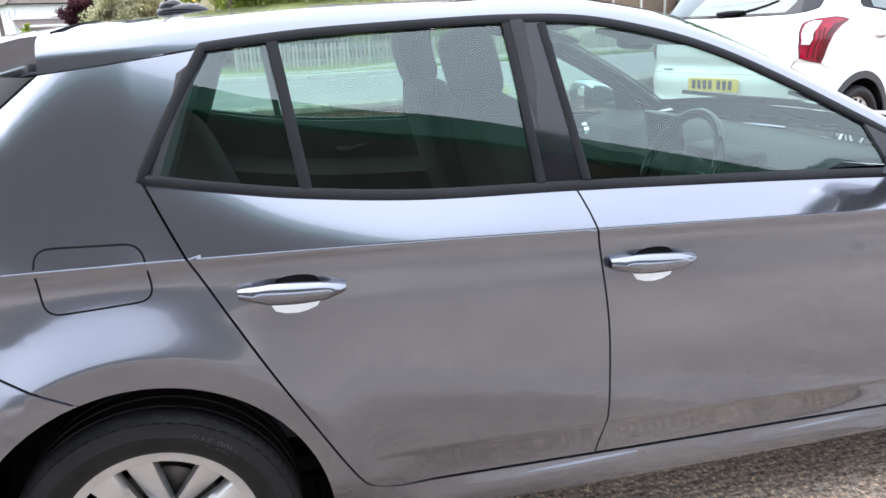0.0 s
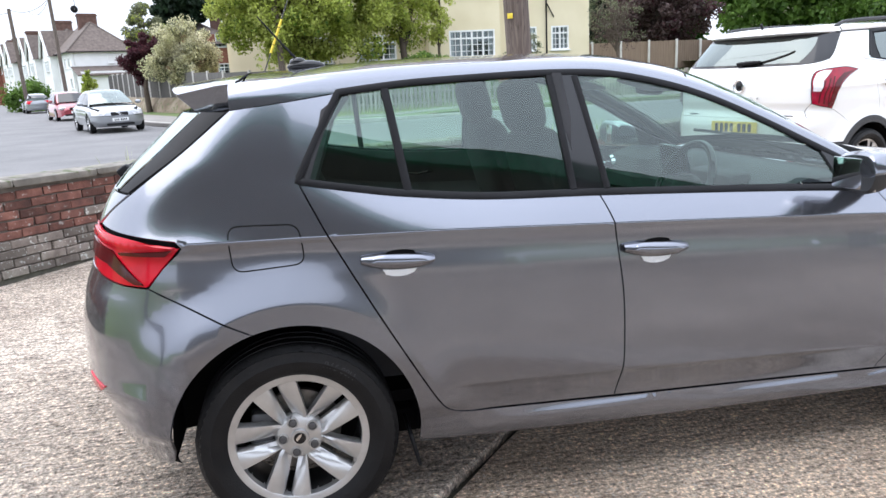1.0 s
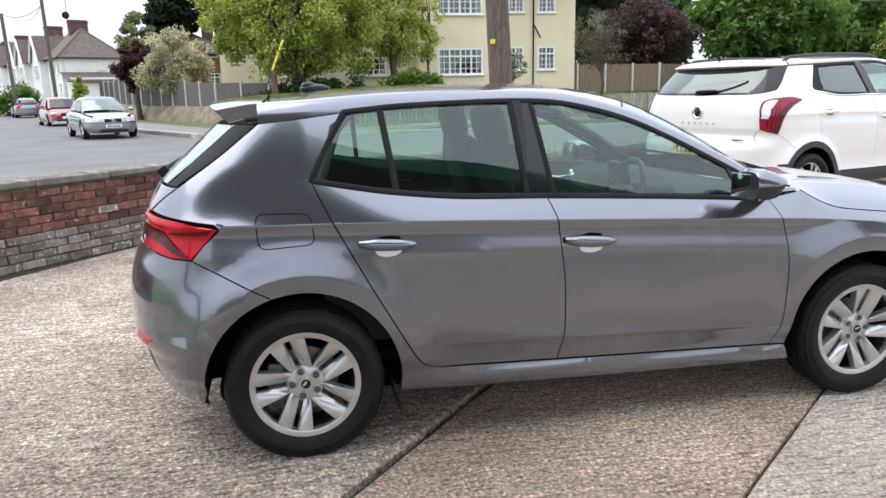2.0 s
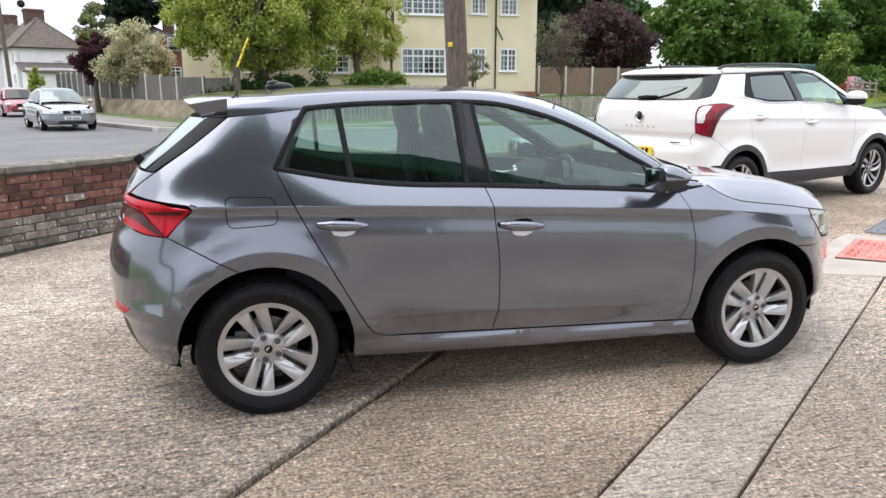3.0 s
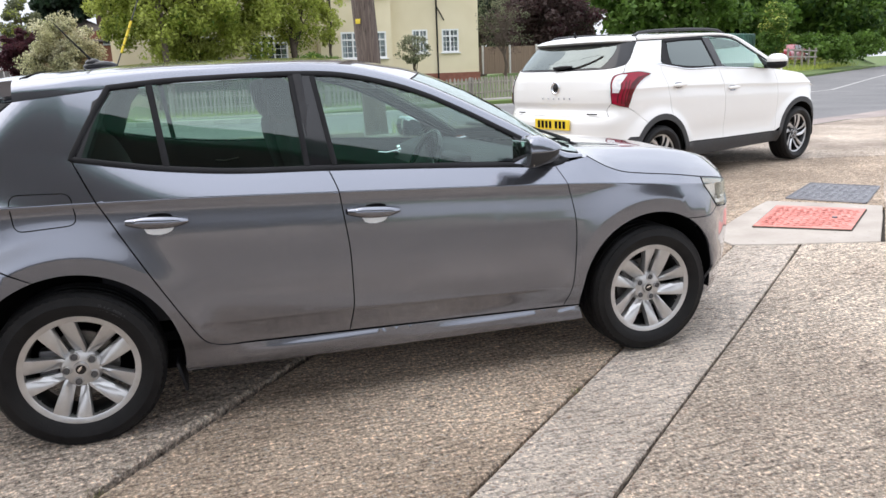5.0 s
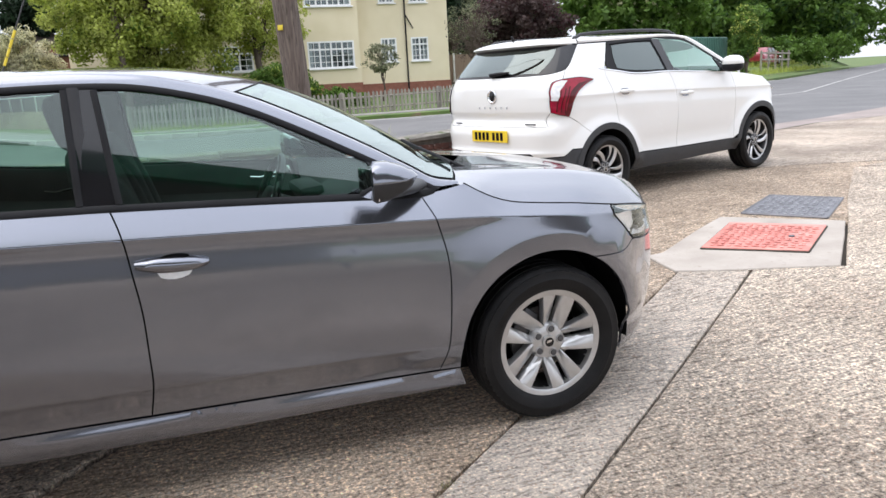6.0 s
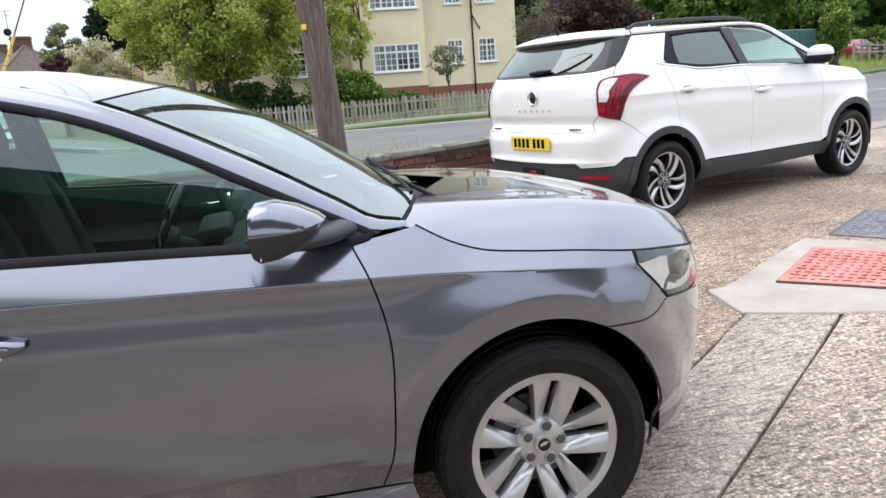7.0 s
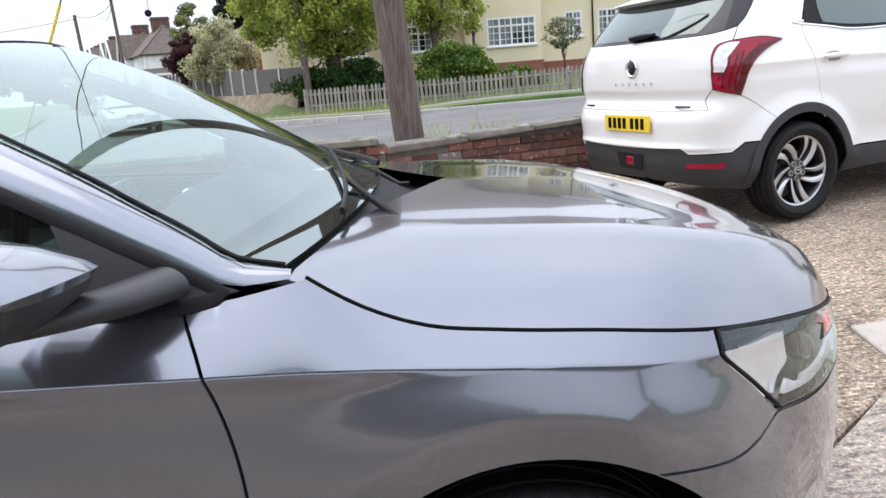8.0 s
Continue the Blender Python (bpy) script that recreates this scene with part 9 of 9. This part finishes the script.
def saloon(name, m, coat, label):
    """A four-door saloon: panels, glass, lamps, grille, plate, mirrors and wheels; x ahead from the rear axle."""
    c, C, g = thing(name, label, "car", m), 1, 0.07
    for side in (1, -1):
        SAL.skin("rear_wing", [(0.25, 0.942, C), (0.32, 0.70), (0.367, 0.36, C), *arc(0, 0.32, 0.37, 8, 172, 8)[1:-1], (-0.55, 0.36, C), (-0.78, 0.62, C), (-0.78, 0.95, C)], coat, c, side, grain=g)
        rd = SAL.skin("rear_door", [(0.25, 0.942, C), (1.05, 0.926, C), (1.07, 0.25, C), (0.42, 0.25, C), (0.367, 0.36), (0.32, 0.70)], coat, c, side, grain=g)
        fd = SAL.skin("front_door", [(1.05, 0.926, C), (2.10, 0.888, C), (2.16, 0.60), (2.12, 0.25, C), (1.07, 0.25, C)], coat, c, side, grain=g)
        SAL.skin("front_wing", [(2.10, 0.888, C), (2.6, 0.845), (3.02, 0.785, C), (3.05, 0.57, C), *arc(2.64, 0.32, 0.37, 30, 172, 8), (2.13, 0.25, C), (2.16, 0.60)], coat, c, side, grain=g)
        SAL.skin("front_bumper", [*arc(2.64, 0.32, 0.37, 28, -8, 5), (3.1, 0.20), (9, 0.20, C), (9, 0.555, C), (3.05, 0.565, C)], coat, c, side, grain=g)
        SAL.skin("rear_bumper", [(-0.55, 0.355, C), (-0.5, 0.24), (-9, 0.24, C), (-9, 0.61, C), (-0.78, 0.615, C)], coat, c, side, grain=g)
        SAL.skin("boot_panel", [(-0.785, 0.62, C), (-9, 0.62, C), (-9, 0.95, C), (-0.785, 0.95, C)], coat, c, side, grain=g)
        SAL.skin("tail_lamp", [(-0.60, 0.93, C), (-0.84, 0.93, C), (-0.84, 0.68, C), (-0.70, 0.72, C)], RED_LENS, c, side, lift=0.006, grain=g)
        SAL.skin("headlamp", [(3.0, 0.782, C), (3.22, 0.735), (3.40, 0.66, C), (3.40, 0.585, C), (3.2, 0.585), (3.06, 0.60, C)], CLEAR_LENS, c, side, lift=0.006, grain=0.04, label="clear headlamp")
        SAL.skin("nose_panel", [(3.03, 0.78, C), (3.05, 0.572, C), (9, 0.56, C), (9, 0.70, C), (3.3, 0.72)], coat, c, side, grain=g)
        SAL.strip("rubbing_strip", [(0.45, 0.52), (1.2, 0.51), (2.05, 0.50)], 0.05, 0.012, coat, c, side, step=0.1)
        SAL.skin("rear_window", [(0.02, 0.985, C), (0.12, 1.20), (0.36, 1.345, C), (1.02, 1.372, C), (1.06, 0.95, C)], PIANO, rd, side, lift=0.004, gap=0, grain=g)
        SAL.skin("front_window", [(1.09, 0.948, C), (1.07, 1.372, C), (1.36, 1.355), (1.75, 1.18), (2.10, 0.95, C)], PIANO, fd, side, lift=0.004, gap=0, grain=g)
        for x0, d in ((0.52, rd), (1.28, fd)):
            SAL.strip("door_handle", [(x0 - 0.10, 0.815), (x0 + 0.10, 0.81)], 0.03, 0.025, coat, d, side)
        rows = []
        for x in np.arange(-0.45, 2.46, 0.1):
            a = SAL.on(float(x), max(0.93, saloon_top(float(x), 1).z - 0.10) if x < 2.2 else 0.885)
            b = saloon_top(float(x), 1.0)
            rows.append([(p.x, p.y * side, p.z) for p in (a, a.lerp(b, 0.5) + Vector((0, -0.006, 0.006)), b)])
        bm = bmesh.new()
        sheet(bm, rows, flip=side < 0)
        part("pillar", bm, coat, c)
        bm = bmesh.new()
        ball(bm, (2.02, -0.97 * side, 0.99), (0.12, 0.20, 0.13), u=12, v=8, power=0.75)
        part("door_mirror", bm, coat, fd)
        for cx in (0, 2.64):
            bm = bmesh.new()
            sheet(bm, [[(cx + 0.375 * math.cos(radians(q)), -y * side, 0.32 + 0.375 * math.sin(radians(q))) for y in (0.5, 0.85)] for q in range(0, 190, 15)])
            sheet(bm, [[(cx + 0.375 * k * math.cos(radians(q)), -0.62 * side, 0.32 + 0.375 * k * math.sin(radians(q))) for k in (0.02, 1)] for q in range(0, 190, 15)])
            part("wheel_arch_liner", bm, VOID, c)
            bm = bmesh.new()
            lathe(bm, [(0.21, 0.06), (0.215, -0.085), (0.25, -0.10), (0.30, -0.10), (0.318, -0.08), (0.318, 0.09)], 28)
            w = part("wheel", bm, RUBBER, c, loc=pose(cx, -0.79 * side, 0.318, 0, 0, 0 if side > 0 else 180))
            part("rim", alloy_spokes(0.212, 0.05, 5, 0.012, 20, 14, 0.03, 0.055, 0.006), ALLOY, w, loc=pose(0, -0.09, 0))
    def top(x0, x1, n, name2, mat):
        bm = bmesh.new()
        sheet(bm, [[saloon_top(float(x), v / 8) for v in range(-8, 9)] for x in np.linspace(x0, x1, n)])
        part(name2, bm, mat, c)
    top(0.12, 1.36, 12, "roof", coat)
    top(1.37, 2.36, 10, "windscreen", DARK_GLASS)
    top(-0.44, 0.11, 8, "rear_screen", PIANO)
    for name2, table, x0, x1 in (("bonnet", [(2.2, 0.93), (2.7, 0.90), (3.1, 0.84), (3.35, 0.76), (3.46, 0.66)], 2.26, 3.44), ("boot_lid", [(-0.95, 0.955), (-0.8, 0.985), (-0.4, 1.02)], -0.86, -0.40)):
        bm = bmesh.new()
        rows = []
        for x in np.linspace(x0, x1, 12):
            z = curve_at(table, x)
            e = SAL.on(float(max(-0.8, min(x, 3.25))), min(z - 0.03, curve_at(SAL.belt, x)))
            rows.append([(x - 0.10 * abs(v / 8) ** 2 * (x > 0), e.y * v / 8 * -1, z - 0.03 * abs(v / 8) ** 3) for v in range(-8, 9)])
        sheet(bm, rows)
        bmesh.ops.recalc_face_normals(bm, faces=bm.faces)
        part(name2, bm, coat, c)
    bm = bmesh.new()
    block(bm, (3.478, 0, 0.635), (0.05, 0.56, 0.12), (0, -14, 0), 0.02)
    grille = part("grille", bm, BLACK_TRIM, c, "dark grille with a bright bar")
    bm = bmesh.new()
    rod(bm, (3.515, 0.16, 0.57), (3.495, -0.16, 0.70), 0.010, 0.010, 6)
    lathe(bm, [(0.03, -0.0), (0.045, -0.004), (0.045, 0.008)], 16, axis="x", centre=(3.515, 0, 0.635))
    part("grille_bar", bm, CHROME, grille)
    bm = bmesh.new()
    block(bm, (3.525, 0, 0.44), (0.02, 0.52, 0.11), bevel=0.003)
    plate = part("number_plate", bm, surface("white_plate_" + name, [(0.70, 0.70, 0.69), (0.76, 0.76, 0.75)], 0.4), c)
    for k in range(7):
        bm = bmesh.new()
        block(bm, (3.537, 0.19 - 0.056 * k - (0.03 if k > 3 else 0), 0.44), (0.003, 0.034, 0.07))
        part("character_bar", bm, PIANO, plate, smooth=False)
    bm = bmesh.new()
    block(bm, (3.485, 0, 0.29), (0.04, 0.9, 0.07), bevel=0.02)
    part("lower_grille", bm, BLACK_TRIM, c)
    bm = bmesh.new()
    block(bm, (1.15, 0, 0.42), (3.7, 1.3, 0.30), bevel=0.05)
    part("floor_pan", bm, VOID, c)
    return c


saloon("silver_saloon", pose(-6.55, 26.2, 0.0, 0, 0, -67) @ pose(-1.32, 0, 0), SILVER_PAINT, "silver four-door saloon car on the side road")
far_car("red_hatchback", pose(-11.6, 40.3, 0.0, 0, 0, -66), RED_PAINT, "red car parked along the side road", 4.2, 1.75, 1.44)
saloon("silver_car", pose(-19.2, 60.0, 0.0, 0, 0, 112) @ pose(-1.32, 0, 0), SILVER_PAINT, "pale silver car seen from behind on the side road")
far_car("dark_car", pose(-15.8, 56, 0.0, 0, 0, -70), BLACK_PAINT, "dark car parked far along the side road", 4.2, 1.75, 1.5)
far_car("dark_van", pose(24.5, 36.0, 1.05, 0, 0, 250), BLACK_PAINT, "dark car parked in a driveway", 4.3, 1.8, 1.7)
far_car("red_estate", pose(48.5, 47.5, 1.05, 0, 0, 30), RED_PAINT, "red car parked behind the roadside bank", 4.4, 1.78, 1.45)
